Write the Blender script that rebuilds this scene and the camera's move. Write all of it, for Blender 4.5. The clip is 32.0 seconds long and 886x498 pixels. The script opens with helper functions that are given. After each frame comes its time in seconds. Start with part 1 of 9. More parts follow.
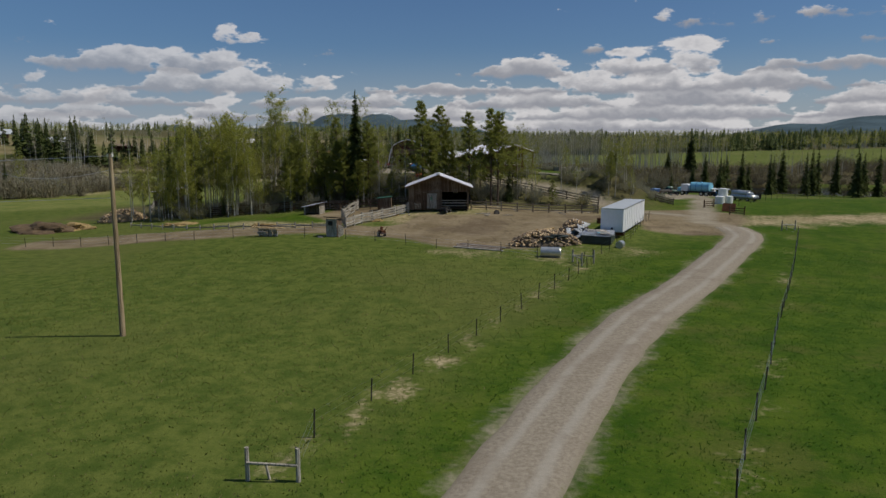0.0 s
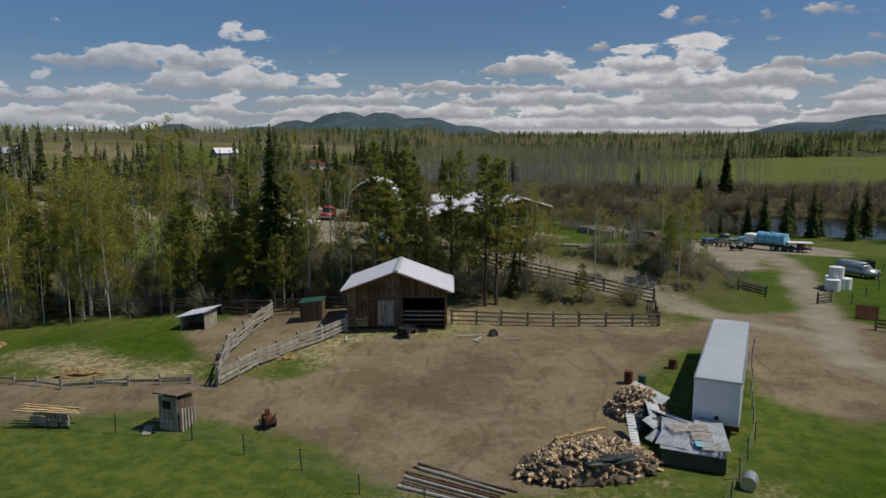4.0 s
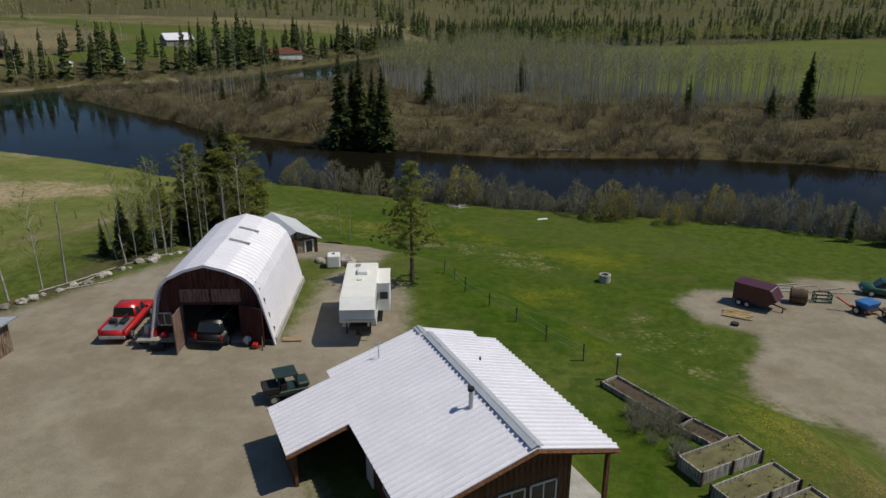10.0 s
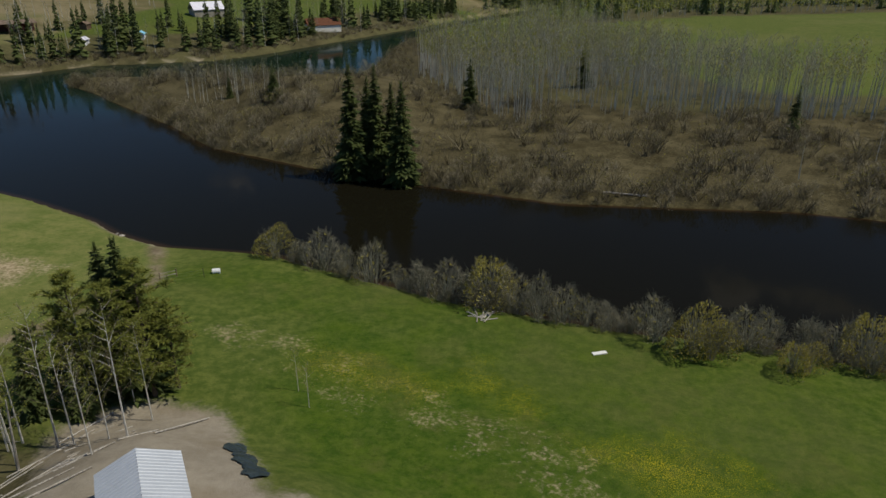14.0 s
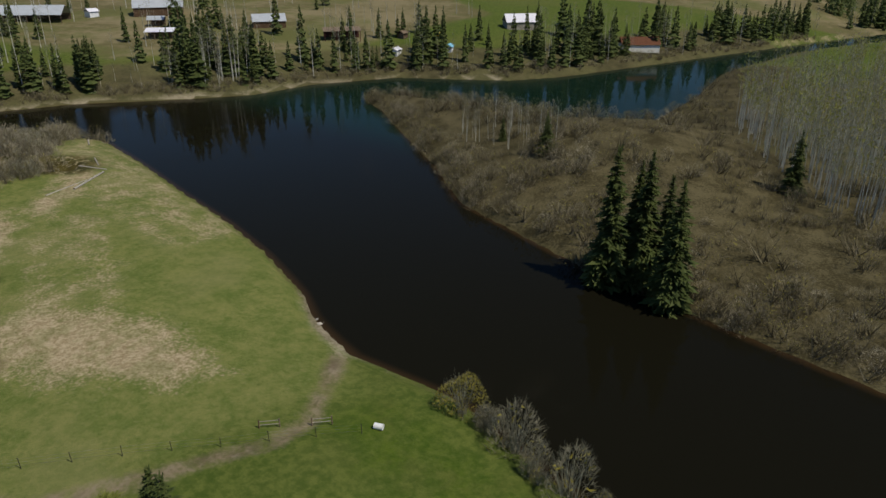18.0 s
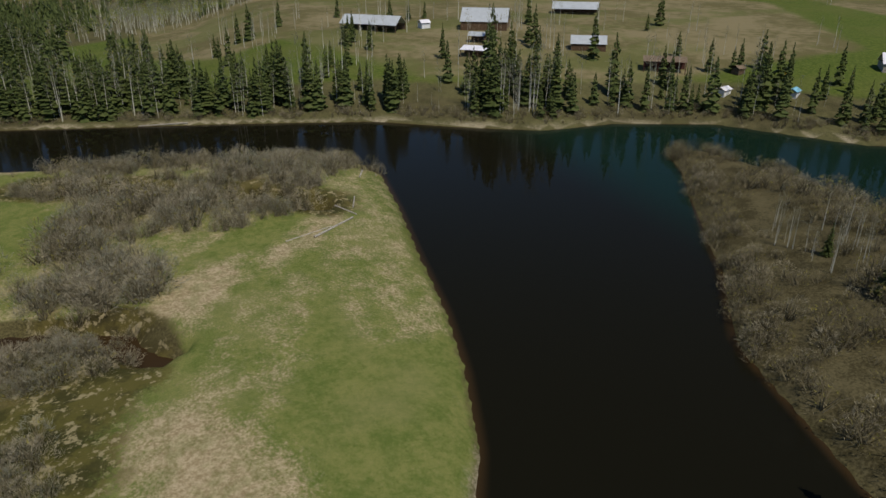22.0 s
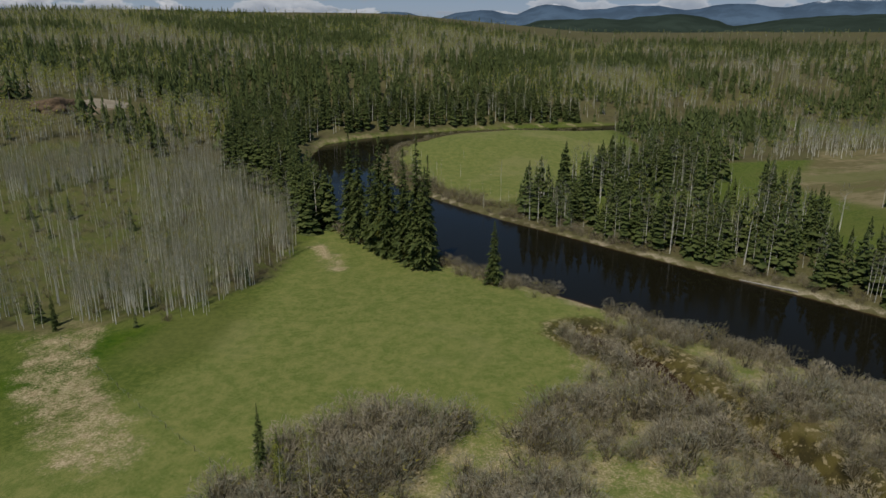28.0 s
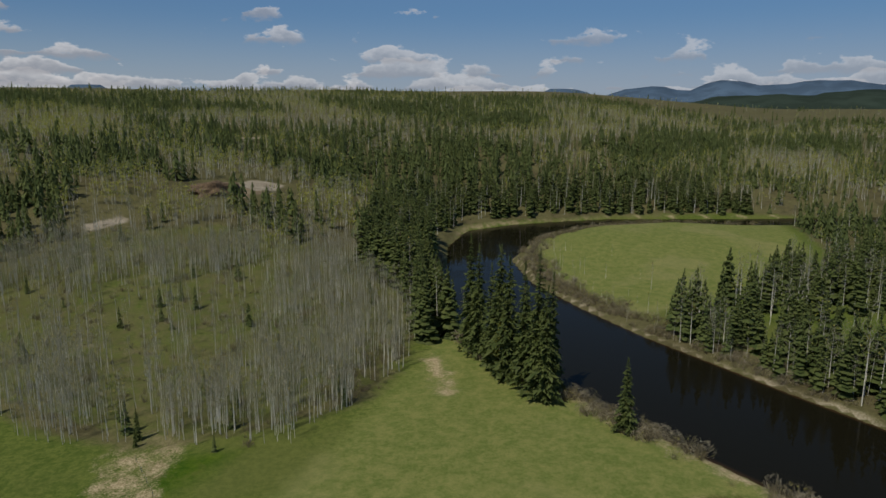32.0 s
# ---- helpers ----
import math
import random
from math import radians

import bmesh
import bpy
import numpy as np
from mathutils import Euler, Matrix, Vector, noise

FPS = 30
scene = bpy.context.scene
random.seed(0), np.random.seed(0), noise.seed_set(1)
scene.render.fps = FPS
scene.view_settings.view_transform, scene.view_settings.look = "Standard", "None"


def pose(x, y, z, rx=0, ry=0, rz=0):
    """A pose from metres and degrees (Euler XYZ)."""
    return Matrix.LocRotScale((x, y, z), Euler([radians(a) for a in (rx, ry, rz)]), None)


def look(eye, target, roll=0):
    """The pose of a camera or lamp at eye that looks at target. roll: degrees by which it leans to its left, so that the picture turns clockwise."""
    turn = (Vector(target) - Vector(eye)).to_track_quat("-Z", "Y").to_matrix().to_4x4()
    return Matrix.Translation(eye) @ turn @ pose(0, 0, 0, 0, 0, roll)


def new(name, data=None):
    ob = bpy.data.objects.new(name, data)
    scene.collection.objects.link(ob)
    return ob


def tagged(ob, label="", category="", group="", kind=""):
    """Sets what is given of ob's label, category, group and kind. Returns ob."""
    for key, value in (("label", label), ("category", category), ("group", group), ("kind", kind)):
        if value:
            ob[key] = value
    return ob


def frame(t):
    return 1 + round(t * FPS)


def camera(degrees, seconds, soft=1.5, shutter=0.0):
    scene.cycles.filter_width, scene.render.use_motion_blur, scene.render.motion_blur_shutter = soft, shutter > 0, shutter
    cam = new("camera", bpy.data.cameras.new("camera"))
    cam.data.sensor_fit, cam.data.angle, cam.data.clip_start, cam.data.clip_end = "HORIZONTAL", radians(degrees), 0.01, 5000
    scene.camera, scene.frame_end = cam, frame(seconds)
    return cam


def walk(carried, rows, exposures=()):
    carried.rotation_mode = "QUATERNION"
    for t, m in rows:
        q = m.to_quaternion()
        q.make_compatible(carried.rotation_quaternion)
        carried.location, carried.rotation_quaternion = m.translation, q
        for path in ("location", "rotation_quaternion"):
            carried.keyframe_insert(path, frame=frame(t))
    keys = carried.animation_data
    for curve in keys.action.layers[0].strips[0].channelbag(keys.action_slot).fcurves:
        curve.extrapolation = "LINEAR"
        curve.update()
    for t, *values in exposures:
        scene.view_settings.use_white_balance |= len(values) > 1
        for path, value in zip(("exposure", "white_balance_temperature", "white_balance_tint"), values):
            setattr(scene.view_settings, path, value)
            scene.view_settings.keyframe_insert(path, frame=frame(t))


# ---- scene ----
cam = camera(65.1, 32.0)
# seconds, x, y, z, yaw, pitch, roll
ROWS = [
    (0, 0.00, 0.00, 11.90, 0.15, -8.66, 0.07),
    (0.5, 0.42, 5.18, 12.57, 0.17, -8.70, 0.07),
    (1, 0.87, 10.35, 13.28, 0.20, -8.74, 0.06),
    (1.5, 1.35, 15.49, 14.00, 0.28, -8.78, 0.03),
    (2, 1.83, 20.59, 14.77, 0.35, -8.82, -0.01),
    (2.5, 2.31, 25.63, 15.59, 0.43, -8.83, -0.04),
    (3, 2.77, 30.68, 16.46, 0.49, -8.82, -0.05),
    (3.5, 3.20, 35.78, 17.38, 0.53, -8.82, -0.06),
    (4, 3.61, 40.92, 18.31, 0.54, -8.84, -0.06),
    (4.5, 4.02, 46.06, 19.21, 0.58, -8.90, -0.07),
    (6.5, 5.57, 65.88, 22.48, 0.41, -11.58, -0.00),
    (7, 6.06, 70.74, 23.42, 0.51, -12.69, 0.00),
    (7.5, 6.56, 75.58, 24.34, 0.61, -13.85, -0.01),
    (8, 7.09, 80.42, 25.26, 0.71, -15.03, 0.03),
    (8.5, 7.54, 85.22, 26.18, 0.81, -16.16, 0.03),
    (9, 8.01, 90.00, 27.09, 0.91, -17.26, 0.02),
    (9.5, 8.47, 94.73, 27.98, 1.02, -18.43, -0.01),
    (10, 8.96, 99.42, 28.88, 1.15, -19.64, -0.03),
    (10.5, 9.48, 104.09, 29.82, 1.29, -20.78, -0.03),
    (11, 10.00, 108.72, 30.76, 1.42, -21.69, -0.02),
    (11.5, 10.45, 113.26, 31.68, 1.54, -22.25, -0.02),
    (12, 10.87, 117.78, 32.61, 1.62, -22.54, -0.05),
    (12.5, 11.28, 122.32, 33.59, 1.91, -22.81, -0.04),
    (13, 11.63, 126.72, 34.56, 2.67, -23.04, 0.01),
    (13.5, 11.92, 130.94, 35.47, 4.10, -23.27, 0.03),
    (15.5, 12.38, 145.88, 38.62, 14.33, -23.67, -0.05),
    (16, 12.29, 149.68, 39.48, 17.71, -23.71, -0.05),
    (16.5, 12.11, 153.50, 40.37, 21.24, -23.79, -0.04),
    (17, 11.80, 157.35, 41.27, 24.83, -23.86, -0.02),
    (17.5, 11.33, 161.21, 42.15, 28.45, -23.90, -0.02),
    (18, 10.65, 165.06, 43.02, 31.99, -23.91, -0.01),
    (18.5, 9.76, 168.86, 43.90, 35.34, -23.94, 0.01),
    (19, 8.68, 172.61, 44.79, 38.63, -23.98, 0.06),
    (19.5, 7.40, 176.25, 45.70, 42.06, -24.00, 0.07),
    (20, 5.97, 179.78, 46.59, 45.54, -24.03, 0.05),
    (20.5, 4.38, 183.24, 47.46, 48.83, -24.05, 0.04),
    (21, 2.63, 186.63, 48.30, 52.06, -24.07, 0.03),
    (21.5, 0.74, 189.91, 49.16, 55.57, -24.11, 0.01),
    (22, -1.30, 193.05, 50.04, 59.24, -24.15, -0.00),
    (22.5, -3.46, 196.01, 50.91, 63.02, -24.16, -0.01),
    (23, -5.75, 198.81, 51.77, 67.02, -24.02, -0.00),
    (23.5, -8.19, 201.44, 52.61, 71.34, -23.58, -0.00),
    (24, -10.77, 203.92, 53.44, 75.80, -22.91, -0.01),
    (24.5, -13.54, 206.28, 54.24, 80.40, -22.19, -0.01),
    (25, -16.42, 208.48, 55.00, 85.19, -21.47, -0.01),
    (25.5, -19.42, 210.46, 55.76, 90.21, -20.75, -0.03),
    (26, -22.57, 212.14, 56.50, 95.24, -20.00, -0.04),
    (26.5, -25.86, 213.58, 57.24, 99.85, -19.24, -0.04),
    (28.5, -40.20, 216.12, 59.80, 116.96, -16.21, 0.06),
    (29, -43.53, 216.00, 60.56, 119.82, -15.49, 0.05),
    (29.5, -46.80, 215.75, 61.32, 121.74, -14.76, 0.03),
    (30, -50.03, 215.35, 62.09, 122.93, -14.03, 0.02),
    (30.5, -53.21, 214.83, 62.86, 123.80, -13.30, 0.01),
    (31, -56.37, 214.18, 63.62, 124.68, -12.56, -0.01),
    (31.5, -59.52, 213.42, 64.38, 125.62, -11.83, -0.03),
    (32, -62.67, 212.59, 65.13, 126.69, -11.12, -0.05),
]
walk(cam, [(t, pose(x, y, z, 90 + pitch, 0, yaw)) for t, x, y, z, yaw, pitch, roll in ROWS])

# ---- world, sun, exposure ----
SUN_EL, SUN_AZ = radians(57), radians(2)      # azimuth from +x towards -y
world = bpy.data.worlds.new("world")
scene.world = world
world.use_nodes = True
wn, wl = world.node_tree.nodes, world.node_tree.links
wn.clear()


def wmath(op, a, b=0.0, c=0.0, clamp=False):
    n = wn.new("ShaderNodeMath")
    n.operation, n.use_clamp = op, clamp
    for i, v in enumerate((a, b, c)):
        if isinstance(v, (int, float)):
            n.inputs[i].default_value = v
        else:
            wl.new(v, n.inputs[i])
    return n.outputs[0]


sky = wn.new("ShaderNodeTexSky")
sky.sky_type, sky.sun_disc = "NISHITA", False
sky.sun_elevation, sky.sun_rotation = SUN_EL, radians(92)
sky.air_density, sky.dust_density, sky.ozone_density = 1.0, 0.5, 2.5
coord = wn.new("ShaderNodeTexCoord")
sep = wn.new("ShaderNodeSeparateXYZ")
wl.new(coord.outputs["Generated"], sep.inputs[0])


def wnoise(freq, lift, seed, detail=6.0, rough=0.55):
    """Noise over the dome: even round the horizon, lift times finer upwards."""
    v = wn.new("ShaderNodeVectorMath")
    v.operation = "MULTIPLY_ADD"
    wl.new(coord.outputs["Generated"], v.inputs[0])
    v.inputs[1].default_value = (freq, freq, freq * lift)
    v.inputs[2].default_value = (seed * 3.7, seed * 1.9, seed * 5.3)
    n = wn.new("ShaderNodeTexNoise")
    n.inputs["Scale"].default_value, n.inputs["Detail"].default_value, n.inputs["Roughness"].default_value = 1.0, detail, rough
    wl.new(v.outputs[0], n.inputs["Vector"])
    return n.outputs["Fac"]


def wstep(v, lo, hi):
    n = wn.new("ShaderNodeMapRange")
    n.interpolation_type = "SMOOTHSTEP"
    wl.new(v, n.inputs[0])
    n.inputs[1].default_value, n.inputs[2].default_value = lo, hi
    return n.outputs[0]


def wmix(f, a, b, kind="MIX"):
    n = wn.new("ShaderNodeMix")
    n.data_type, n.blend_type = "RGBA", kind
    for socket, v in ((n.inputs["Factor"], f), (n.inputs["A"], a), (n.inputs["B"], b)):
        if isinstance(v, (int, float, tuple)):
            socket.default_value = v
        else:
            wl.new(v, socket)
    return n.outputs["Result"]


# fair-weather cumulus in rows, the farthest first: degrees of the flat base, depth, fineness, threshold
elevation = wmath("MULTIPLY", wmath("ARCSINE", sep.outputs["Z"]), 57.2958)
billow = wnoise(42.0, 1.5, 2, 5.0, 0.6)
drift = wmath("MULTIPLY", wmath("SUBTRACT", wnoise(1.6, 0.5, 4, 2.0), 0.5), 0.30)
air = wmix(1.0, sky.outputs[0], (0.50, 0.65, 0.84, 1), "MULTIPLY")
air = wmix(wmath("MULTIPLY", wmath("MAXIMUM", wmath("MULTIPLY", sep.outputs["X"], -1.0), 0.0), 0.55), air, (1.5, 3.2, 5.8, 1))
air = wmix(wmath("MULTIPLY", wstep(elevation, 8.0, 0.0), 0.62), air, (5.0, 5.3, 6.0, 1))
for i, (base, depth, fine_, bar) in enumerate([(0.2, 1.0, 10.0, 0.28), (1.0, 1.2, 9.5, 0.31), (1.9, 1.5, 8.5, 0.35), (2.9, 1.8, 8.0, 0.385), (4.0, 2.1, 7.5, 0.425), (5.4, 2.4, 7.0, 0.46), (7.2, 2.6, 7.0, 0.50), (9.0, 2.8, 7.0, 0.53),
                                                (12.5, 3.4, 5.5, 0.54), (17, 4.5, 4.5, 0.54), (24, 6, 3.4, 0.53), (34, 9, 2.6, 0.52), (50, 14, 1.9, 0.52)]):
    body = wnoise(fine_, 2.2, 11 + i, 7.0, 0.56)
    high = wmath("MULTIPLY", wmath("SUBTRACT", elevation, base), 1.0 / depth)
    swell = wmath("SUBTRACT", wmath("SUBTRACT", body, bar), wmath("ADD", drift, wmath("MULTIPLY", wmath("MAXIMUM", wmath("MULTIPLY", sep.outputs["X"], -1.0), 0.0), 0.120)))
    dense = wmath("SUBTRACT", swell, wmath("MULTIPLY", wmath("MAXIMUM", high, 0.0), 0.15))
    foot = wstep(wmath("ADD", high, wmath("MULTIPLY", wmath("SUBTRACT", billow, 0.5), 0.55)), -0.16, 0.05)
    amount = wmath("MULTIPLY", wmath("MULTIPLY", wstep(dense, 0.0, 0.035), foot), wmath("SUBTRACT", 0.95, wmath("MULTIPLY", wmath("MAXIMUM", wmath("MULTIPLY", sep.outputs["X"], -1.0), 0.0), 0.50)))
    rel = wmath("DIVIDE", wmath("MULTIPLY", high, 0.15), wmath("MAXIMUM", swell, 0.02))
    lit = wstep(wmath("ADD", rel, wmath("MULTIPLY", wmath("SUBTRACT", billow, 0.5), 0.9)), 0.02, 0.80)
    air = wmix(amount, air, wmix(lit, (4.1, 4.2, 4.7, 1), (8.9, 8.7, 8.8, 1)))
bg = wn.new("ShaderNodeBackground")
bg.inputs["Strength"].default_value = 0.070
wl.new(air, bg.inputs["Color"])
wout = wn.new("ShaderNodeOutputWorld")
wl.new(bg.outputs[0], wout.inputs[0])

sun = new("sun", bpy.data.lights.new("sun", "SUN"))
sun.data.energy, sun.data.angle, sun.data.color = 3.35, radians(0.55), (1.0, 0.93, 0.78)
sun_dir = Vector((math.cos(SUN_EL) * math.cos(SUN_AZ), -math.cos(SUN_EL) * math.sin(SUN_AZ), math.sin(SUN_EL)))
sun.matrix_world = look((100, 60, 200), Vector((100, 60, 200)) - sun_dir)
scene.view_settings.exposure = 0.0


# ---- materials ----
class Mat:
    """A node material under construction, with short ways to add noise, ramps and mixes."""

    def __init__(self, name):
        self.m = bpy.data.materials.new(name)
        self.m.use_nodes = True
        self.n, self.l = self.m.node_tree.nodes, self.m.node_tree.links
        self.b = self.n["Principled BSDF"]
        self.g = self.n.new("ShaderNodeNewGeometry")
        self.c = self.n.new("ShaderNodeTexCoord")

    def put(self, socket, v):
        if isinstance(v, (int, float)):
            socket.default_value = v
        elif isinstance(v, tuple):
            socket.default_value = (*v, 1) if len(v) == 3 else v
        else:
            self.l.new(v, socket)

    def noise(self, scale, detail=4.0, rough=0.55, local=False, stretch=None, distort=0.0):
        n = self.n.new("ShaderNodeTexNoise")
        n.inputs["Scale"].default_value, n.inputs["Detail"].default_value = scale, detail
        n.inputs["Roughness"].default_value, n.inputs["Distortion"].default_value = rough, distort
        src = self.c.outputs["Object"] if local else self.g.outputs["Position"]
        if stretch:
            mp = self.n.new("ShaderNodeMapping")
            mp.inputs["Scale"].default_value = stretch
            self.l.new(src, mp.inputs[0])
            src = mp.outputs[0]
        self.l.new(src, n.inputs["Vector"])
        return n.outputs["Fac"]

    def math(self, op, a, b=0.0, clamp=False):
        n = self.n.new("ShaderNodeMath")
        n.operation, n.use_clamp = op, clamp
        self.put(n.inputs[0], a)
        self.put(n.inputs[1], b)
        return n.outputs[0]

    def step(self, v, lo, hi):
        n = self.n.new("ShaderNodeMapRange")
        n.interpolation_type = "SMOOTHSTEP"
        self.put(n.inputs[0], v)
        n.inputs[1].default_value, n.inputs[2].default_value = lo, hi
        return n.outputs[0]

    def mix(self, f, a, b):
        n = self.n.new("ShaderNodeMix")
        n.data_type = "RGBA"
        self.put(n.inputs["Factor"], f)
        self.put(n.inputs["A"], a)
        self.put(n.inputs["B"], b)
        return n.outputs["Result"]

    def attr(self, name):
        n = self.n.new("ShaderNodeAttribute")
        n.attribute_name = name
        return n.outputs["Fac"]

    def rand(self):
        return self.n.new("ShaderNodeObjectInfo").outputs["Random"]

    def done(self, color, rough=0.8, metal=0.0, bump=None, strength=0.3, dist=0.05, spec=0.3):
        self.put(self.b.inputs["Base Color"], color)
        self.put(self.b.inputs["Roughness"], rough)
        self.put(self.b.inputs["Metallic"], metal)
        self.put(self.b.inputs["Specular IOR Level"], spec)
        if bump is not None:
            n = self.n.new("ShaderNodeBump")
            n.inputs["Strength"].default_value, n.inputs["Distance"].default_value = strength, dist
            self.l.new(bump, n.inputs["Height"])
            self.l.new(n.outputs[0], self.b.inputs["Normal"])
        return self.m


def plain(name, col, rough=0.7, metal=0.0, var=0.25, scale=1.5, fine=12.0, bump=0.15, spec=0.3, rnd=0.0):
    """A worn surface: one colour with stains at two scales and a light bump."""
    m = Mat(name)
    dark = tuple(c * (1 - var) for c in col)
    light = tuple(min(1, c * (1 + var * 0.6)) for c in col)
    f = m.math("ADD", m.math("MULTIPLY", m.noise(scale, 3, local=True), 0.6), m.math("MULTIPLY", m.noise(fine, 4, local=True), 0.4))
    if rnd:
        f = m.math("ADD", f, m.math("MULTIPLY", m.math("SUBTRACT", m.rand(), 0.5), rnd))
    return m.done(m.mix(m.step(f, 0.3, 0.7), dark, light), rough, metal, m.noise(fine * 2, 3, local=True), bump, 0.02, spec)


def wood(name, col, grey, rough=0.85, axis=(14, 14, 1.2)):
    """Boards weathered to grey along the grain."""
    m = Mat(name)
    grain = m.noise(1.0, 6, 0.6, local=True, stretch=axis)
    blot = m.noise(0.9, 3, 0.5, local=True)
    f = m.math("ADD", m.math("MULTIPLY", blot, 0.8), m.math("MULTIPLY", m.rand(), 0.5))
    base = m.mix(m.step(f, 0.35, 1.0), col, grey)
    dark = m.mix(m.step(grain, 0.35, 0.62), tuple(c * 0.45 for c in col), base)
    return m.done(dark, rough, 0, grain, 0.5, 0.02, 0.2)


def leaf_mat(name, cols, tree_scale=0.22, rough=0.65, spec=0.15, through_light=0.4):
    """Foliage that varies from tree to tree and from sprig to sprig."""
    m = Mat(name)
    big = m.noise(tree_scale, 2, 0.5)
    isl = m.g.outputs["Random Per Island"]
    col = m.mix(m.step(big, 0.36, 0.64), cols[0], cols[1])
    col = m.mix(m.math("MULTIPLY", isl, 0.75), col, cols[2])
    m.done(col, rough, 0, None, spec=spec)
    if through_light:
        tr = m.n.new("ShaderNodeBsdfTranslucent")
        m.put(tr.inputs["Color"], col)
        both = m.n.new("ShaderNodeMixShader")
        both.inputs[0].default_value = through_light
        m.l.new(m.b.outputs[0], both.inputs[1])
        m.l.new(tr.outputs[0], both.inputs[2])
        m.l.new(both.outputs[0], m.n["Material Output"].inputs[0])
    return m.m


M_SPRUCE = leaf_mat("spruce_needles", ((0.054, 0.080, 0.025), (0.090, 0.120, 0.036), (0.140, 0.164, 0.054)))
M_PINE = leaf_mat("pine_needles", ((0.160, 0.190, 0.040), (0.225, 0.248, 0.055), (0.35, 0.36, 0.095)), through_light=0.5)
M_ASPEN = leaf_mat("aspen_leaf", ((0.22, 0.245, 0.045), (0.30, 0.315, 0.055), (0.39, 0.395, 0.09)), through_light=0.5)
M_TWIG = leaf_mat("twigs", ((0.084, 0.072, 0.042), (0.140, 0.119, 0.072), (0.225, 0.195, 0.125)), 0.3, through_light=0.15)
M_TWIG_GREY = leaf_mat("grey_twigs", ((0.200, 0.197, 0.142), (0.272, 0.266, 0.195), (0.36, 0.352, 0.265)), 0.15)
M_MARSH_TWIG = leaf_mat("marsh_twigs", ((0.205, 0.180, 0.124), (0.280, 0.247, 0.172), (0.385, 0.345, 0.250)), 0.2, through_light=0.15)
M_WILLOW = leaf_mat("willow_twigs", ((0.150, 0.140, 0.096), (0.205, 0.192, 0.132), (0.275, 0.258, 0.185)), 0.3, through_light=0.2)
M_BUD = leaf_mat("budding_leaves", ((0.18, 0.165, 0.055), (0.25, 0.225, 0.060), (0.33, 0.29, 0.075)), 0.1)
M_YOUNG = leaf_mat("young_willow_leaves", ((0.24, 0.215, 0.045), (0.32, 0.275, 0.050), (0.42, 0.36, 0.08)), 0.3)
M_FIR = leaf_mat("pine_green_needles", ((0.062, 0.092, 0.030), (0.100, 0.132, 0.042), (0.150, 0.180, 0.062)))
M_STEM = leaf_mat("pale_stem", ((0.42, 0.415, 0.36), (0.54, 0.53, 0.47), (0.70, 0.69, 0.63)), 0.3, through_light=0.0)
M_BARK = plain("conifer_bark", (0.11, 0.085, 0.065), 0.95, var=0.5, scale=2, fine=20, bump=0.6, spec=0.1)
M_BIRCH = plain("pale_bark", (0.52, 0.50, 0.45), 0.85, var=0.5, scale=1.2, fine=9, bump=0.3, spec=0.15)


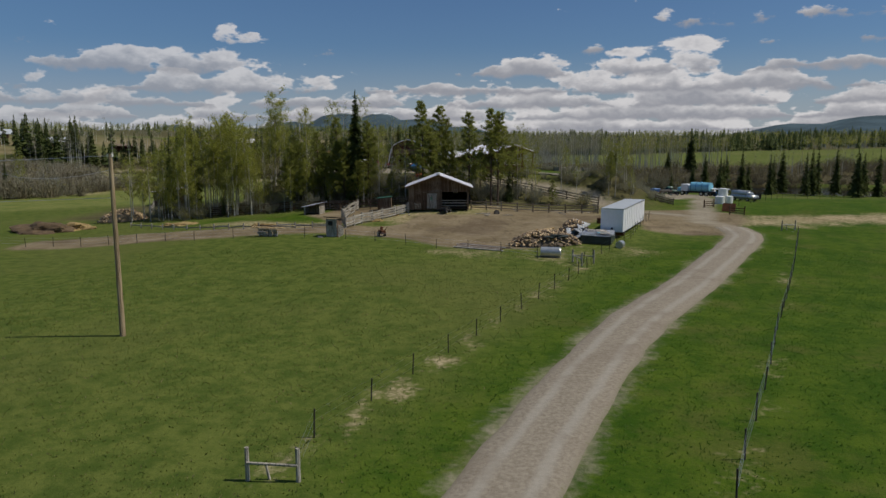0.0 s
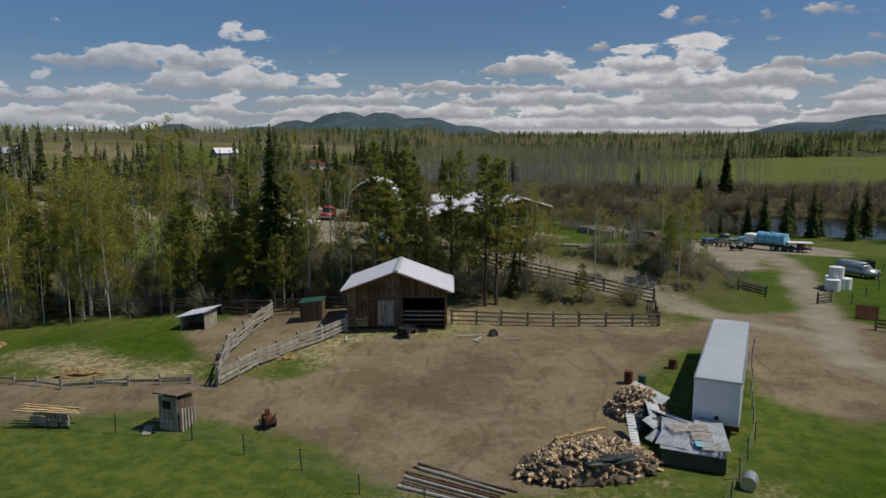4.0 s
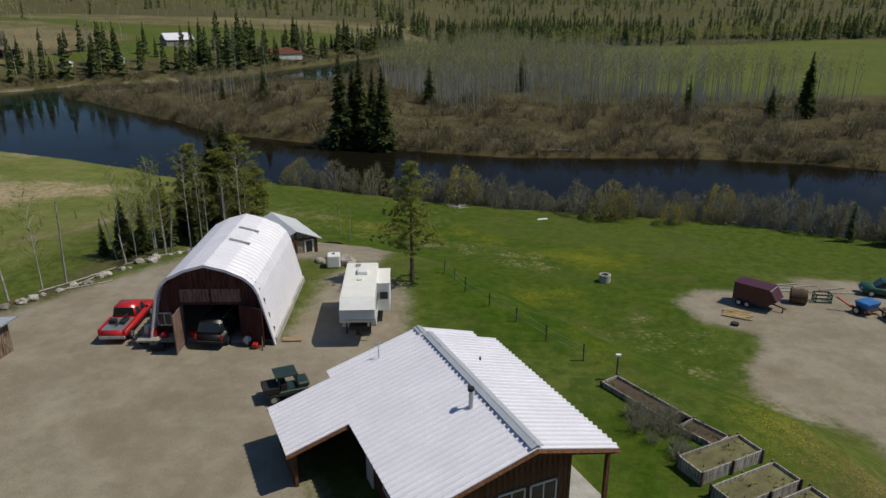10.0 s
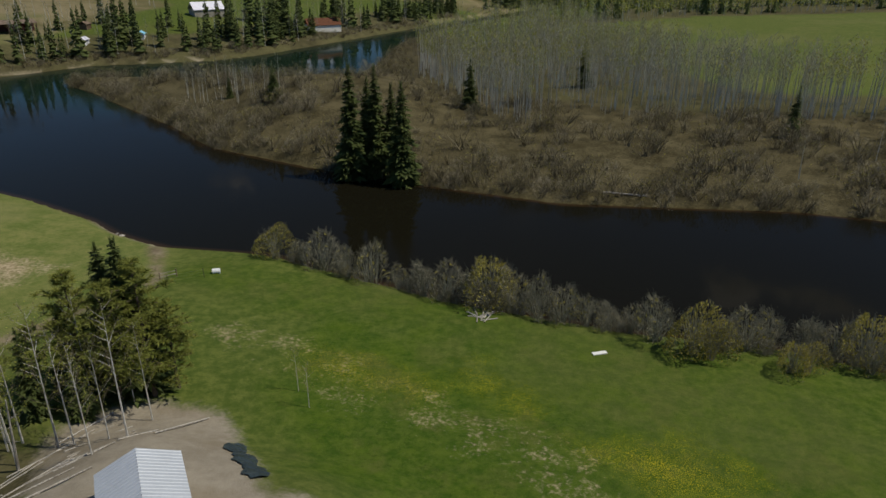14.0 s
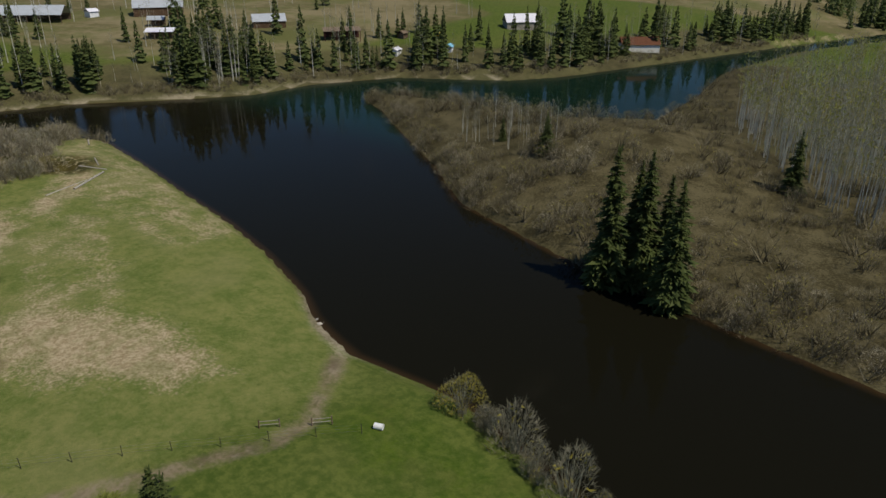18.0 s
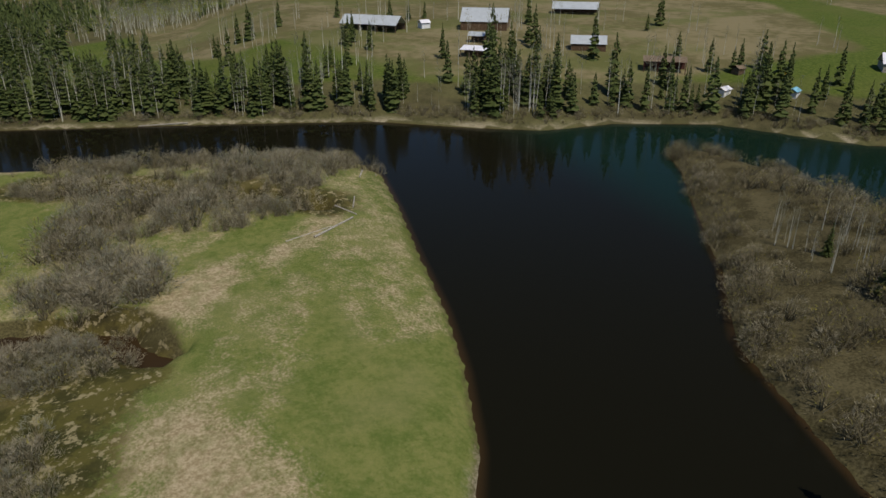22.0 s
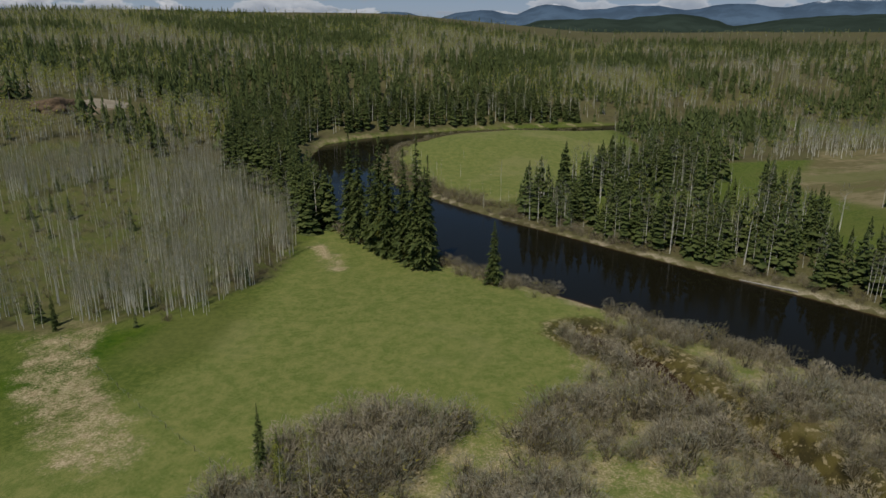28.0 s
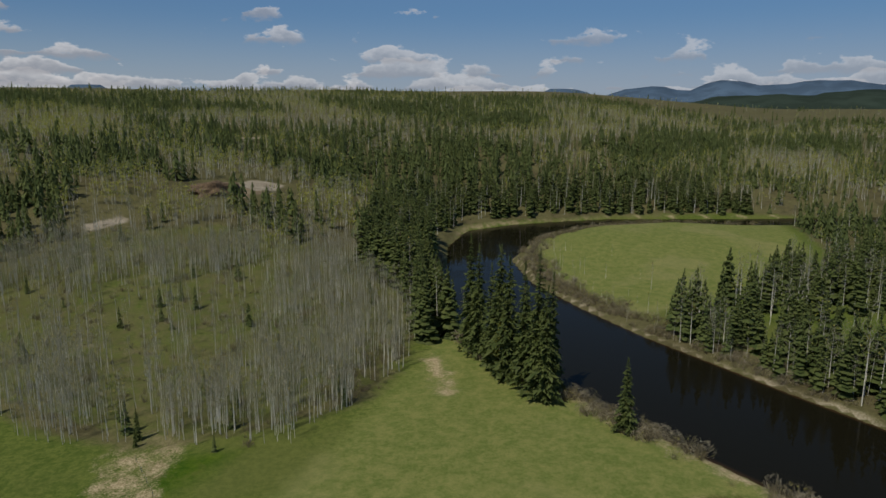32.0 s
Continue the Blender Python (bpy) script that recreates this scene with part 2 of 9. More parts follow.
def ground_material():
    m = Mat("ground")
    big, mid, fine = m.noise(0.03, 4, 0.55), m.noise(0.22, 5, 0.6), m.noise(2.6, 5, 0.65)
    jit = m.math("MULTIPLY", m.math("SUBTRACT", m.math("ADD", m.math("MULTIPLY", mid, 0.7), m.math("MULTIPLY", fine, 0.6)), 0.65), 5.0)
    tuft = m.noise(7.0, 4, 0.7)

    def mask(name, soft=1.0, amp=1.0):
        return m.step(m.math("ADD", m.attr(name), m.math("MULTIPLY", jit, amp)), -soft, soft)

    blade, clump = m.noise(19.0, 3, 0.7), m.noise(0.9, 7, 0.72)
    grass = m.mix(m.step(clump, 0.36, 0.64), (0.056, 0.086, 0.015), (0.112, 0.136, 0.030))
    grass = m.mix(m.math("MULTIPLY", m.step(big, 0.45, 0.62), 0.5), grass, (0.115, 0.122, 0.036))
    lush = m.mix(m.step(m.math("ADD", m.math("MULTIPLY", clump, 0.6), m.math("MULTIPLY", mid, 0.4)), 0.38, 0.62), (0.030, 0.070, 0.005), (0.072, 0.112, 0.011))
    lush = m.mix(m.math("MULTIPLY", m.step(m.noise(0.13, 8, 0.72), 0.50, 0.64), 0.55), lush, (0.098, 0.102, 0.026))
    lush = m.mix(m.math("MULTIPLY", m.step(m.noise(1.6, 6, 0.75), 0.46, 0.34), 0.5), lush, (0.020, 0.046, 0.004))
    col = m.mix(mask("lush", 4.0, 1.8), grass, lush)
    mottle, speck = m.noise(0.30, 7, 0.70), m.noise(2.2, 5, 0.75)
    pasture = m.mix(m.step(m.math("ADD", m.math("MULTIPLY", clump, 0.45), m.math("MULTIPLY", mottle, 0.55)), 0.40, 0.60), (0.104, 0.136, 0.032), (0.178, 0.186, 0.058))
    pasture = m.mix(m.math("MULTIPLY", m.step(speck, 0.54, 0.68), 0.40), pasture, (0.25, 0.235, 0.10))
    pasture = m.mix(m.math("MULTIPLY", m.step(speck, 0.46, 0.32), 0.45), pasture, (0.062, 0.098, 0.018))
    pasture = m.mix(m.math("MULTIPLY", m.step(big, 0.52, 0.66), 0.45), pasture, (0.215, 0.205, 0.085))
    col = m.mix(mask("pasture", 4.0, 2.0), col, pasture)
    straw = m.mix(m.step(m.math("ADD", m.math("MULTIPLY", fine, 0.5), m.math("MULTIPLY", clump, 0.5)), 0.38, 0.62), (0.245, 0.185, 0.105), (0.46, 0.375, 0.245))
    col = m.mix(m.math("MULTIPLY", mask("straw", 2.5, 3.4), m.math("ADD", 0.58, m.math("MULTIPLY", m.step(mottle, 0.40, 0.58), 0.38))), col, straw)
    col = m.mix(m.math("MULTIPLY", m.step(tuft, 0.60, 0.76), 0.40), col, (0.20, 0.17, 0.085))
    col = m.mix(m.math("MULTIPLY", m.step(blade, 0.50, 0.30), 0.55), col, (0.022, 0.032, 0.008))
    # brown litter, its colour darkened for the shade under dense canopy
    floor = m.mix(m.step(m.math("ADD", m.math("MULTIPLY", mid, 0.6), m.math("MULTIPLY", fine, 0.5)), 0.40, 0.72), (0.050, 0.046, 0.022), (0.112, 0.098, 0.050))
    floor = m.mix(m.math("MULTIPLY", m.step(m.noise(0.05, 5, 0.6), 0.36, 0.58), 0.6), floor, m.mix(m.step(clump, 0.38, 0.62), (0.080, 0.080, 0.032), (0.135, 0.127, 0.056)))
    col = m.mix(mask("woods", 3.0, 2.0), col, floor)
    brush = m.mix(m.step(m.math("ADD", m.math("MULTIPLY", mid, 0.5), m.math("MULTIPLY", fine, 0.5)), 0.40, 0.60), (0.045, 0.038, 0.018), (0.112, 0.095, 0.050))
    col = m.mix(mask("brush", 3.0, 2.0), col, brush)
    soil = m.mix(m.step(m.math("ADD", m.math("MULTIPLY", big, 0.6), m.math("MULTIPLY", mid, 0.4)), 0.42, 0.58), (0.120, 0.106, 0.048), (0.205, 0.172, 0.096))
    soil = m.mix(m.math("MULTIPLY", m.step(m.noise(0.022, 6, 0.65), 0.48, 0.60), 0.65), soil, (0.104, 0.116, 0.036))
    col = m.mix(mask("soil", 4.0, 1.6), col, soil)
    flower = m.math("MULTIPLY", mask("bloom", 4.0, 2.5), m.step(m.noise(11.0, 2, 0.5), 0.50, 0.60))
    col = m.mix(m.math("MULTIPLY", flower, 0.6), col, (0.48, 0.38, 0.02))
    dirt = m.mix(m.step(m.math("ADD", m.math("MULTIPLY", mid, 0.6), m.math("MULTIPLY", fine, 0.4)), 0.38, 0.64), (0.150, 0.117, 0.070), (0.245, 0.198, 0.130))
    dirt = m.mix(m.math("MULTIPLY", m.step(m.noise(0.09, 3, 0.5), 0.52, 0.62), 0.55), dirt, (0.098, 0.072, 0.050))
    dirt = m.mix(m.math("MULTIPLY", m.step(blade, 0.46, 0.32), 0.5), dirt, (0.075, 0.056, 0.040))
    dirt = m.mix(m.math("MULTIPLY", m.step(m.noise(0.5, 6, 0.7, stretch=(0.8, 1.1, 1)), 0.50, 0.70), 0.4), dirt, (0.27, 0.225, 0.17))
    dirt = m.mix(m.math("MULTIPLY", m.step(m.noise(1.0, 5, 0.6, stretch=(0.22, 0.60, 1), distort=2.2), 0.52, 0.68), 0.3), dirt, (0.285, 0.240, 0.175))
    dirt = m.mix(m.math("MULTIPLY", m.step(m.noise(1.0, 4, 0.6, stretch=(0.40, 0.14, 1), distort=2.4), 0.54, 0.66), 0.5), dirt, (0.098, 0.076, 0.050))
    dm = mask("dirt", 0.9, 0.5)
    col = m.mix(dm, col, dirt)
    pale = m.mix(m.step(m.math("ADD", m.math("MULTIPLY", clump, 0.5), m.math("MULTIPLY", mid, 0.5)), 0.38, 0.66), (0.215, 0.185, 0.138), (0.300, 0.265, 0.205))
    pale = m.mix(m.math("MULTIPLY", m.step(blade, 0.48, 0.66), 0.4), pale, (0.40, 0.365, 0.31))
    pale = m.mix(m.math("MULTIPLY", m.step(m.noise(0.16, 6, 0.65), 0.46, 0.66), 0.5), pale, (0.185, 0.150, 0.100))
    col = m.mix(mask("gravel", 1.0, 0.75), col, pale)
    mud = m.mix(m.step(fine, 0.3, 0.7), (0.046, 0.040, 0.018), (0.112, 0.096, 0.044))
    col = m.mix(mask("bank", 0.5, 0.30), col, mud)
    shore = m.mix(m.step(fine, 0.35, 0.65), (0.30, 0.25, 0.17), (0.47, 0.41, 0.31))
    col = m.mix(m.math("MULTIPLY", mask("shore", 1.5, 0.9), 0.62), col, shore)
    bog = m.mix(m.step(m.noise(0.22, 5, 0.65), 0.42, 0.58), (0.030, 0.025, 0.010), (0.082, 0.068, 0.020))
    bog = m.mix(m.math("MULTIPLY", m.step(m.noise(0.75, 5, 0.7), 0.54, 0.60), 0.85), bog, (0.30, 0.25, 0.15))
    col = m.mix(m.math("MULTIPLY", mask("moss", 2.0, 2.0), 0.85), col, bog)
    bump = m.math("ADD", m.math("MULTIPLY", tuft, 0.6), m.math("MULTIPLY", fine, 0.6))
    return m.done(col, 0.95, 0, bump, 0.55, 0.12, 0.05)


def road_material():
    m = Mat("gravel_road")
    fine, mid = m.noise(5.0, 5, 0.65), m.noise(0.35, 4, 0.55)
    across = m.attr("across")
    rut = m.math("ABSOLUTE", m.math("SUBTRACT", m.math("ABSOLUTE", m.math("ADD", across, m.math("MULTIPLY", m.math("SUBTRACT", mid, 0.5), 0.25))), 0.42))
    col = m.mix(m.step(fine, 0.32, 0.68), (0.200, 0.170, 0.132), (0.292, 0.256, 0.206))
    col = m.mix(m.math("MULTIPLY", m.step(rut, 0.20, 0.02), 0.55), col, (0.345, 0.322, 0.285))
    col = m.mix(m.math("MULTIPLY", m.step(mid, 0.5, 0.7), 0.5), col, (0.19, 0.155, 0.12))
    edge = m.step(m.math("ADD", m.math("ABSOLUTE", across), m.math("MULTIPLY", m.math("SUBTRACT", fine, 0.5), 0.7)), 0.80, 1.02)
    col = m.mix(m.math("MULTIPLY", edge, 0.75), col, (0.13, 0.125, 0.065))
    return m.done(col, 0.95, 0, m.math("ADD", fine, m.noise(30.0, 3)), 0.5, 0.05, 0.15)


def water_material():
    m = Mat("river_water")
    shallow = m.step(m.attr("bank"), -1.5, 0.3)
    col = m.mix(shallow, (0.0080, 0.0074, 0.0042), (0.036, 0.022, 0.010))
    green = m.step(m.attr("green"), -10, 16)
    col = m.mix(m.math("MULTIPLY", green, m.step(shallow, 1.0, 0.6)), col, (0.006, 0.017, 0.011))
    r = m.noise(0.55, 4, 0.6, stretch=(1, 1, 1))
    m.done(col, m.mix(m.step(m.noise(0.035, 3, 0.55), 0.45, 0.62), (0.045, 0.045, 0.045), (0.16, 0.16, 0.16)), 0, r, 0.045, 0.12, 0.35)
    m.b.inputs["IOR"].default_value = 1.11
    return m.m


M_GROUND, M_ROAD, M_WATER = ground_material(), road_material(), water_material()
M_ROOF = plain("pale_metal_roof", (0.76, 0.75, 0.82), 0.42, 0.0, 0.06, 0.5, 6, 0.05, 0.5)
M_ROOF_BLUE = plain("grey_blue_metal_roof", (0.46, 0.49, 0.53), 0.45, 0.15, 0.10, 0.5, 6, 0.05, 0.5)
M_WHITE = plain("white_paint", (0.74, 0.76, 0.80), 0.5, 0, 0.08, 0.6, 5, 0.05)
M_TRIM = plain("white_trim", (0.78, 0.77, 0.72), 0.5, 0, 0.06)
M_CEDAR = wood("stained_siding", (0.155, 0.070, 0.034), (0.20, 0.105, 0.055))
M_OLDWOOD = wood("weathered_boards", (0.125, 0.076, 0.045), (0.30, 0.235, 0.175))
M_GREYWOOD = wood("grey_boards", (0.36, 0.33, 0.28), (0.56, 0.53, 0.48))
M_RAILWOOD = wood("rail_boards", (0.22, 0.175, 0.125), (0.38, 0.33, 0.26), axis=(1.2, 14, 14))
M_NEWWOOD = wood("fresh_lumber", (0.52, 0.37, 0.18), (0.66, 0.52, 0.30), axis=(1.2, 14, 14))
M_FADED = wood("faded_red_boards", (0.20, 0.125, 0.105), (0.27, 0.185, 0.155))
M_REDDOOR = wood("red_brown_boards", (0.085, 0.030, 0.026), (0.13, 0.062, 0.052))
M_DARK = plain("painted_interior_shade", (0.030, 0.025, 0.022), 0.9, var=0.4)
M_BLACK = plain("black_rubber", (0.022, 0.022, 0.024), 0.75, var=0.3)
M_STEEL = plain("galvanised_steel", (0.50, 0.52, 0.53), 0.40, 0.75, 0.2, 1.5, 10, 0.08, 0.5)
M_POST = plain("steel_post", (0.060, 0.055, 0.050), 0.7, 0.3, 0.4)
M_GLASS = plain("window_glass", (0.018, 0.024, 0.026), 0.05, 0, 0.2, 1, 4, 0.0, 0.6)
M_CONC = plain("concrete", (0.42, 0.41, 0.38), 0.9, 0, 0.25, 1, 10, 0.3)
M_ROCK = plain("field_stone", (0.36, 0.33, 0.29), 0.92, 0, 0.4, 1.2, 8, 0.6, rnd=0.5)
M_LOGEND = plain("split_wood", (0.50, 0.37, 0.23), 0.9, 0, 0.35, 2, 14, 0.4, rnd=0.9)
M_BARKWOOD = plain("log_bark", (0.20, 0.155, 0.115), 0.95, 0, 0.45, 2, 14, 0.5, rnd=0.6)
M_TARP = plain("dark_tarp", (0.030, 0.042, 0.042), 0.45, 0, 0.4, 1.5, 8, 0.4, 0.5)
M_RED = plain("red_paint", (0.46, 0.020, 0.022), 0.28, 0, 0.10, 1, 6, 0.02, 0.5)
M_MAROON = plain("maroon_paint", (0.072, 0.018, 0.025), 0.38, 0, 0.2, 1, 6, 0.04, 0.5)
M_CARBLACK = plain("black_paint", (0.010, 0.010, 0.011), 0.38, 0, 0.2, 1, 6, 0.02, 0.5)
M_BLUE = plain("blue_paint", (0.035, 0.16, 0.42), 0.4, 0, 0.2, 1, 6, 0.05, 0.5)
M_SKYBLUE = plain("sky_blue_paint", (0.20, 0.48, 0.66), 0.4, 0, 0.15, 1, 6, 0.05, 0.5)
M_GREEN = plain("green_paint", (0.03, 0.10, 0.07), 0.45, 0, 0.2, 1, 6, 0.05, 0.5)
M_HOSE = plain("green_hose", (0.04, 0.30, 0.17), 0.5, 0, 0.1)
M_ORANGE = plain("orange_red_plastic", (0.52, 0.075, 0.03), 0.4, 0, 0.15)
M_YELLOW = plain("yellow_paint", (0.62, 0.40, 0.04), 0.45, 0, 0.15)
M_PLASTIC = plain("white_plastic", (0.76, 0.77, 0.76), 0.45, 0, 0.07)
M_RUST = plain("rusty_steel", (0.15, 0.062, 0.032), 0.85, 0.2, 0.5, 2, 14, 0.4)
M_STRAW = plain("hay", (0.30, 0.215, 0.095), 0.95, 0, 0.45, 1.2, 18, 0.8)
M_MANURE = plain("dung_heap", (0.115, 0.080, 0.048), 0.95, 0, 0.5, 0.8, 9, 0.9)
M_SOIL = plain("garden_soil", (0.085, 0.062, 0.042), 0.95, 0, 0.4, 1, 12, 0.7)


# ---- mesh helpers ----
def mesh_of(name, verts, faces, mats, idx=None, smooth=False):
    me = bpy.data.meshes.new(name)
    me.from_pydata([tuple(v) for v in verts], [], [tuple(f) for f in faces])
    for m in (mats if isinstance(mats, (list, tuple)) else [mats]):
        me.materials.append(m)
    if idx is not None:
        me.polygons.foreach_set("material_index", np.asarray(idx, np.int32))
    if smooth:
        me.polygons.foreach_set("use_smooth", np.ones(len(me.polygons), bool))
    me.update()
    return me


def tri_mesh(name, verts, tris, mats, idx=None):
    """A large triangle mesh straight from arrays."""
    verts, tris = np.asarray(verts, np.float32), np.asarray(tris, np.int32)
    me = bpy.data.meshes.new(name)
    me.vertices.add(len(verts))
    me.vertices.foreach_set("co", verts.ravel())
    me.loops.add(tris.size)
    me.loops.foreach_set("vertex_index", tris.ravel())
    me.polygons.add(len(tris))
    me.polygons.foreach_set("loop_start", np.arange(0, tris.size, 3, dtype=np.int32))
    for m in (mats if isinstance(mats, (list, tuple)) else [mats]):
        me.materials.append(m)
    if idx is not None:
        me.polygons.foreach_set("material_index", np.asarray(idx, np.int32))
    me.update(calc_edges=True)
    return me


class B:
    """A bmesh with shapes to add; every shape takes a pose."""

    def __init__(self):
        self.bm = bmesh.new()

    def box(self, sx, sy, sz, x=0, y=0, z=0, rx=0, ry=0, rz=0, bev=0.0, taper=1.0):
        r = bmesh.ops.create_cube(self.bm, size=1.0)["verts"]
        for v in r:
            k = taper if v.co.z > 0 else 1.0
            v.co = Vector((v.co.x * sx * k, v.co.y * sy * k, v.co.z * sz))
        if bev:
            es = list({e for v in r for e in v.link_edges})
            out = bmesh.ops.bevel(self.bm, geom=es, offset=bev, segments=1, affect="EDGES")
            r = list({v for f in out["faces"] for v in f.verts} | {v for v in r if v.is_valid})
        bmesh.ops.transform(self.bm, matrix=pose(x, y, z, rx, ry, rz), verts=r)
        return self

    def cyl(self, r0, r1, h, x=0, y=0, z=0, rx=0, ry=0, rz=0, n=10):
        """A cone or cylinder from its base centre upwards."""
        r = bmesh.ops.create_cone(self.bm, cap_ends=True, segments=n, radius1=r0, radius2=r1, depth=h, matrix=Matrix.Translation((0, 0, h / 2)))["verts"]
        bmesh.ops.transform(self.bm, matrix=pose(x, y, z, rx, ry, rz), verts=r)
        return self

    def rod(self, a, b, r0, r1=None, n=6):
        a, b = Vector(a), Vector(b)
        d = b - a
        r = bmesh.ops.create_cone(self.bm, cap_ends=True, segments=n, radius1=r0, radius2=r0 if r1 is None else r1, depth=d.length, matrix=Matrix.Translation((0, 0, d.length / 2)))["verts"]
        bmesh.ops.transform(self.bm, matrix=Matrix.Translation(a) @ d.to_track_quat("Z", "Y").to_matrix().to_4x4(), verts=r)
        return self

    def ball(self, rx_, ry_, rz_, x=0, y=0, z=0, sub=2, rough=0.0, seed=0):
        r = bmesh.ops.create_icosphere(self.bm, subdivisions=sub, radius=1.0)["verts"]
        for v in r:
            k = 1 + rough * noise.noise(v.co * 1.7 + Vector((seed * 3.1, seed, 0)))
            v.co = Vector((x + v.co.x * rx_ * k, y + v.co.y * ry_ * k, z + v.co.z * rz_ * k))
        return self

    def poly(self, pts):
        self.bm.faces.new([self.bm.verts.new(p) for p in pts])
        return self

    def prism(self, pts, depth, axis="y"):
        """An outline in x, z (or y, z) pulled along y (or x)."""
        d = Vector((0, depth, 0)) if axis == "y" else Vector((depth, 0, 0))
        base = [self.bm.verts.new((p[0], 0, p[1]) if axis == "y" else (0, p[0], p[1])) for p in pts]
        f = self.bm.faces.new(base)
        r = bmesh.ops.extrude_face_region(self.bm, geom=[f])["geom"]
        bmesh.ops.translate(self.bm, vec=d, verts=[v for v in r if isinstance(v, bmesh.types.BMVert)])
        return self

    def soften(self, offset, pinch=1.0, above=0.0):
        """Narrow the shape across x above a height, then round all edges."""
        for v in self.bm.verts:
            if v.co.z > above:
                v.co.x *= pinch
        bmesh.ops.bevel(self.bm, geom=self.bm.edges[:], offset=offset, segments=2, affect="EDGES", clamp_overlap=True)
        return self

    def move(self, m):
        bmesh.ops.transform(self.bm, matrix=m, verts=self.bm.verts)
        return self

    def mesh(self, name, mat, smooth=False):
        bmesh.ops.recalc_face_normals(self.bm, faces=self.bm.faces)
        me = bpy.data.meshes.new(name)
        self.bm.to_mesh(me)
        self.bm.free()
        me.materials.append(mat)
        if smooth:
            me.polygons.foreach_set("use_smooth", np.ones(len(me.polygons), bool))
        return me


def part(name, b, mat, parent, label="", smooth=False):
    ob = new(name, b.mesh(name, mat, smooth))
    ob.parent = parent
    if label:
        ob["label"] = label
    return ob


def thing(name, m, label, category, group=""):
    ob = new(name)
    ob.empty_display_size = 0.3
    ob.matrix_basis = m
    return tagged(ob, label, category, group)


# ---- terrain ----
RIVER_NEAR = [(420, 60), (230, 120), (150, 158), (100, 178), (71, 188), (57, 194), (42, 200), (26, 202), (9, 206), (-6, 212), (-20, 218), (-36, 219), (-45, 223), (-52, 228),
              (-66, 235), (-81, 241), (-100, 247), (-123, 255), (-146, 262), (-156, 261), (-165, 252), (-178, 227), (-191, 190), (-201, 163), (-210, 140), (-220, 115),
              (-242, 78), (-257, 62), (-307, 32), (-340, 8), (-388, -13), (-422, -4), (-453, 14), (-480, 34), (-535, 107), (-620, 200)]
RIVER_FAR = [(-580, 210), (-500, 114), (-465, 67), (-420, 41), (-378, 37), (-335, 50), (-302, 79), (-280, 110), (-262, 140), (-240, 186), (-215, 243), (-195, 283), (-172, 306), (-159, 322),
             (-155, 345), (-138, 372), (-119, 380), (-101, 388), (-88, 405), (-70, 445), (-46, 500), (-20, 560), (20, 640), (40, 640), (0, 560), (-26, 500), (-40, 440), (-38, 392), (-40, 352), (-66, 342),
             (-91, 345), (-117, 343), (-125, 336), (-110, 325), (-88, 305), (-68, 288), (-52, 271), (-25, 258), (0, 249), (20, 243), (57, 243), (80, 238), (100, 229), (170, 198), (260, 160), (440, 100)]
RIVER = RIVER_NEAR + RIVER_FAR
WATER_Z = -2.0
YARD = [(-27, 121), (-27, 147), (-22, 154), (-17, 162), (-13, 169), (-1, 166), (5, 160), (11, 152), (18, 143), (27, 133), (28, 119), (10, 117.5), (-6, 116.5), (-20, 117)]
MARSH = [[(-173, 190), (-164, 206), (-150, 216), (-140, 226), (-128, 238)], [(-99, 168), (-104, 182), (-97, 196), (-88, 200)]]


def sdf_poly(px, py, pts):
    """Distance to a closed outline, positive inside."""
    px, py = np.asarray(px, float), np.asarray(py, float)
    best, inside = np.full(px.shape, 1e18), np.zeros(px.shape, bool)
    for (ax, ay), (bx, by) in zip(pts, pts[1:] + pts[:1]):
        ex, ey = bx - ax, by - ay
        t = np.clip(((px - ax) * ex + (py - ay) * ey) / (ex * ex + ey * ey), 0, 1)
        best = np.minimum(best, (px - ax - t * ex) ** 2 + (py - ay - t * ey) ** 2)
        cross = (ay > py) != (by > py)
        inside ^= cross & (px < ex * (py - ay) / (ey if ey else 1e-9) + ax)
    return np.where(inside, 1, -1) * np.sqrt(best)


def sdf_line(px, py, pts, half):
    """half minus the distance to an open line."""
    px, py = np.asarray(px, float), np.asarray(py, float)
    best = np.full(px.shape, 1e18)
    for (ax, ay), (bx, by) in zip(pts, pts[1:]):
        ex, ey = bx - ax, by - ay
        t = np.clip(((px - ax) * ex + (py - ay) * ey) / (ex * ex + ey * ey), 0, 1)
        best = np.minimum(best, (px - ax - t * ex) ** 2 + (py - ay - t * ey) ** 2)
    return half - np.sqrt(best)


def sstep(a, b, v):
    t = np.clip((v - a) / (b - a), 0, 1)
    return t * t * (3 - 2 * t)


def wobble(x, y, s, k=0.0):
    return (np.sin(x * s + 1.3 + k) * np.cos(y * s * 1.13 - 0.7 + k) + 0.5 * np.sin(x * s * 2.3 - y * s * 1.7 + k) + 0.35 * np.cos(x * s * 3.9 + y * s * 3.1 + 2 * k)) / 1.85


def tiles(x, y, s, seed):
    """Smooth random field from 0 to 1, in patches of about s metres."""
    x, y = np.asarray(x, float) / s, np.asarray(y, float) / s
    i, j = np.floor(x), np.floor(y)
    u, v = x - i, y - j
    u, v = u * u * (3 - 2 * u), v * v * (3 - 2 * v)

    def h(a, b):
        q = np.sin(a * 127.1 + b * 311.7 + seed * 74.7) * 43758.5453
        return q - np.floor(q)

    return (h(i, j) * (1 - u) + h(i + 1, j) * u) * (1 - v) + (h(i, j + 1) * (1 - u) + h(i + 1, j + 1) * u) * v


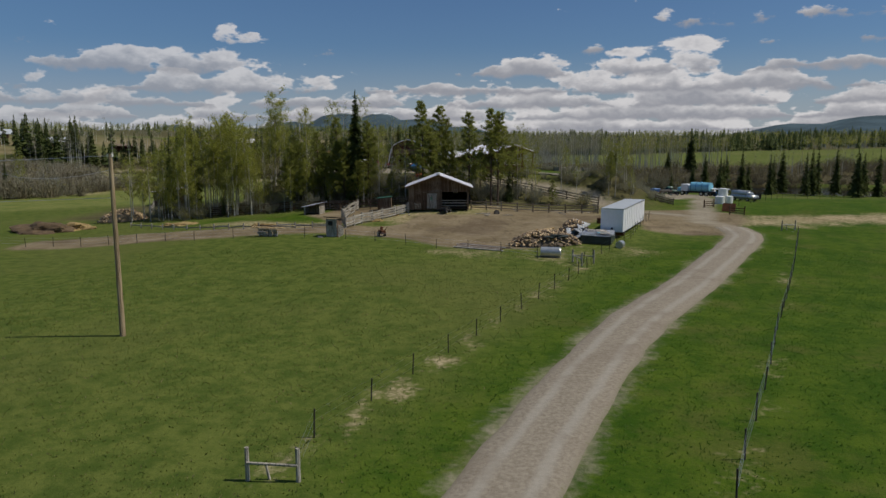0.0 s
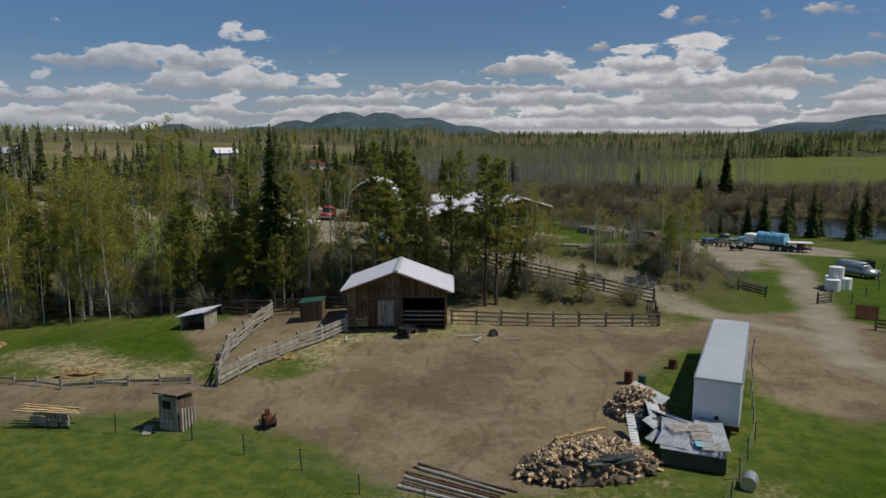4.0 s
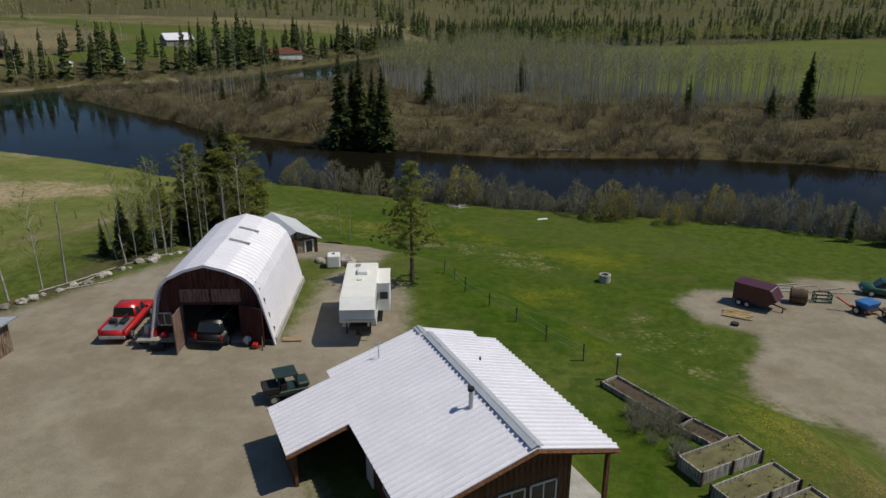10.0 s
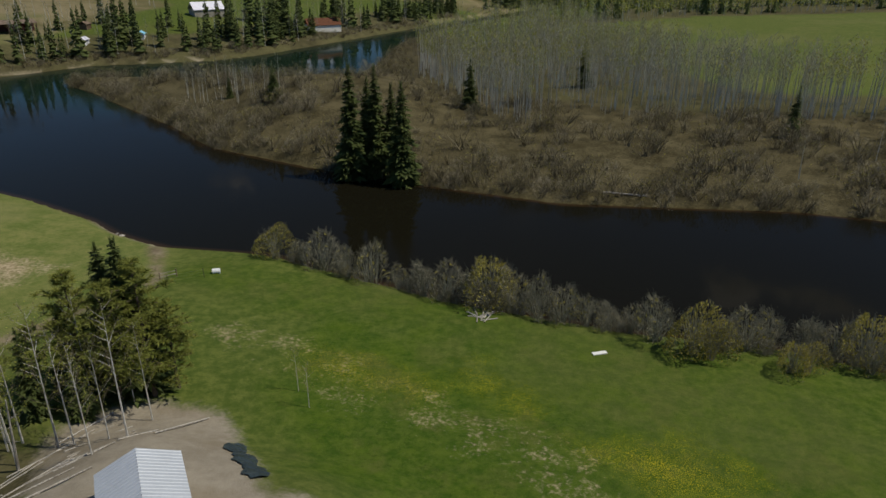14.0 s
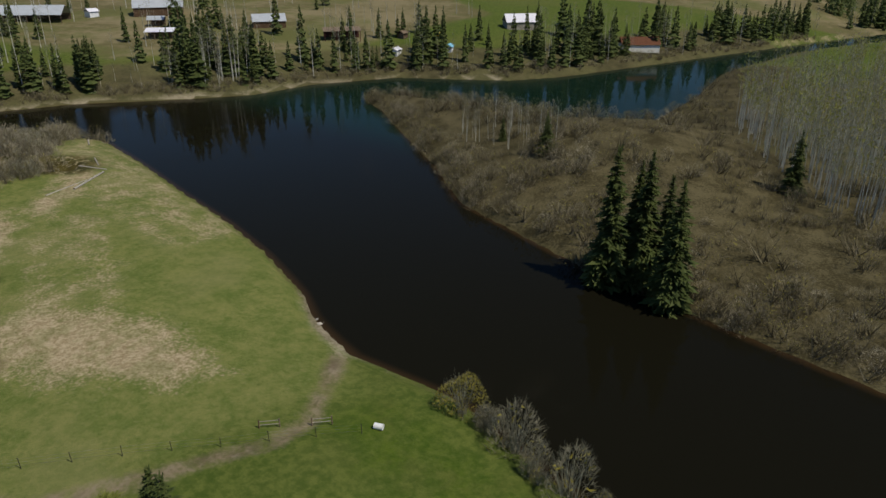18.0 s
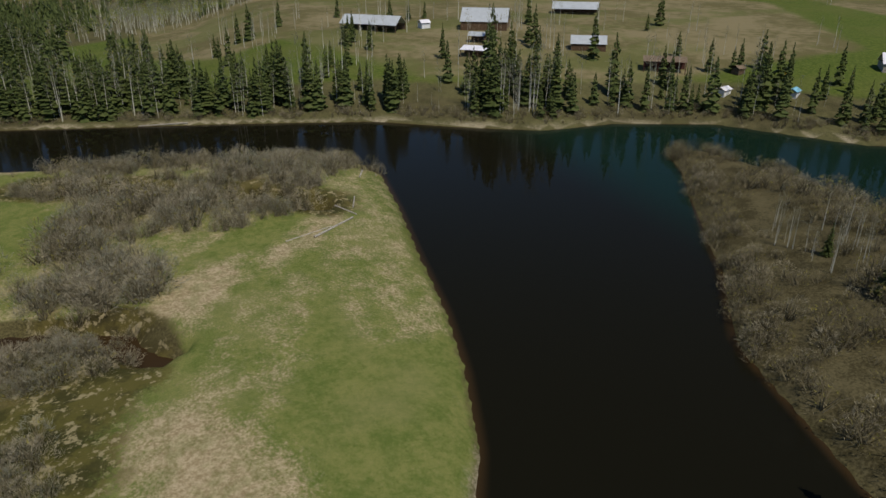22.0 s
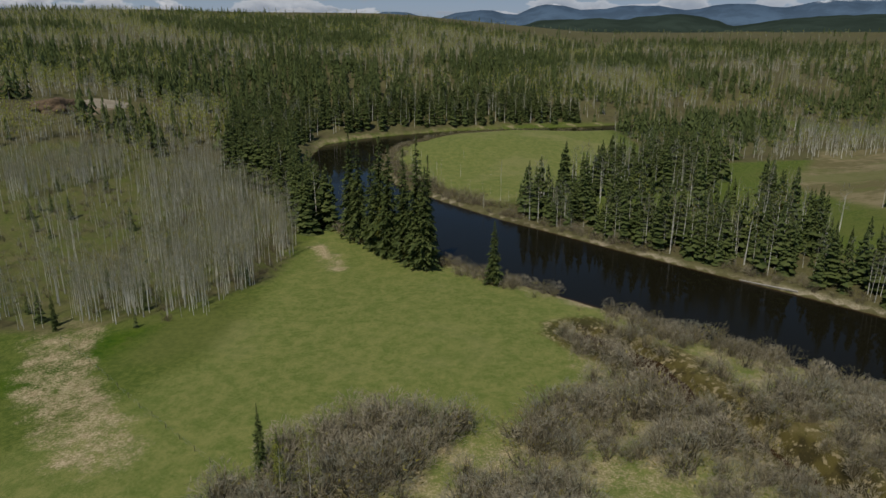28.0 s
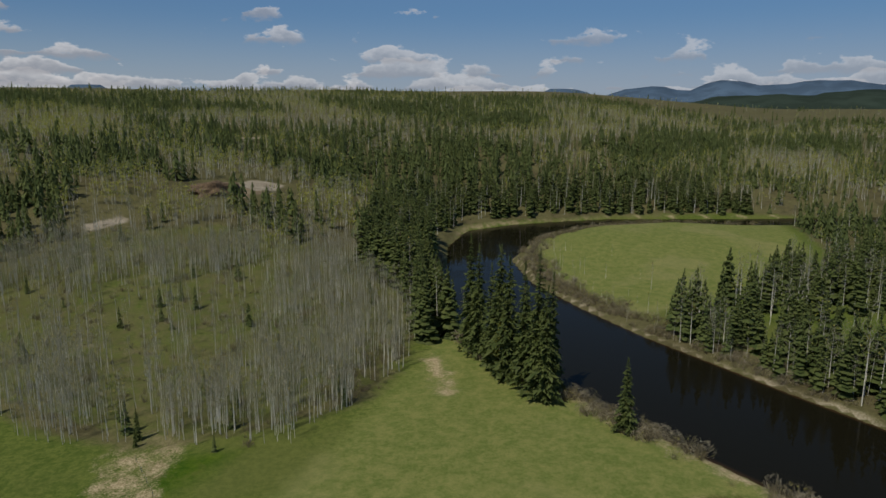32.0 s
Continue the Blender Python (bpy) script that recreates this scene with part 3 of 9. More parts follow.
def patches(x, y, s, seed):
    return 0.55 * tiles(x, y, s, seed) + 0.30 * tiles(x, y, s * 0.43, seed + 3) + 0.15 * tiles(x, y, s * 0.19, seed + 7)


def heights(x, y):
    x, y = np.asarray(x, float), np.asarray(y, float)
    d = -sdf_poly(x, y, RIVER)
    far = np.hypot(x + 20, y - 160)
    # own bank: river meadow, rising to the fields
    east = sstep(-60, -15, x)
    land = -1.0 + (0.4 + 1.1 * east) * sstep(5, 48, d)
    land = land + 1.2 * sstep(58, 104, y) * sstep(152, 120, y) * sstep(-48, -18, x)
    # hill to the south-west beyond the bend
    sw = sstep(-10, 150, -0.55 * (x + 215) - 0.83 * (y - 55))
    dd = np.maximum(d, 0)
    bearing = np.degrees(np.arctan2(-(x + 100), y - 210)) % 360
    fall = np.where(bearing < 60, 0, sstep(99, 119, bearing))
    hill = 36 * (1 - np.exp(-dd / 110)) * (0.62 + 0.38 * fall) + 0.047 * np.minimum(dd, 1500) * (0.48 + 0.52 * fall)
    land = land + sw * hill
    land = land + (1 - sw) * 4.0 * sstep(-120, -190, x) * sstep(100, 20, y)
    # farm terrace beyond the river
    nw = sstep(-20, 70, (y - 235) + 0.25 * (x + 270)) * sstep(10, -40, x + 0.35 * (y - 400) * 0)
    land = land + nw * (13.5 * (1 - np.exp(-dd / 60)) + 0.02 * np.minimum(dd, 600))
    # east and north flats, low swells
    ne = sstep(-60, 30, x) * sstep(230, 300, y)
    land = land + ne * (0.030 * np.minimum(np.maximum(d - 40, 0), 500) + 1.5 * wobble(x, y, 0.012))
    land = land + 0.012 * np.clip(far - 600, 0, 3000) * (1 - 0.25 * sstep(-300, -800, x) * sstep(-900, -500, y)) + 4.0 * sstep(500, 1200, far) * wobble(x, y, 0.004)
    # knoll under the barn and the house yard
    land = land + 1.15 * np.exp(-(((x + 1) / 11.0) ** 2 + ((y - 104) / 8.5) ** 2))
    s = sdf_poly(x, y, YARD)
    land = land + (6.85 - land) * sstep(-11.5, 1.0, s) * (1 - 0.25 * sstep(158, 168, y))
    land = land + 0.10 * wobble(x, y, 0.11) * (1 - sstep(-4, 2, s)) + 0.25 * wobble(x, y, 0.035) * (1 - sstep(-8, 2, s))
    z = np.where(d > 0, WATER_Z - 0.15 + (land - WATER_Z + 0.15) * sstep(-0.4, 2.6 + 0.35 * wobble(x, y, 0.3), d), WATER_Z - 0.15 - 2.0 * sstep(0, 7, -d))
    for line in MARSH:
        k = sdf_line(x, y, line, 3.2) + 1.2 * wobble(x, y, 0.4)
        z = z - (z - WATER_Z + 0.25) * sstep(-2.5, 1.5, k)
    return z


def ground_z(x, y):
    return float(heights(np.array([x]), np.array([y]))[0])

# areas of the ground, each as an outline or a line of some width
TRACK = [(1.85, 21), (3.6, 25.5), (6.8, 32.5), (10.4, 39.8), (14.5, 47), (19, 54), (25.6, 65), (32.2, 75.5), (35.6, 82), (36.5, 88), (35, 94), (38, 102), (44, 118), (51, 136), (55, 150), (54, 162)]
LANE = [(34, 101), (28.5, 108), (23.7, 111.8), (19.8, 112.6), (14, 113.7), (8.4, 114.9), (3, 117.5), (-4, 122), (-14, 130)]
DIRT = [
    [(-14, 83), (-4, 79), (0, 74), (8, 73), (14, 78), (16, 86), (21, 95), (26, 97), (25, 86), (29, 82), (34, 82), (40, 92), (44, 101), (40, 108), (30, 107), (22, 100), (8, 101), (4, 97), (-3, 97), (-8, 93), (-12, 89), (-20, 88), (-40, 92), (-52, 88), (-52, 80), (-36, 82), (-24, 82)],
    [(-20, 100), (-17, 107.5), (-6, 106), (-5.4, 100), (-8, 97), (-13, 90)],
    [(5, 100.8), (22.5, 100.2), (23, 105), (14, 106.2), (5.5, 105.5)],
    [(-262, -70), (-275, -64), (-300, -78), (-312, -96), (-285, -100), (-262, -88)],
]
YARD_DIRT = [[(-24, 176), (-17, 181), (-11, 180), (-4, 170), (1, 162), (-4, 158), (-14, 160), (-19, 168)], [(-25, 124), (-25, 146), (-20, 153), (-15, 160), (-13, 166), (-10, 158), (-12.5, 142), (-3, 142.5), (-2, 153), (2, 158), (3, 166), (-1, 168), (-2, 160), (5, 152), (6, 140), (-1, 134), (2, 127), (8, 121), (14, 123), (17.5, 125.5), (17.5, 123.5), (12, 120.8), (4, 119.5), (-12, 120)]]
SANDY = [[(-290, -80), (-306, -78), (-322, -92), (-312, -106), (-294, -96)], [(-424, -262), (-446, -262), (-452, -276), (-430, -278)], [(-192, -55), (-212, -58), (-212, -64), (-194, -62)], [(-555, -322), (-580, -330), (-570, -342)], [(-398, 8), (-408, 4), (-412, 14)]]
BENCH = [[(31.8, 164.4), (34, 167.2), (40, 169), (48, 172), (66, 170), (72, 158), (66, 146), (57, 150), (52, 146), (46, 131), (40, 130), (36, 140), (30.5, 146), (32.6, 152), (36, 155.7), (33.2, 159.8)]]


ISLAND = [(-124, 336), (-108, 324), (-86, 304), (-66, 287), (-50, 271), (-24, 259), (0, 250), (20, 244), (57, 244), (80, 239), (100, 230), (165, 202), (240, 176), (300, 300), (90, 300), (40, 300), (-30, 330), (-46, 345), (-66, 340), (-90, 343)]
WEST_WOODS = [[(-500, 10), (-540, 100), (-612, 205), (-540, 430), (-900, 650), (-1300, 500), (-1400, 0), (-640, -20)], [(-575, 215), (-500, 135), (-430, 165), (-395, 190), (-440, 260), (-520, 420)]]


STAND = [(-18, 345), (-13, 325), (-4, 310), (6, 297), (14, 286), (26, 299), (46, 294), (80, 298), (128, 304), (118, 312), (84, 320), (66, 336), (54, 380), (40, 430), (20, 470), (0, 430), (-12, 400), (-20, 370)]
HAYFIELD = [(62, 352), (80, 324), (120, 310), (300, 262), (560, 430), (430, 560), (262, 560), (120, 540), (40, 500), (30, 470), (46, 430)]


def marks(x, y):
    """Signed distances, in metres, to each kind of ground cover."""
    d = -sdf_poly(x, y, RIVER)
    far = np.hypot(x + 20, y - 160)
    out = {}
    both = lambda *a: np.maximum.reduce(a)
    w4 = 3 * wobble(x, y, 0.21) + 1.5 * wobble(x, y, 0.6)
    out["lush"] = both(np.minimum(sdf_poly(x, y, [(-8, 202), (14, 190), (40, 178), (44, 168), (34, 160), (34, 152), (28, 140), (16, 142), (8, 164), (-2, 172), (-10, 186)]), 2.6),
                       sdf_poly(x, y, [(8, 8), (60, 60), (120, 60), (100, 150), (60, 150), (38, 105), (33, 82), (25, 80), (15, 66), (3, 40.5), (-4, 25.5), (-10, 12)]),
                       np.minimum(sdf_poly(x, y, [(36, 174), (80, 176), (110, 160), (100, 176), (57, 191), (26, 198), (-6, 208), (-26, 212), (-28, 205), (-10, 198), (14, 188)]), 1.0),
                       sdf_poly(x, y, [(14, 134), (19, 139), (30, 126), (30, 119), (20, 118), (15, 121)]), sdf_poly(x, y, [(4, 156), (6, 147), (9, 141), (16, 139), (20, 136.5), (27, 133), (34, 137), (30, 148), (22, 158), (10, 166), (5, 166)]),
                       sdf_poly(x, y, [(31, 111), (38, 106), (47, 128), (42, 134), (35, 122)]), sdf_poly(x, y, [(-30, 94), (-16, 91), (-12, 97), (-18, 104), (-34, 105), (-40, 100)]), sdf_poly(x, y, [(-100, 118), (-100, 90), (-135, 92), (-150, 108)]) - 4) - 1
    out["pasture"] = both(sdf_poly(x, y, [(-30, 212), (-60, 236), (-160, 262), (-180, 222), (-205, 150), (-240, 84), (-190, 105), (-130, 125), (-90, 120), (-45, 160)]),
                          sdf_poly(x, y, [(-300, 84), (-370, 44), (-420, 48), (-470, 80), (-500, 130), (-420, 160), (-320, 150), (-275, 130)]), np.minimum(sdf_poly(x, y, HAYFIELD) * 0.5 - 1.0, -0.8))
    straw = [np.minimum(sdf_line(x, y, [(3, 72), (8, 70.6), (13, 70.6), (18, 73)], 1.4), -1.6), np.minimum(sdf_line(x, y, [(-80, 232), (-100, 237), (-120, 245), (-148, 257)], 6.0), -0.6), sdf_poly(x, y, [(-90, 207), (-98, 214), (-108, 218), (-106, 206), (-98, 199)]), sdf_line(x, y, [(-104, 222), (-112, 231), (-118, 238)], 3.0) - 0.5, np.minimum(sdf_line(x, y, [(-72, 206), (-84, 214), (-94, 220)], 4.0), -1.2),
             sdf_line(x, y, [(-206, 103), (-197, 112), (-189, 119)], 1.2), np.minimum(sdf_line(x, y, [(-100, 132), (-106, 120), (-113, 106), (-131, 88)], 6.5) - 1.5, 0.2), sdf_line(x, y, [(40, 94), (70, 96)], 4.0),
             sdf_poly(x, y, [(-75, 197), (-71, 204), (-54, 208), (-44, 205), (-44, 201), (-62, 193)]), np.minimum(sdf_line(x, y, [(-14, 193), (-2, 186.5), (13, 180.2), (20, 174)], 1.6) - 1.2, -2.3), np.minimum(sdf_line(x, y, [(27, 156), (29, 151), (32, 148)], 2.0), -2.4), sdf_line(x, y, [(-9, 18), (-4.7, 25.3), (2, 40.5), (14, 66)], 0.5) * 3 - 1.4, sdf_line(x, y, [(9, 20), (20, 40.5), (42, 84)], 0.4) * 3 - 2.2,
             sdf_line(x, y, [(-30, 96), (-24, 91), (-18, 89)], 1.6), sdf_line(x, y, [(-150, 20), (-175, 95)], 2) - 3, np.where((x < -150) | (y > 350), 1.0, -4.0) - np.abs(d - 2.2) - 6 * sstep(240, 200, y + 0.3 * x) * sstep(-60, -40, x), sdf_line(x, y, [(-6, 94), (-10, 95)], 2.0), sdf_poly(x, y, [(4, 100), (23.5, 99.5), (24.5, 108), (14, 109.5), (4, 108)]) + 1.0, sdf_line(x, y, [(-5, 97.2), (6, 97.4)], 1.6)]
    out["straw"] = both(*straw)
    woods = [sdf_poly(x, y, [(-240, 74), (-190, 102), (-172, 108), (-150, 100), (-128, 88), (-120, 60), (-120, -80), (-160, -900), (-2500, -1500), (-2500, 60), (-700, 60), (-540, 100), (-480, 30), (-422, -8), (-388, -17), (-307, 28)]),
             sdf_poly(x, y, [(-125, 336), (-60, 284), (-25, 262), (57, 247), (100, 233), (300, 150), (320, 290), (60, 330), (-10, 380), (-36, 420), (-36, 356), (-66, 346), (-110, 346)]),
             sdf_poly(x, y, [(-180, 196), (-165, 248), (-150, 258), (-142, 246), (-128, 236), (-118, 215), (-98, 190), (-84, 192), (-84, 176), (-96, 160), (-112, 172), (-140, 196), (-165, 190)]),
             sdf_poly(x, y, [(-62, 112), (-30, 108), (-6, 106), (7, 106), (26, 104), (25, 112), (12, 118), (-20, 118), (-27, 121), (-28, 140), (-24, 155), (-19, 172), (-30, 178), (-38, 150), (-64, 140)]),
             sdf_poly(x, y, [(28, 134), (24, 119), (10, 118), (24, 109), (34, 108), (40, 128)]) - 1.5,
             *[sdf_poly(x, y, p) for p in WEST_WOODS], sdf_poly(x, y, STAND), np.where(sdf_poly(x, y, HAYFIELD) > -4, -6, sdf_poly(x, y, [(20, 330), (130, 320), (420, 300), (1300, 200), (1500, 1400), (60, 1500), (60, 560), (20, 470)])),
             np.where(x < -270, sdf_line(x, y, RIVER_FAR[5:21], 11.0), sdf_line(x, y, RIVER_FAR[5:21], 30.0)), np.where((y > 225) & (x > -128) & (y < 350), sdf_line(x, y, RIVER_FAR[30:44], 14.0), -12),
             np.where((y > 560) | (x > 330) | (far > 900), np.minimum((far - 520) * 0.05, 6), -6)]
    woods[0] = np.where(sdf_poly(x, y, [(-236, 78), (-190, 102), (-158, 100), (-136, 106), (-130, 82), (-114, -30), (-180, -60), (-240, -40), (-280, 20)]) > 0, np.minimum(woods[0], 0.3), woods[0])
    out["woods"] = both(*woods[:2], *woods[3:])
    out["straw"] = np.maximum(out["straw"], np.minimum(woods[2] - 1.0, -0.4))
    out["brush"] = np.maximum(-12.0 + 0 * x, both(np.where((y > 225) & (x > -128) & (y < 330), sdf_poly(x, y, ISLAND) + 4, -12), np.where((y > 225) & (x > -128) & (y < 350), sdf_line(x, y, RIVER_FAR[30:44], 12.0), -12), sdf_line(x, y, [(-28, 146), (-24, 158), (-20, 168), (-17, 176)], 3.4), sdf_poly(x, y, [(-44, 346), (-24, 324), (-10, 330), (-16, 372), (-8, 400), (-20, 446), (-38, 446)]) + 2))
    out["soil"] = both(sdf_poly(x, y, [(-300, 290), (-215, 310), (-170, 372), (-150, 470), (-260, 560), (-440, 520), (-500, 330), (-470, 255), (-360, 235), (-300, 262)]), sdf_poly(x, y, [(-195, 560), (20, 585), (-10, 680), (-100, 700), (-330, 690), (-330, 620)])) - 2
    out["bloom"] = both(sdf_poly(x, y, [(15, 136), (19, 135), (22.5, 140), (22, 147), (16, 150), (13, 143)]) - 5.0, sdf_line(x, y, [(16, 164), (20, 165.5)], 1.5) - 1.5, sdf_line(x, y, [(8, 191), (14, 186)], 1.5) - 1.5, sdf_poly(x, y, [(24, 174), (32, 177), (28, 182), (18, 181)]) - 1.5, sdf_line(x, y, [(27, 134), (31, 127), (34, 122)], 1.5) - 1, sdf_line(x, y, [(-6, 190), (4, 187)], 2.0) - 1.5, sdf_line(x, y, [(9, 121.2), (13, 123)], 0.6))
    out["dirt"] = both(*[sdf_poly(x, y, p) for p in DIRT]) + 0.15 * w4
    out["dirt"] = np.minimum(out["dirt"], 0.6 - 1.6 * (sdf_poly(x, y, [(-10.6, 90.1), (-8.9, 92.8), (-5.5, 97.9), (-4.4, 93.7), (-6.2, 90.1), (-9.1, 88.3)]) + 0.4) - 0.15 * w4)
    out["dirt"] = np.maximum(out["dirt"], sdf_line(x, y, [(-52, 178), (-41, 183.5), (-35.2, 190.3), (-33, 194.6), (-29.6, 199.8), (-29.2, 204.5), (-33, 212), (-36, 217)], 0.75) + 0.1 * w4)
    out["gravel"] = both(*[sdf_poly(x, y, p) for p in YARD_DIRT + SANDY], sdf_poly(x, y, BENCH[0]) + 0.5 * w4 - 0.4, sdf_line(x, y, LANE, 1.6), sdf_line(x, y, TRACK, 1.8)) + 0.1 * w4
    out["bank"] = both(0.5 - np.abs(d - 0.1), sdf_line(x, y, [(-40, 220.5), (-46, 224.5), (-50, 228)], 1.5))
    beach = sdf_line(x, y, RIVER_FAR[2:22], 2.4) - 2.2 * tiles(x, y, 9, 3)
    out["shore"] = both(np.where((x < -100) & (d > 0.2), beach, -6), sdf_line(x, y, [(-36, 218), (-43, 222), (-50, 227.6)], 1.2), sdf_line(x, y, RIVER_NEAR[10:14], 0.5) - 1.0 * tiles(x, y, 8, 5)) - 0.2
    for line in MARSH:
        out["bank"] = np.maximum(out["bank"], sdf_line(x, y, line, 5.0) + 0.4 * w4)
    out["moss"] = both(sdf_poly(x, y, [(-104, 182), (-107, 190), (-101, 199), (-90, 203), (-79, 200), (-74, 194), (-65, 193), (-61, 188), (-70, 180), (-86, 178), (-98, 166)]), sdf_line(x, y, MARSH[0], 9.0)) + 0.5 * w4
    return {k: np.clip(v, -12, 12) for k, v in out.items()}


def axis_steps(lo, fine_lo, fine_hi, hi, step, grow=1.09, most=240):
    inner = list(np.arange(fine_lo, fine_hi + 0.01, step))
    s, v = step, fine_hi
    while v < hi:
        s = min(s * grow, most)
        v += s
        inner.append(v)
    s, v, left = step, fine_lo, []
    while v > lo:
        s = min(s * grow, most)
        v -= s
        left.append(v)
    return np.array(left[::-1] + inner)


xs = axis_steps(-4600, -245, 80, 4600, 1.8, 1.045)
ys = axis_steps(-4200, 5, 335, 4600, 1.7, 1.045)
gx, gy = np.meshgrid(xs, ys)
gz = heights(gx, gy)
nx, ny = len(xs), len(ys)
k = (np.arange(ny - 1)[:, None] * nx + np.arange(nx - 1)[None, :]).ravel()
gzr = gz.ravel()
rising = np.abs(gzr[k] - gzr[k + nx + 1]) <= np.abs(gzr[k + 1] - gzr[k + nx])
ka, kb = k[rising], k[~rising]
tris = np.concatenate([np.stack([ka, ka + 1, ka + nx + 1], 1), np.stack([ka, ka + nx + 1, ka + nx], 1), np.stack([kb, kb + 1, kb + nx], 1), np.stack([kb + 1, kb + nx + 1, kb + nx], 1)])
me = tri_mesh("ground", np.stack([gx.ravel(), gy.ravel(), gz.ravel()], 1), tris, M_GROUND)
me.polygons.foreach_set("use_smooth", np.ones(len(me.polygons), bool))
for name, v in marks(gx.ravel(), gy.ravel()).items():
    me.attributes.new(name, "FLOAT", "POINT").data.foreach_set("value", v.astype(np.float32))
ground = tagged(new("ground", me), "green pasture, dry grass and bare dirt on rolling land", "ground", kind="structure")

# river: one flat sheet under the land, seen where the bed is lower
wx, wy = np.meshgrid(np.arange(-640, 460, 5.0), np.arange(-40, 660, 5.0))
nx, ny = wx.shape[1], wx.shape[0]
k = (np.arange(ny - 1)[:, None] * nx + np.arange(nx - 1)[None, :]).ravel()
inside = sdf_poly(wx, wy, RIVER).ravel()
for line in MARSH:
    inside = np.maximum(inside, sdf_line(wx, wy, line, 6.0).ravel())
tris = np.concatenate([np.stack([k, k + 1, k + nx + 1], 1), np.stack([k, k + nx + 1, k + nx], 1)])
tris = tris[(inside[tris] > -9).any(1)]
used, inv = np.unique(tris, return_inverse=True)
co = np.stack([wx.ravel()[used], wy.ravel()[used], np.full(len(used), WATER_Z)], 1)
me = tri_mesh("water", co, inv.reshape(-1, 3), M_WATER)
wdist = -sdf_poly(co[:, 0], co[:, 1], RIVER)
for line in MARSH:
    wdist = np.where(sdf_line(co[:, 0], co[:, 1], line, 9.0) > 0, 1.0, wdist)
me.attributes.new("bank", "FLOAT", "POINT").data.foreach_set("value", wdist.astype(np.float32))
grn = np.minimum(co[:, 1] - 304 + 0.15 * (co[:, 0] + 120), 30)
me.attributes.new("green", "FLOAT", "POINT").data.foreach_set("value", grn.astype(np.float32))
tagged(new("water", me), "dark still river water bending between grassy banks", "river", kind="structure")


def ribbon(name, line, half, label, lift=0.05, step=1.0):
    """A road laid on the land along a smoothed line, with uneven edges."""
    pts = [Vector((*p, 0)) for p in line]
    path = []
    for i in range(len(pts) - 1):
        p0, p1, p2, p3 = pts[max(i - 1, 0)], pts[i], pts[i + 1], pts[min(i + 2, len(pts) - 1)]
        n = max(2, int((p2 - p1).length / step))
        for j in range(n):
            t = j / n
            path.append(0.5 * ((2 * p1) + (p2 - p0) * t + (2 * p0 - 5 * p1 + 4 * p2 - p3) * t * t + (3 * p1 - p0 - 3 * p2 + p3) * t ** 3))
    path.append(pts[-1])
    across = [-1.0, -0.8, -0.5, -0.2, 0.2, 0.5, 0.8, 1.0]
    v, a = [], []
    for i, p in enumerate(path):
        t = (path[min(i + 1, len(path) - 1)] - path[max(i - 1, 0)]).normalized()
        side = Vector((t.y, -t.x, 0))
        w = half(i / len(path)) if callable(half) else half
        for k in across:
            e = w * (1 + 0.10 * noise.noise(Vector((p.x * 0.35 + k, p.y * 0.35, 1))))
            v.append(p + side * k * e)
            a.append(k)
    v = np.array(v)
    crown = 0.10 * (1 - np.abs(np.array(a)) ** 2)
    v[:, 2] = heights(v[:, 0], v[:, 1]) + lift + crown - 0.12 * (np.abs(np.array(a)) > 0.99)
    n = len(across)
    f = [(i * n + j, i * n + j + 1, (i + 1) * n + j + 1, (i + 1) * n + j) for i in range(len(path) - 1) for j in range(n - 1)]
    me = mesh_of(name, v, f, M_ROAD, smooth=True)
    me.attributes.new("across", "FLOAT", "POINT").data.foreach_set("value", np.array(a, np.float32))
    return tagged(new(name, me), label, "road", kind="structure")


ribbon("road", [(-4.0, 4), (-1.7, 12)] + TRACK[:10], lambda t: 2.05 + 0.25 * min(1.0, max(0.0, (t - 0.3) / 0.3)), "pale gravel farm track with worn wheel ruts")


# far ridges
def ridge(name, label, yaw0, yaw1, dist, peaks, col, snow=None, depth=700):
    """A far range round the horizon; peaks are (yaw, degrees above the level, width in degrees)."""
    n = 120
    v, f = [], []
    for i in range(n + 1):
        yaw = yaw0 + (yaw1 - yaw0) * i / n
        up_ = max(0.15, max(h * math.exp(-abs((yaw - c) / w) ** 2.6) for c, h, w in peaks))
        up_ += 0.13 * noise.fractal(Vector((yaw * 0.7, dist * 0.01, 0)), 1.0, 2.0, 5)
        a = radians(yaw)
        for r, k in ((dist - depth, -0.02), (dist - depth * 0.5, 0.55), (dist, 1.0), (dist + 150, 0.2)):
            z = dist * math.tan(radians(max(up_, 0.05))) * k + 14 * noise.noise(Vector((yaw * 1.3, k * 3, dist * 0.003))) * (0 < k < 1)
            v.append((-math.sin(a) * r, 100 + math.cos(a) * r, z + 12))
    for i in range(n):
        for j in range(3):
            f.append((i * 4 + j, (i + 1) * 4 + j, (i + 1) * 4 + j + 1, i * 4 + j + 1))
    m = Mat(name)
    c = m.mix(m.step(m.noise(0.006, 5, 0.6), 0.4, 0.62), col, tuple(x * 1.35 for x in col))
    if snow:
        sp = m.n.new("ShaderNodeSeparateXYZ")
        m.l.new(m.g.outputs["Position"], sp.inputs[0])
        h = m.math("ADD", sp.outputs["Z"], m.math("MULTIPLY", m.math("SUBTRACT", m.noise(0.012, 5, 0.65), 0.5), snow[1]))
        c = m.mix(m.step(h, snow[0], snow[0] + 14), c, (0.75, 0.78, 0.82))
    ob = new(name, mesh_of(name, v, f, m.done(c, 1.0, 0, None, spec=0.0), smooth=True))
    return tagged(ob, label, "mountains", kind="structure")


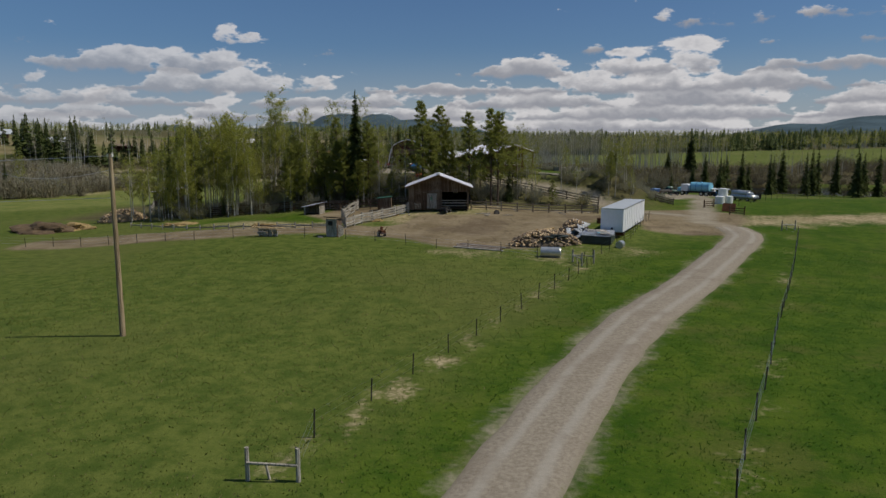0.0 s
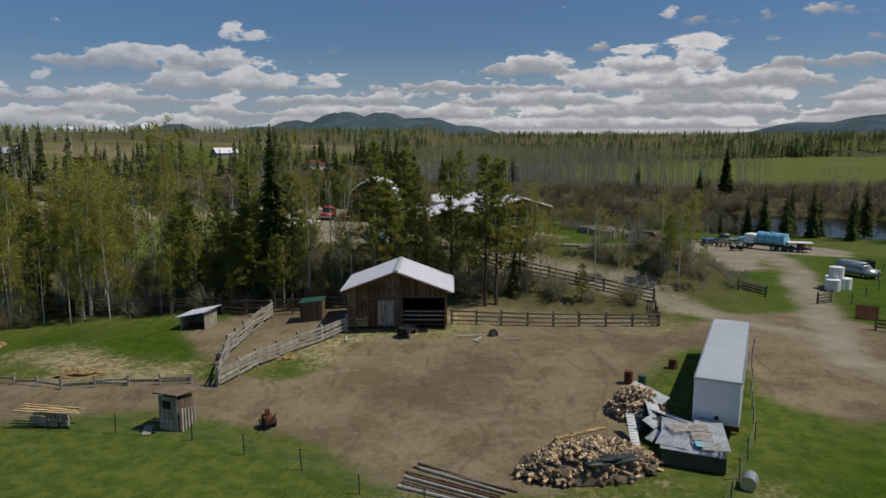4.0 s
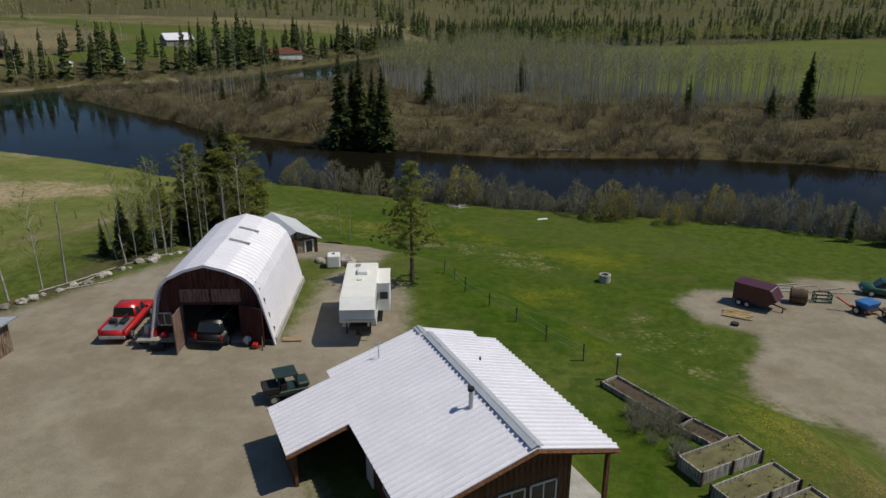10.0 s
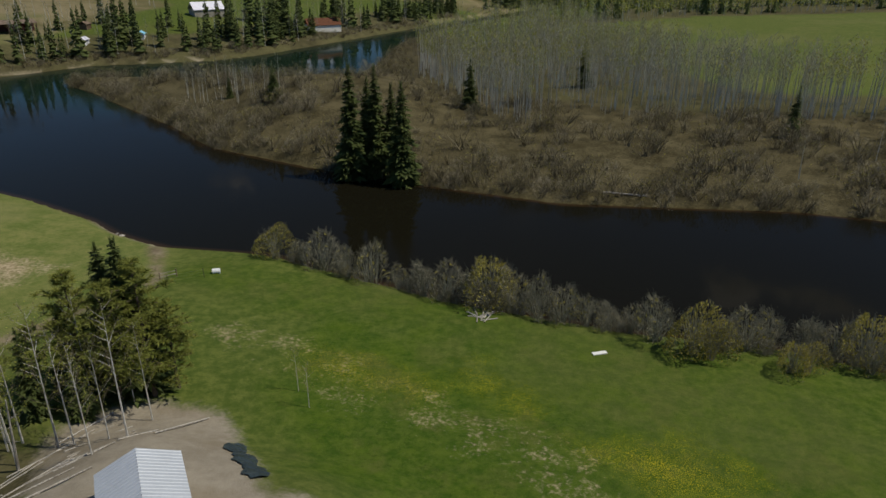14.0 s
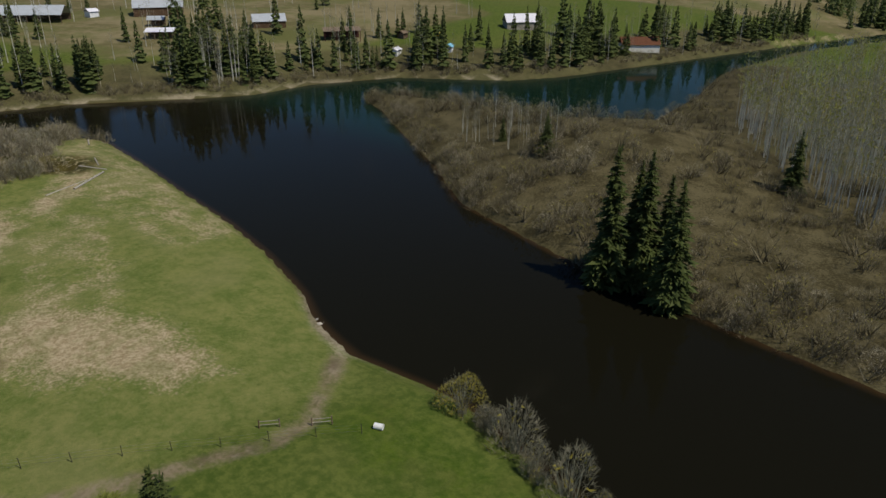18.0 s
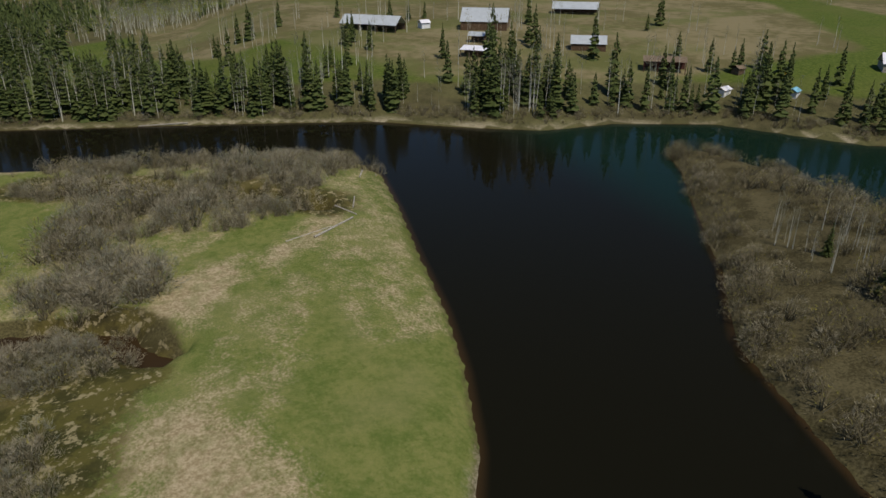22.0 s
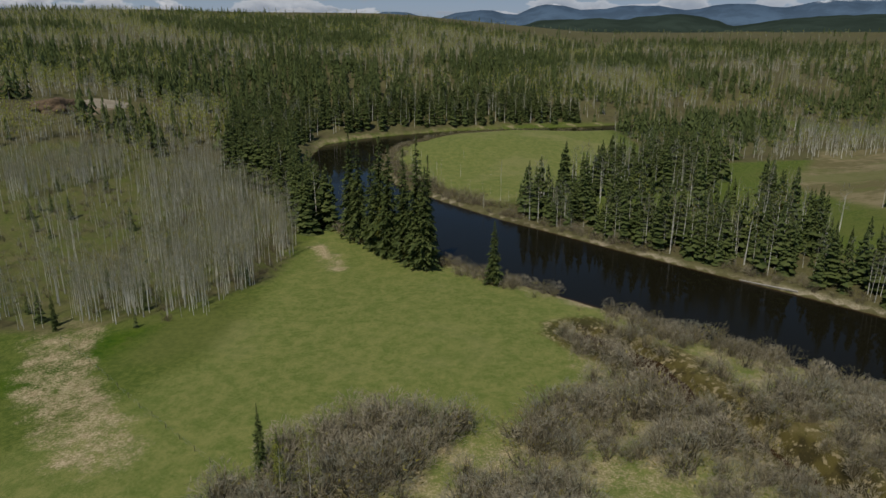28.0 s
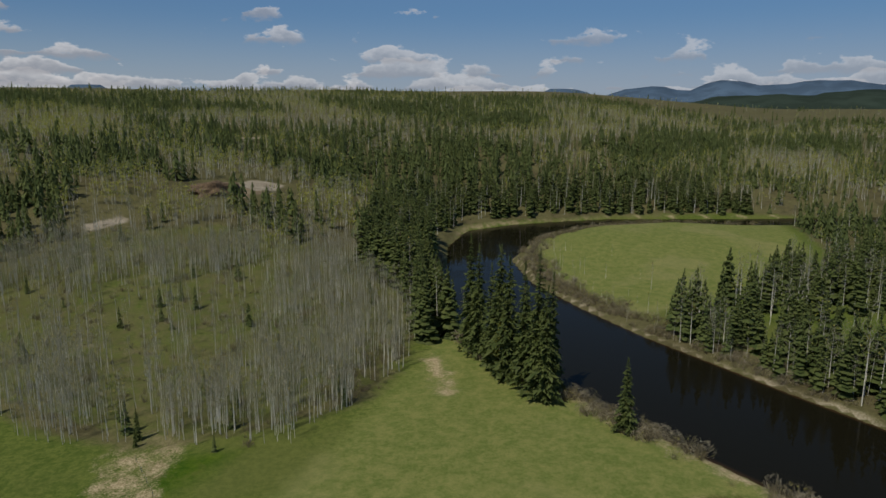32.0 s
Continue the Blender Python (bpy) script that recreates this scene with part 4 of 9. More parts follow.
# the three farthest ranges: blue distance haze is mixed into their colours
ridge("far_ridge", "wooded mountain with snow streaks on the horizon, blue haze in its colour", -70, 60, 4500, [(8.6, 2.42, 3.6), (5.4, 2.50, 3.0), (1.8, 2.0, 3.2), (-1.2, 1.35, 3.4), (12.6, 1.75, 2.6), (16, 1.2, 2.6), (21.6, 1.42, 2.4), (-33, 1.95, 6.5), (-27, 1.45, 4), (-60, 1.2, 20), (6.6, 1.5, 9.5), (-34, 1.3, 14)], (0.056, 0.082, 0.100), (192, 60))
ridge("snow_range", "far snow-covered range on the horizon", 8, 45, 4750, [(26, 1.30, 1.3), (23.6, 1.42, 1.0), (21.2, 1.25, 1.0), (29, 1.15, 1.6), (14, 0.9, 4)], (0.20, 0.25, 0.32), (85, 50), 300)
ridge("west_ridge", "long hills with a snow streak on the horizon, blue haze in their colour", 60, 175, 4700, [(115.5, 2.5, 4.2), (109, 2.6, 5), (103.5, 3.02, 4.0), (97, 2.9, 6), (90, 2.9, 6), (83, 3.0, 8), (138, 2.6, 2), (143, 2.65, 1.6), (152, 2.75, 3), (126, 2.1, 20), (98, 2.62, 18)], (0.060, 0.094, 0.140), (248, 50))
ridge("wooded_rise", "dark wooded rise before the far hills", 58, 122, 3300, [(94, 2.45, 6), (100, 2.2, 9), (112, 2.05, 8), (80, 2.3, 14), (64, 2.3, 8)], (0.026, 0.038, 0.030), None, 900)


# ---- building helpers ----
def ribbed(p0, p1, y0, y1, pitch=0.36, h=0.085, thick=0.05):
    """A ribbed metal sheet from the line (x, z) p0 to p1, between y0 and y1; ribs run down the slope."""
    n = max(1, int(round((y1 - y0) / pitch)))
    w = (y1 - y0) / n
    (xa, za), (xb, zb) = p0, p1
    dx, dz = xb - xa, zb - za
    ln = math.hypot(dx, dz)
    nxv, nzv = -dz / ln, dx / ln
    if nzv < 0:
        nxv, nzv = -nxv, -nzv
    prof = []
    for i in range(n):
        for f, k in ((0.0, 0), (0.50, 0), (0.60, 1), (0.80, 1), (0.90, 0)):
            prof.append((y0 + (i + f) * w, k * h))
    prof.append((y1, 0))
    v = [(xa + nxv * k, y, za + nzv * k) for y, k in prof] + [(xb + nxv * k, y, zb + nzv * k) for y, k in prof]
    m = len(prof)
    f = [(i, i + 1, m + i + 1, m + i) for i in range(m - 1)]
    b = len(v)
    v += [(xa - nxv * thick, y0, za - nzv * thick), (xa - nxv * thick, y1, za - nzv * thick), (xb - nxv * thick, y1, zb - nzv * thick), (xb - nxv * thick, y0, zb - nzv * thick)]
    f += [(b, b + 1, b + 2, b + 3), (0, m, b + 3, b), (m - 1, b + 1, b + 2, 2 * m - 1)]
    return v, f


def sheet(name, v, f, mat, parent, label=""):
    ob = new(name, mesh_of(name, v, f, mat))
    ob.parent = parent
    if label:
        ob["label"] = label
    return ob


def wheel(parent, x, y, z, r=0.36, w=0.24, rim=M_STEEL):
    t = part("tyre", B().cyl(r, r, w, 0, 0, -w / 2, n=18), M_BLACK, parent)
    t.matrix_basis = pose(x, y, z, 0, 90, 0)
    part("rim", B().cyl(r * 0.6, r * 0.55, w * 1.04, 0, 0, -w * 0.52, n=12), rim, t)
    return t


def boards_wall(parent, name, x0, x1, y, z0, top, mat, width=0.2, face=0.03, along="x"):
    """Upright boards side by side; top(x) gives each one's height. Along x, or along y with x fixed."""
    n = max(1, int(round((x1 - x0) / width)))
    w = (x1 - x0) / n
    for i in range(n):
        c = x0 + (i + 0.5) * w
        h = top(c) - z0
        if h <= 0.05:
            continue
        b = B().box(w * 0.95, face, h, 0, 0, h / 2)
        ob = part(name, b, mat, parent)
        lean = random.uniform(-0.006, 0.006)
        ob.matrix_basis = pose(c, y + lean, z0) if along == "x" else pose(y + lean, c, z0, 0, 0, 90)


def window(parent, x, y, z, w, h, rz=0, mullions=1, border=M_TRIM):
    fr = B()
    t = 0.07
    fr.box(w, 0.07, t, 0, 0, h / 2 - t / 2).box(w, 0.07, t, 0, 0, -h / 2 + t / 2).box(t, 0.07, h, -w / 2 + t / 2).box(t, 0.07, h, w / 2 - t / 2)
    for i in range(mullions):
        fr.box(0.05, 0.06, h, -w / 2 + w * (i + 1) / (mullions + 1))
    ob = part("window", fr, border, parent, "white framed sliding window")
    ob.matrix_basis = pose(x, y, z, 0, 0, rz)
    for i in range(mullions + 1):
        pw = w / (mullions + 1)
        p = part("pane", B().box(pw - 0.06, 0.02, h - 0.12), M_GLASS, ob)
        p.matrix_basis = pose(-w / 2 + pw * (i + 0.5), 0.012, 0)
    return ob


# ---- the house ----
def make_house():
    h = thing("house", pose(12.35, 123.5, 6.85, 0, 0, 25.6), "low brown-sided house with a pale ribbed metal roof", "house")
    L = 12.9
    # roof: front slopes, the left one running on over the wing
    M = 11.45
    sheet("roof", *ribbed((0, 4.8), (4.25, 3.58), 0, M), M_ROOF, h, "pale ribbed metal roof slope")
    sheet("roof", *ribbed((0, 4.8), (-5.85, 3.13), 0, 7.35), M_ROOF, h, "pale ribbed metal roof slope")
    sheet("roof", *ribbed((0, 4.8), (-8.9, 2.25), 7.35, M + 0.2), M_ROOF, h, "pale ribbed metal roof slope over the wing")
    sheet("roof", *ribbed((0, 4.52), (3.5, 3.52), M - 0.1, L), M_ROOF, h, "lower back roof slope")
    sheet("roof", *ribbed((0, 4.52), (-5.4, 2.97), M - 0.1, L), M_ROOF, h, "lower back roof slope")
    part("ridge_cap", B().box(0.34, M, 0.03, 0.13, M / 2, 4.90, 0, 16, 0).box(0.34, M, 0.03, -0.13, M / 2, 4.90, 0, -16, 0), M_ROOF_BLUE, h)
    part("ridge_cap", B().box(0.34, L - M, 0.03, 0.08, (L + M) / 2, 4.62, 0, 16, 0).box(0.34, L - M, 0.03, -0.08, (L + M) / 2, 4.62, 0, -16, 0), M_ROOF_BLUE, h)
    for a, b, y in (((0, 4.74), (4.25, 3.52), -0.02), ((0, 4.74), (-5.85, 3.07), -0.02), ((0, 4.46), (3.5, 3.46), L + 0.02), ((-5.85, 3.07), (-8.9, 2.19), 7.32), ((-5.4, 3.19), (-8.9, 2.19), M + 0.22)):
        part("fascia", B().rod((a[0], y, a[1] - 0.1), (b[0], y, b[1] - 0.1), 0.11, n=4), M_CEDAR, h)
    # walls
    def gable(x):
        return 4.66 - abs(x) * 0.286
    boards_wall(h, "siding_board", -5.0, 2.2, 0.75, -0.2, gable, M_CEDAR, 0.28, 0.05)
    boards_wall(h, "siding_board", -4.8, 3.1, L - 0.5, -0.2, lambda x: gable(x) - 0.32, M_CEDAR, 0.5, 0.05)
    part("wall", B().box(0.16, 6.7, 3.4, -5.0, 4.1, 1.45), M_CEDAR, h)
    part("wall", B().box(0.16, 6.8, 3.5, 3.75, 8.3, 1.5).box(0.16, 4.2, 3.6, 2.2, 2.8, 1.6).box(1.6, 0.16, 3.6, 3.0, 4.9, 1.55), M_CEDAR, h)
    part("wall", B().box(0.16, 3.7, 2.3, -8.4, 9.65, 0.95).box(3.4, 0.16, 2.6, -6.7, 11.45, 1.1), M_CEDAR, h)
    part("soffit", B().prism([(-5.2, 3.0), (0, 4.55), (4.0, 3.40), (4.0, 3.32), (0, 4.45), (-5.2, 2.92)], 0.7), M_CEDAR, h)
    part("porch_slab", B().box(2.4, 5.2, 0.14, 3.3, 2.4, 0.02), M_CONC, h, "pale concrete porch slab")
    part("porch_post", B().box(0.18, 0.18, 3.5, 3.95, 0.35, 1.7), M_CEDAR, h)
    part("porch_bench", B().box(1.6, 0.5, 0.45, 3.4, 3.9, 0.3), M_BLACK, h)
    for x in (-3.95, -2.35, -0.75, 0.85):
        window(h, x, 0.66, 1.85, 1.36, 1.12)
    window(h, -5.1, 4.0, 1.5, 1.4, 1.0, -90)
    d = part("door", B().box(0.95, 0.06, 2.05), M_TRIM, h, "pale entrance door under the eave")
    d.matrix_basis = pose(-5.12, 6.6, 1.0, 0, 0, 90)
    part("chimney", B().cyl(0.11, 0.11, 1.3, -0.95, 4.2, 4.2), M_STEEL, h, "metal stove pipe")
    part("chimney_cap", B().cyl(0.16, 0.16, 0.14, -0.95, 4.2, 5.45), M_BLACK, h)
    part("vent_pipe", B().cyl(0.05, 0.05, 0.35, 1.6, 8.2, 4.25), M_BLACK, h)
    part("mast", B().cyl(0.03, 0.03, 0.9, -2.9, 11.3, 4.0).box(0.3, 0.05, 0.12, -2.9, 11.3, 4.9), M_STEEL, h)


make_house()


# ---- the workshop: a curved steel shed with a boarded front ----
def make_workshop():
    w = thing("workshop", pose(-7.5, 141.7, 6.85, 0, 0, 2.5), "arched pale steel workshop with red-brown boarded front", "workshop")
    right = [(4.22, 0.0), (4.1, 0.6), (3.36, 3.7), (3.05, 4.38), (2.5, 4.9), (1.35, 5.45), (0.0, 5.8)]
    prof = right + [(-x, z) for x, z in right[-2::-1]]
    L, step = 11.6, 0.58
    n = int(L / step)
    lens, acc = [], 0
    v, f = [], []
    for i in range(n * 3 + 1):
        y = -0.5 + L * i / (n * 3)
        k = (0.11, -0.02, 0.11)[i % 3]
        for j, (x, z) in enumerate(prof):
            q = 1 + (k if j in (2, 3, 4, 5, 6, 7, 8, 9, 10) else 0.3 * k) / 6.0
            v.append((x * q, y, z * q))
    m = len(prof)
    for i in range(n * 3):
        for j in range(m - 1):
            f.append((i * m + j, i * m + j + 1, (i + 1) * m + j + 1, (i + 1) * m + j))
    b = len(v)
    for i in (0, n * 3):
        v += [(x * 0.985, v[i * m][1], z * 0.985) for x, z in prof]
    f += [(b + j, b + m + j, b + m + j + 1, b + j + 1) for j in range(m - 1)]
    f += [(j, b + j, b + j + 1, j + 1) for j in range(m - 1)]
    sheet("shell", v, f, M_ROOF, w, "pale corrugated steel arch")
    for y in (4.9, 7.7):
        for sgn in (1,):
            part("skylight", B().box(1.5, 0.32, 0.05, 1.0 * sgn, y, 5.66, 0, 15, 0), plain("grey_skylight", (0.24, 0.23, 0.21), 0.4), w, "narrow grey skylight strip")

    def arch(x):
        x = abs(x)
        for (xa, za), (xb, zb) in zip(right, right[1:]):
            if xb <= x <= xa:
                return za + (zb - za) * (xa - x) / (xa - xb) - 0.06
        return 0.0
    boards_wall(w, "front_board", -4.1, -2.1, 0.3, 0.0, arch, M_REDDOOR, 0.25)
    boards_wall(w, "front_board", 2.1, 4.1, 0.3, 0.0, arch, M_REDDOOR, 0.25)
    part("header", B().prism([(-2.1, 2.75), (2.1, 2.75), (2.1, arch(2.1)), (1.2, arch(1.2)), (0, arch(0)), (-1.2, arch(1.2)), (-2.1, arch(2.1))], 0.1).move(pose(0, 0.25, 0)), M_REDDOOR, w)
    for x in (-1.05, 1.05):
        part("upper_panel", B().box(1.95, 0.06, 0.95, x, 0.2, 3.45, bev=0.01), M_FADED, w, "faded pinkish door panel")
    part("door_leaf", B().box(2.0, 0.07, 2.75, 0, 0, 1.4, bev=0.01), M_FADED, w, "faded pinkish open door leaf").matrix_basis = pose(-1.98, -0.75, 0.05, 0, 0, 90)
    part("door_leaf", B().box(2.0, 0.07, 2.75, 0, 0, 1.4, bev=0.01), M_REDDOOR, w, "dark red open door leaf").matrix_basis = pose(2.7, -0.35, 0.05, 0, 0, -28)
    part("prop", B().rod((3.5, -1.2, 0), (3.3, 0.1, 2.6), 0.05, n=4), M_OLDWOOD, w)
    window(w, -3.25, 0.2, 1.75, 1.0, 0.95, 0, 1)
    part("floor_slab", B().box(8.1, 11.0, 0.1, 0, 5.6, 0.02), M_CONC, w)
    part("back_wall", B().prism([(x, z) for x, z in prof], 0.12).move(pose(0, 10.9, 0)), M_REDDOOR, w)
    for s in (-1, 1):
        part("sill_wall", B().box(0.22, 11.2, 0.55, 4.2 * s, 5.4, 0.2), M_CONC, w, "low concrete sill wall")
    return w


make_workshop()


# ---- the barn ----
def make_barn():
    b = thing("barn", pose(-0.9, 98.9, 2.72, 0, 0, 0), "weathered brown plank barn with a pale metal roof", "barn")
    W, D = 4.25, 5.6
    def top(x):
        return 4.55 - abs(x) * 0.36
    sheet("roof", *ribbed((0, 4.85), (4.9, 3.03), -0.95, D + 0.5, 0.25, 0.05), M_ROOF, b, "pale ribbed metal roof slope")
    sheet("roof", *ribbed((0, 4.85), (-4.7, 3.11), -0.95, D + 0.5, 0.25, 0.05), M_ROOF, b, "pale ribbed metal roof slope")
    part("ridge_cap", B().box(0.3, D + 1.45, 0.03, 0.1, D / 2 - 0.2, 4.87, 0, 20, 0).box(0.3, D + 1.45, 0.03, -0.1, D / 2 - 0.2, 4.87, 0, -20, 0), M_ROOF_BLUE, b)
    for s in (-1, 1):
        part("barge_board", B().rod((0, -0.9, 4.72), (4.7 * s, -0.9, 3.0), 0.09, n=4), M_OLDWOOD, b)
    boards_wall(b, "plank", -W, 0.35, 0, -0.2, top, M_OLDWOOD, 0.19, 0.04)
    boards_wall(b, "plank", 0.35, W, 0, 2.35, top, M_OLDWOOD, 0.19, 0.04)
    boards_wall(b, "plank", -W, W, D, -0.2, top, M_OLDWOOD, 0.3, 0.04)
    boards_wall(b, "plank", 0, D, -W, -0.2, lambda y: 3.02, M_OLDWOOD, 0.25, 0.04, "y")
    boards_wall(b, "plank", 0, D, W, -0.2, lambda y: 3.02, M_OLDWOOD, 0.25, 0.04, "y")
    for x in (0.4, W - 0.05):
        part("post", B().box(0.2, 0.2, 2.8, x, -0.02, 1.2), M_OLDWOOD, b)
    part("door", B().box(1.35, 0.07, 2.15, -0.95, -0.08, 1.05, bev=0.01), M_GREYWOOD, b, "grey plank door with a faint green stain")
    part("hose", B().rod((-1.05, -0.14, 1.15), (-1.12, -0.14, 1.55), 0.03).rod((-1.12, -0.14, 1.55), (-0.98, -0.14, 1.62), 0.03).rod((-0.98, -0.14, 1.62), (-0.90, -0.14, 1.2), 0.03).rod((-0.90, -0.14, 1.2), (-1.05, -0.14, 1.15), 0.03), M_HOSE, b, "green coiled hose on the door")
    part("door_rail", B().box(3.0, 0.08, 0.12, -1.3, -0.1, 2.3), M_OLDWOOD, b)
    part("side_door", B().box(1.2, 0.06, 2.0, -2.6, -0.07, 1.0), M_OLDWOOD, b)
    part("loft_hatch", B().box(0.7, 0.06, 0.6, -0.4, -0.07, 3.45), M_OLDWOOD, b)
    for z in (0.35, 0.75, 1.1):
        part("rail", B().box(3.6, 0.06, 0.13, 2.3, 0.3, z), M_GREYWOOD, b)
    part("inner_floor", B().box(8.3, 5.4, 0.08, 0, 2.8, -0.02), M_SOIL, b)
    # added backing: closes the board gaps, its near-black colour is the inside shade
    part("shade_backing", B().box(2 * W - 0.3, 0.05, 3.2, 0, D - 0.08, 1.4).box(0.05, D - 0.3, 3.0, W - 0.07, D / 2, 1.4), M_DARK, b, "added backing, black for the shade inside")
    window(b, 2.5, D - 0.16, 2.1, 0.7, 0.6, 0, 0)
    part("inner_wall", B().box(0.08, 5.4, 3.0, 0.3, 2.8, 1.5), M_OLDWOOD, b)
    p = part("ladder", B().box(0.9, 0.04, 0.1, 0, 0, 0.1).box(0.9, 0.04, 0.1, 0, 0, 0.4).box(0.9, 0.04, 0.1, 0, 0, 0.7).box(0.08, 0.05, 1.0, -0.4, 0.03, 0.45).box(0.08, 0.05, 1.0, 0.4, 0.03, 0.45), M_GREYWOOD, b, "leaning pallet")
    p.matrix_basis = pose(-2.9, -0.5, 0, 25, 0, -8)


make_barn()


# ---- white box trailer ----
def make_trailer():
    t = thing("box_trailer", pose(19.4, 80.2, 0.75, 0, 0, -24.6), "long white box trailer parked beside scrap piles", "trailer")
    W, L, z0, z1 = 2.62, 15.2, 0.95, 3.65
    part("box", B().box(W, L, z1 - z0, 0, L / 2, (z0 + z1) / 2, bev=0.05), M_WHITE, t)
    part("roof_panel", B().box(W - 0.12, L - 0.12, 0.04, 0, L / 2, z1 + 0.012), M_ROOF_BLUE, t, "grey flat roof panel")
    for x in (-W / 2, W / 2):
        part("roof_rail", B().box(0.07, L, 0.09, x, L / 2, z1 - 0.02), M_STEEL, t)
    part("roof_rail", B().box(W + 0.06, 0.07, 0.10, 0, 0, z1 - 0.02), M_STEEL, t)
    for i in range(1, 12):
        part("side_rib", B().box(0.025, 0.06, z1 - z0 - 0.2, W / 2 + 0.012, L * i / 12, (z0 + z1) / 2), M_WHITE, t)
    part("underframe", B().box(0.9, L - 0.6, 0.28, 0, L / 2, z0 - 0.16).box(W, 0.16, 0.5, 0, 0.6, 0.72), M_RUST, t)
    for y in (11.2, 12.5):
        for x in (-0.95, 0.95):
            wheel(t, x, y, 0.5, 0.5, 0.5)
    for x in (-0.7, 0.7):
        part("landing_leg", B().box(0.12, 0.12, 0.95, x, 2.4, 0.48), M_RUST, t)
    part("stencil_mark", B().box(0.22, 0.02, 0.22, 0.05, -0.012, 1.35, 0, 45, 0), M_BLACK, t)
    part("lower_smudge", B().box(1.3, 0.012, 0.10, -0.35, -0.008, 1.2), M_CONC, t)


make_trailer()


# ---- vehicles ----
def car(name, m, label, paint, kind="suv", length=4.9, width=1.9, height=1.8, glass=M_GLASS):
    """Front towards +y, origin under the middle."""
    c = thing(name, m, label, "car")
    L2, W2, zb = length / 2, width / 2, 0.38
    hood = height * 0.58
    belt = height * 0.56
    if kind == "pickup":
        body = [(-L2, zb), (L2, zb), (L2, hood * 0.93), (L2 - 1.3, hood), (-L2, hood)]
        cab = [(L2 - 3.3, hood - 0.04), (L2 - 1.2, hood - 0.04), (L2 - 1.85, height), (L2 - 3.12, height)]
    elif kind == "van":
        body = [(-L2, zb), (L2, zb), (L2, hood), (L2 - 0.9, hood + 0.1), (-L2, hood + 0.1)]
        cab = [(-L2 + 0.02, hood + 0.08), (L2 - 0.8, hood + 0.08), (L2 - 1.6, height), (-L2 + 0.15, height)]
    else:
        body = [(-L2, zb), (L2, zb), (L2, hood * 0.93), (L2 - 1.2, hood), (-L2, hood)]
        cab = [(-L2 + 0.05, hood - 0.02), (L2 - 1.15, hood - 0.02), (L2 - 1.85, height), (-L2 + 0.45, height)]
    part("body", B().prism(body, width, "x").move(pose(-W2, 0, 0)).soften(0.07), paint, c, smooth=True)
    part("cab", B().prism(cab, width * 0.90, "x").move(pose(-W2 * 0.90, 0, 0)).soften(0.05, 0.84, hood + 0.1), paint, c, smooth=True)
    ya, yb = cab[0][0], cab[1][0]
    yt, yr = cab[2][0], cab[3][0]
    zs, zt = hood + 0.05, height - 0.1
    for s in (-1, 1):
        x, xt = s * (W2 * 0.90 + 0.004), s * (W2 * 0.765 + 0.006)
        n = 2 if kind == "pickup" else 3
        a0, a1 = ya + 0.2, yb - 0.35
        for i in range(n):
            q0, q1 = a0 + (a1 - a0) * i / n + 0.04, a0 + (a1 - a0) * (i + 1) / n - 0.04
            part("side_window", B().poly([(x, q0, zs), (x, q1, zs), (xt, q1 - 0.22, zt), (xt, q0 + 0.1, zt)]), glass, c)
        part("mirror", B().box(0.16, 0.1, 0.14, s * (W2 + 0.08), yb - 0.45, hood + 0.1), M_BLACK, c)
        part("headlight", B().box(0.34, 0.05, 0.2, s * (W2 - 0.25), L2 + 0.01, hood * 0.78), M_STEEL, c)
        part("tail_light", B().box(0.16, 0.05, 0.36, s * (W2 - 0.1), -L2 - 0.01, hood * 0.85), M_RED, c)
    wd = width * 0.76 / 2
    def pane(ylo, zlo, yhi, zhi, name):
        off = 0.012 if yhi < ylo else -0.012
        part(name, B().poly([(-wd, ylo + off, zlo + 0.02), (wd, ylo + off, zlo + 0.02), (wd * 0.92, yhi + off, zhi + 0.012), (-wd * 0.92, yhi + off, zhi + 0.012)]), glass, c)
    def along(a, b, k):
        return a + (b - a) * k
    pane(along(yb, yt, 0.1), along(hood, height, 0.1), along(yb, yt, 0.9), along(hood, height, 0.9), "windscreen")
    pane(along(ya, yr, 0.15), along(hood, height, 0.15), along(ya, yr, 0.88), along(hood, height, 0.88), "rear_window")
    for y in (-L2 - 0.03, L2 + 0.03):
        part("bumper", B().box(width * 0.96, 0.14, 0.22, 0, y, zb + 0.14, bev=0.03), M_STEEL if kind == "pickup" else M_BLACK, c)
    for x in (-W2 + 0.1, W2 - 0.1):
        for y in (-L2 + 0.95, L2 - 0.9):
            wheel(c, x, y, 0.37, 0.37, 0.25)
    if kind == "pickup":
        part("bed_floor", B().box(width * 0.8, L2 * 2 - 3.5, 0.02, 0, -L2 + (L2 * 2 - 3.35) / 2, hood + 0.006), M_STEEL, c, "open load bed with pale liner")
        for x in (-W2 + 0.06, W2 - 0.06):
            part("bed_rail", B().box(0.1, L2 * 2 - 3.4, 0.1, x, -L2 + (L2 * 2 - 3.4) / 2, hood + 0.04), paint, c)
    elif kind != "van":
        for s in (-1, 1):
            part("roof_rail", B().box(0.05, 2.0, 0.05, s * W2 * 0.72, -0.5, height + 0.04), M_STEEL, c)
    return c


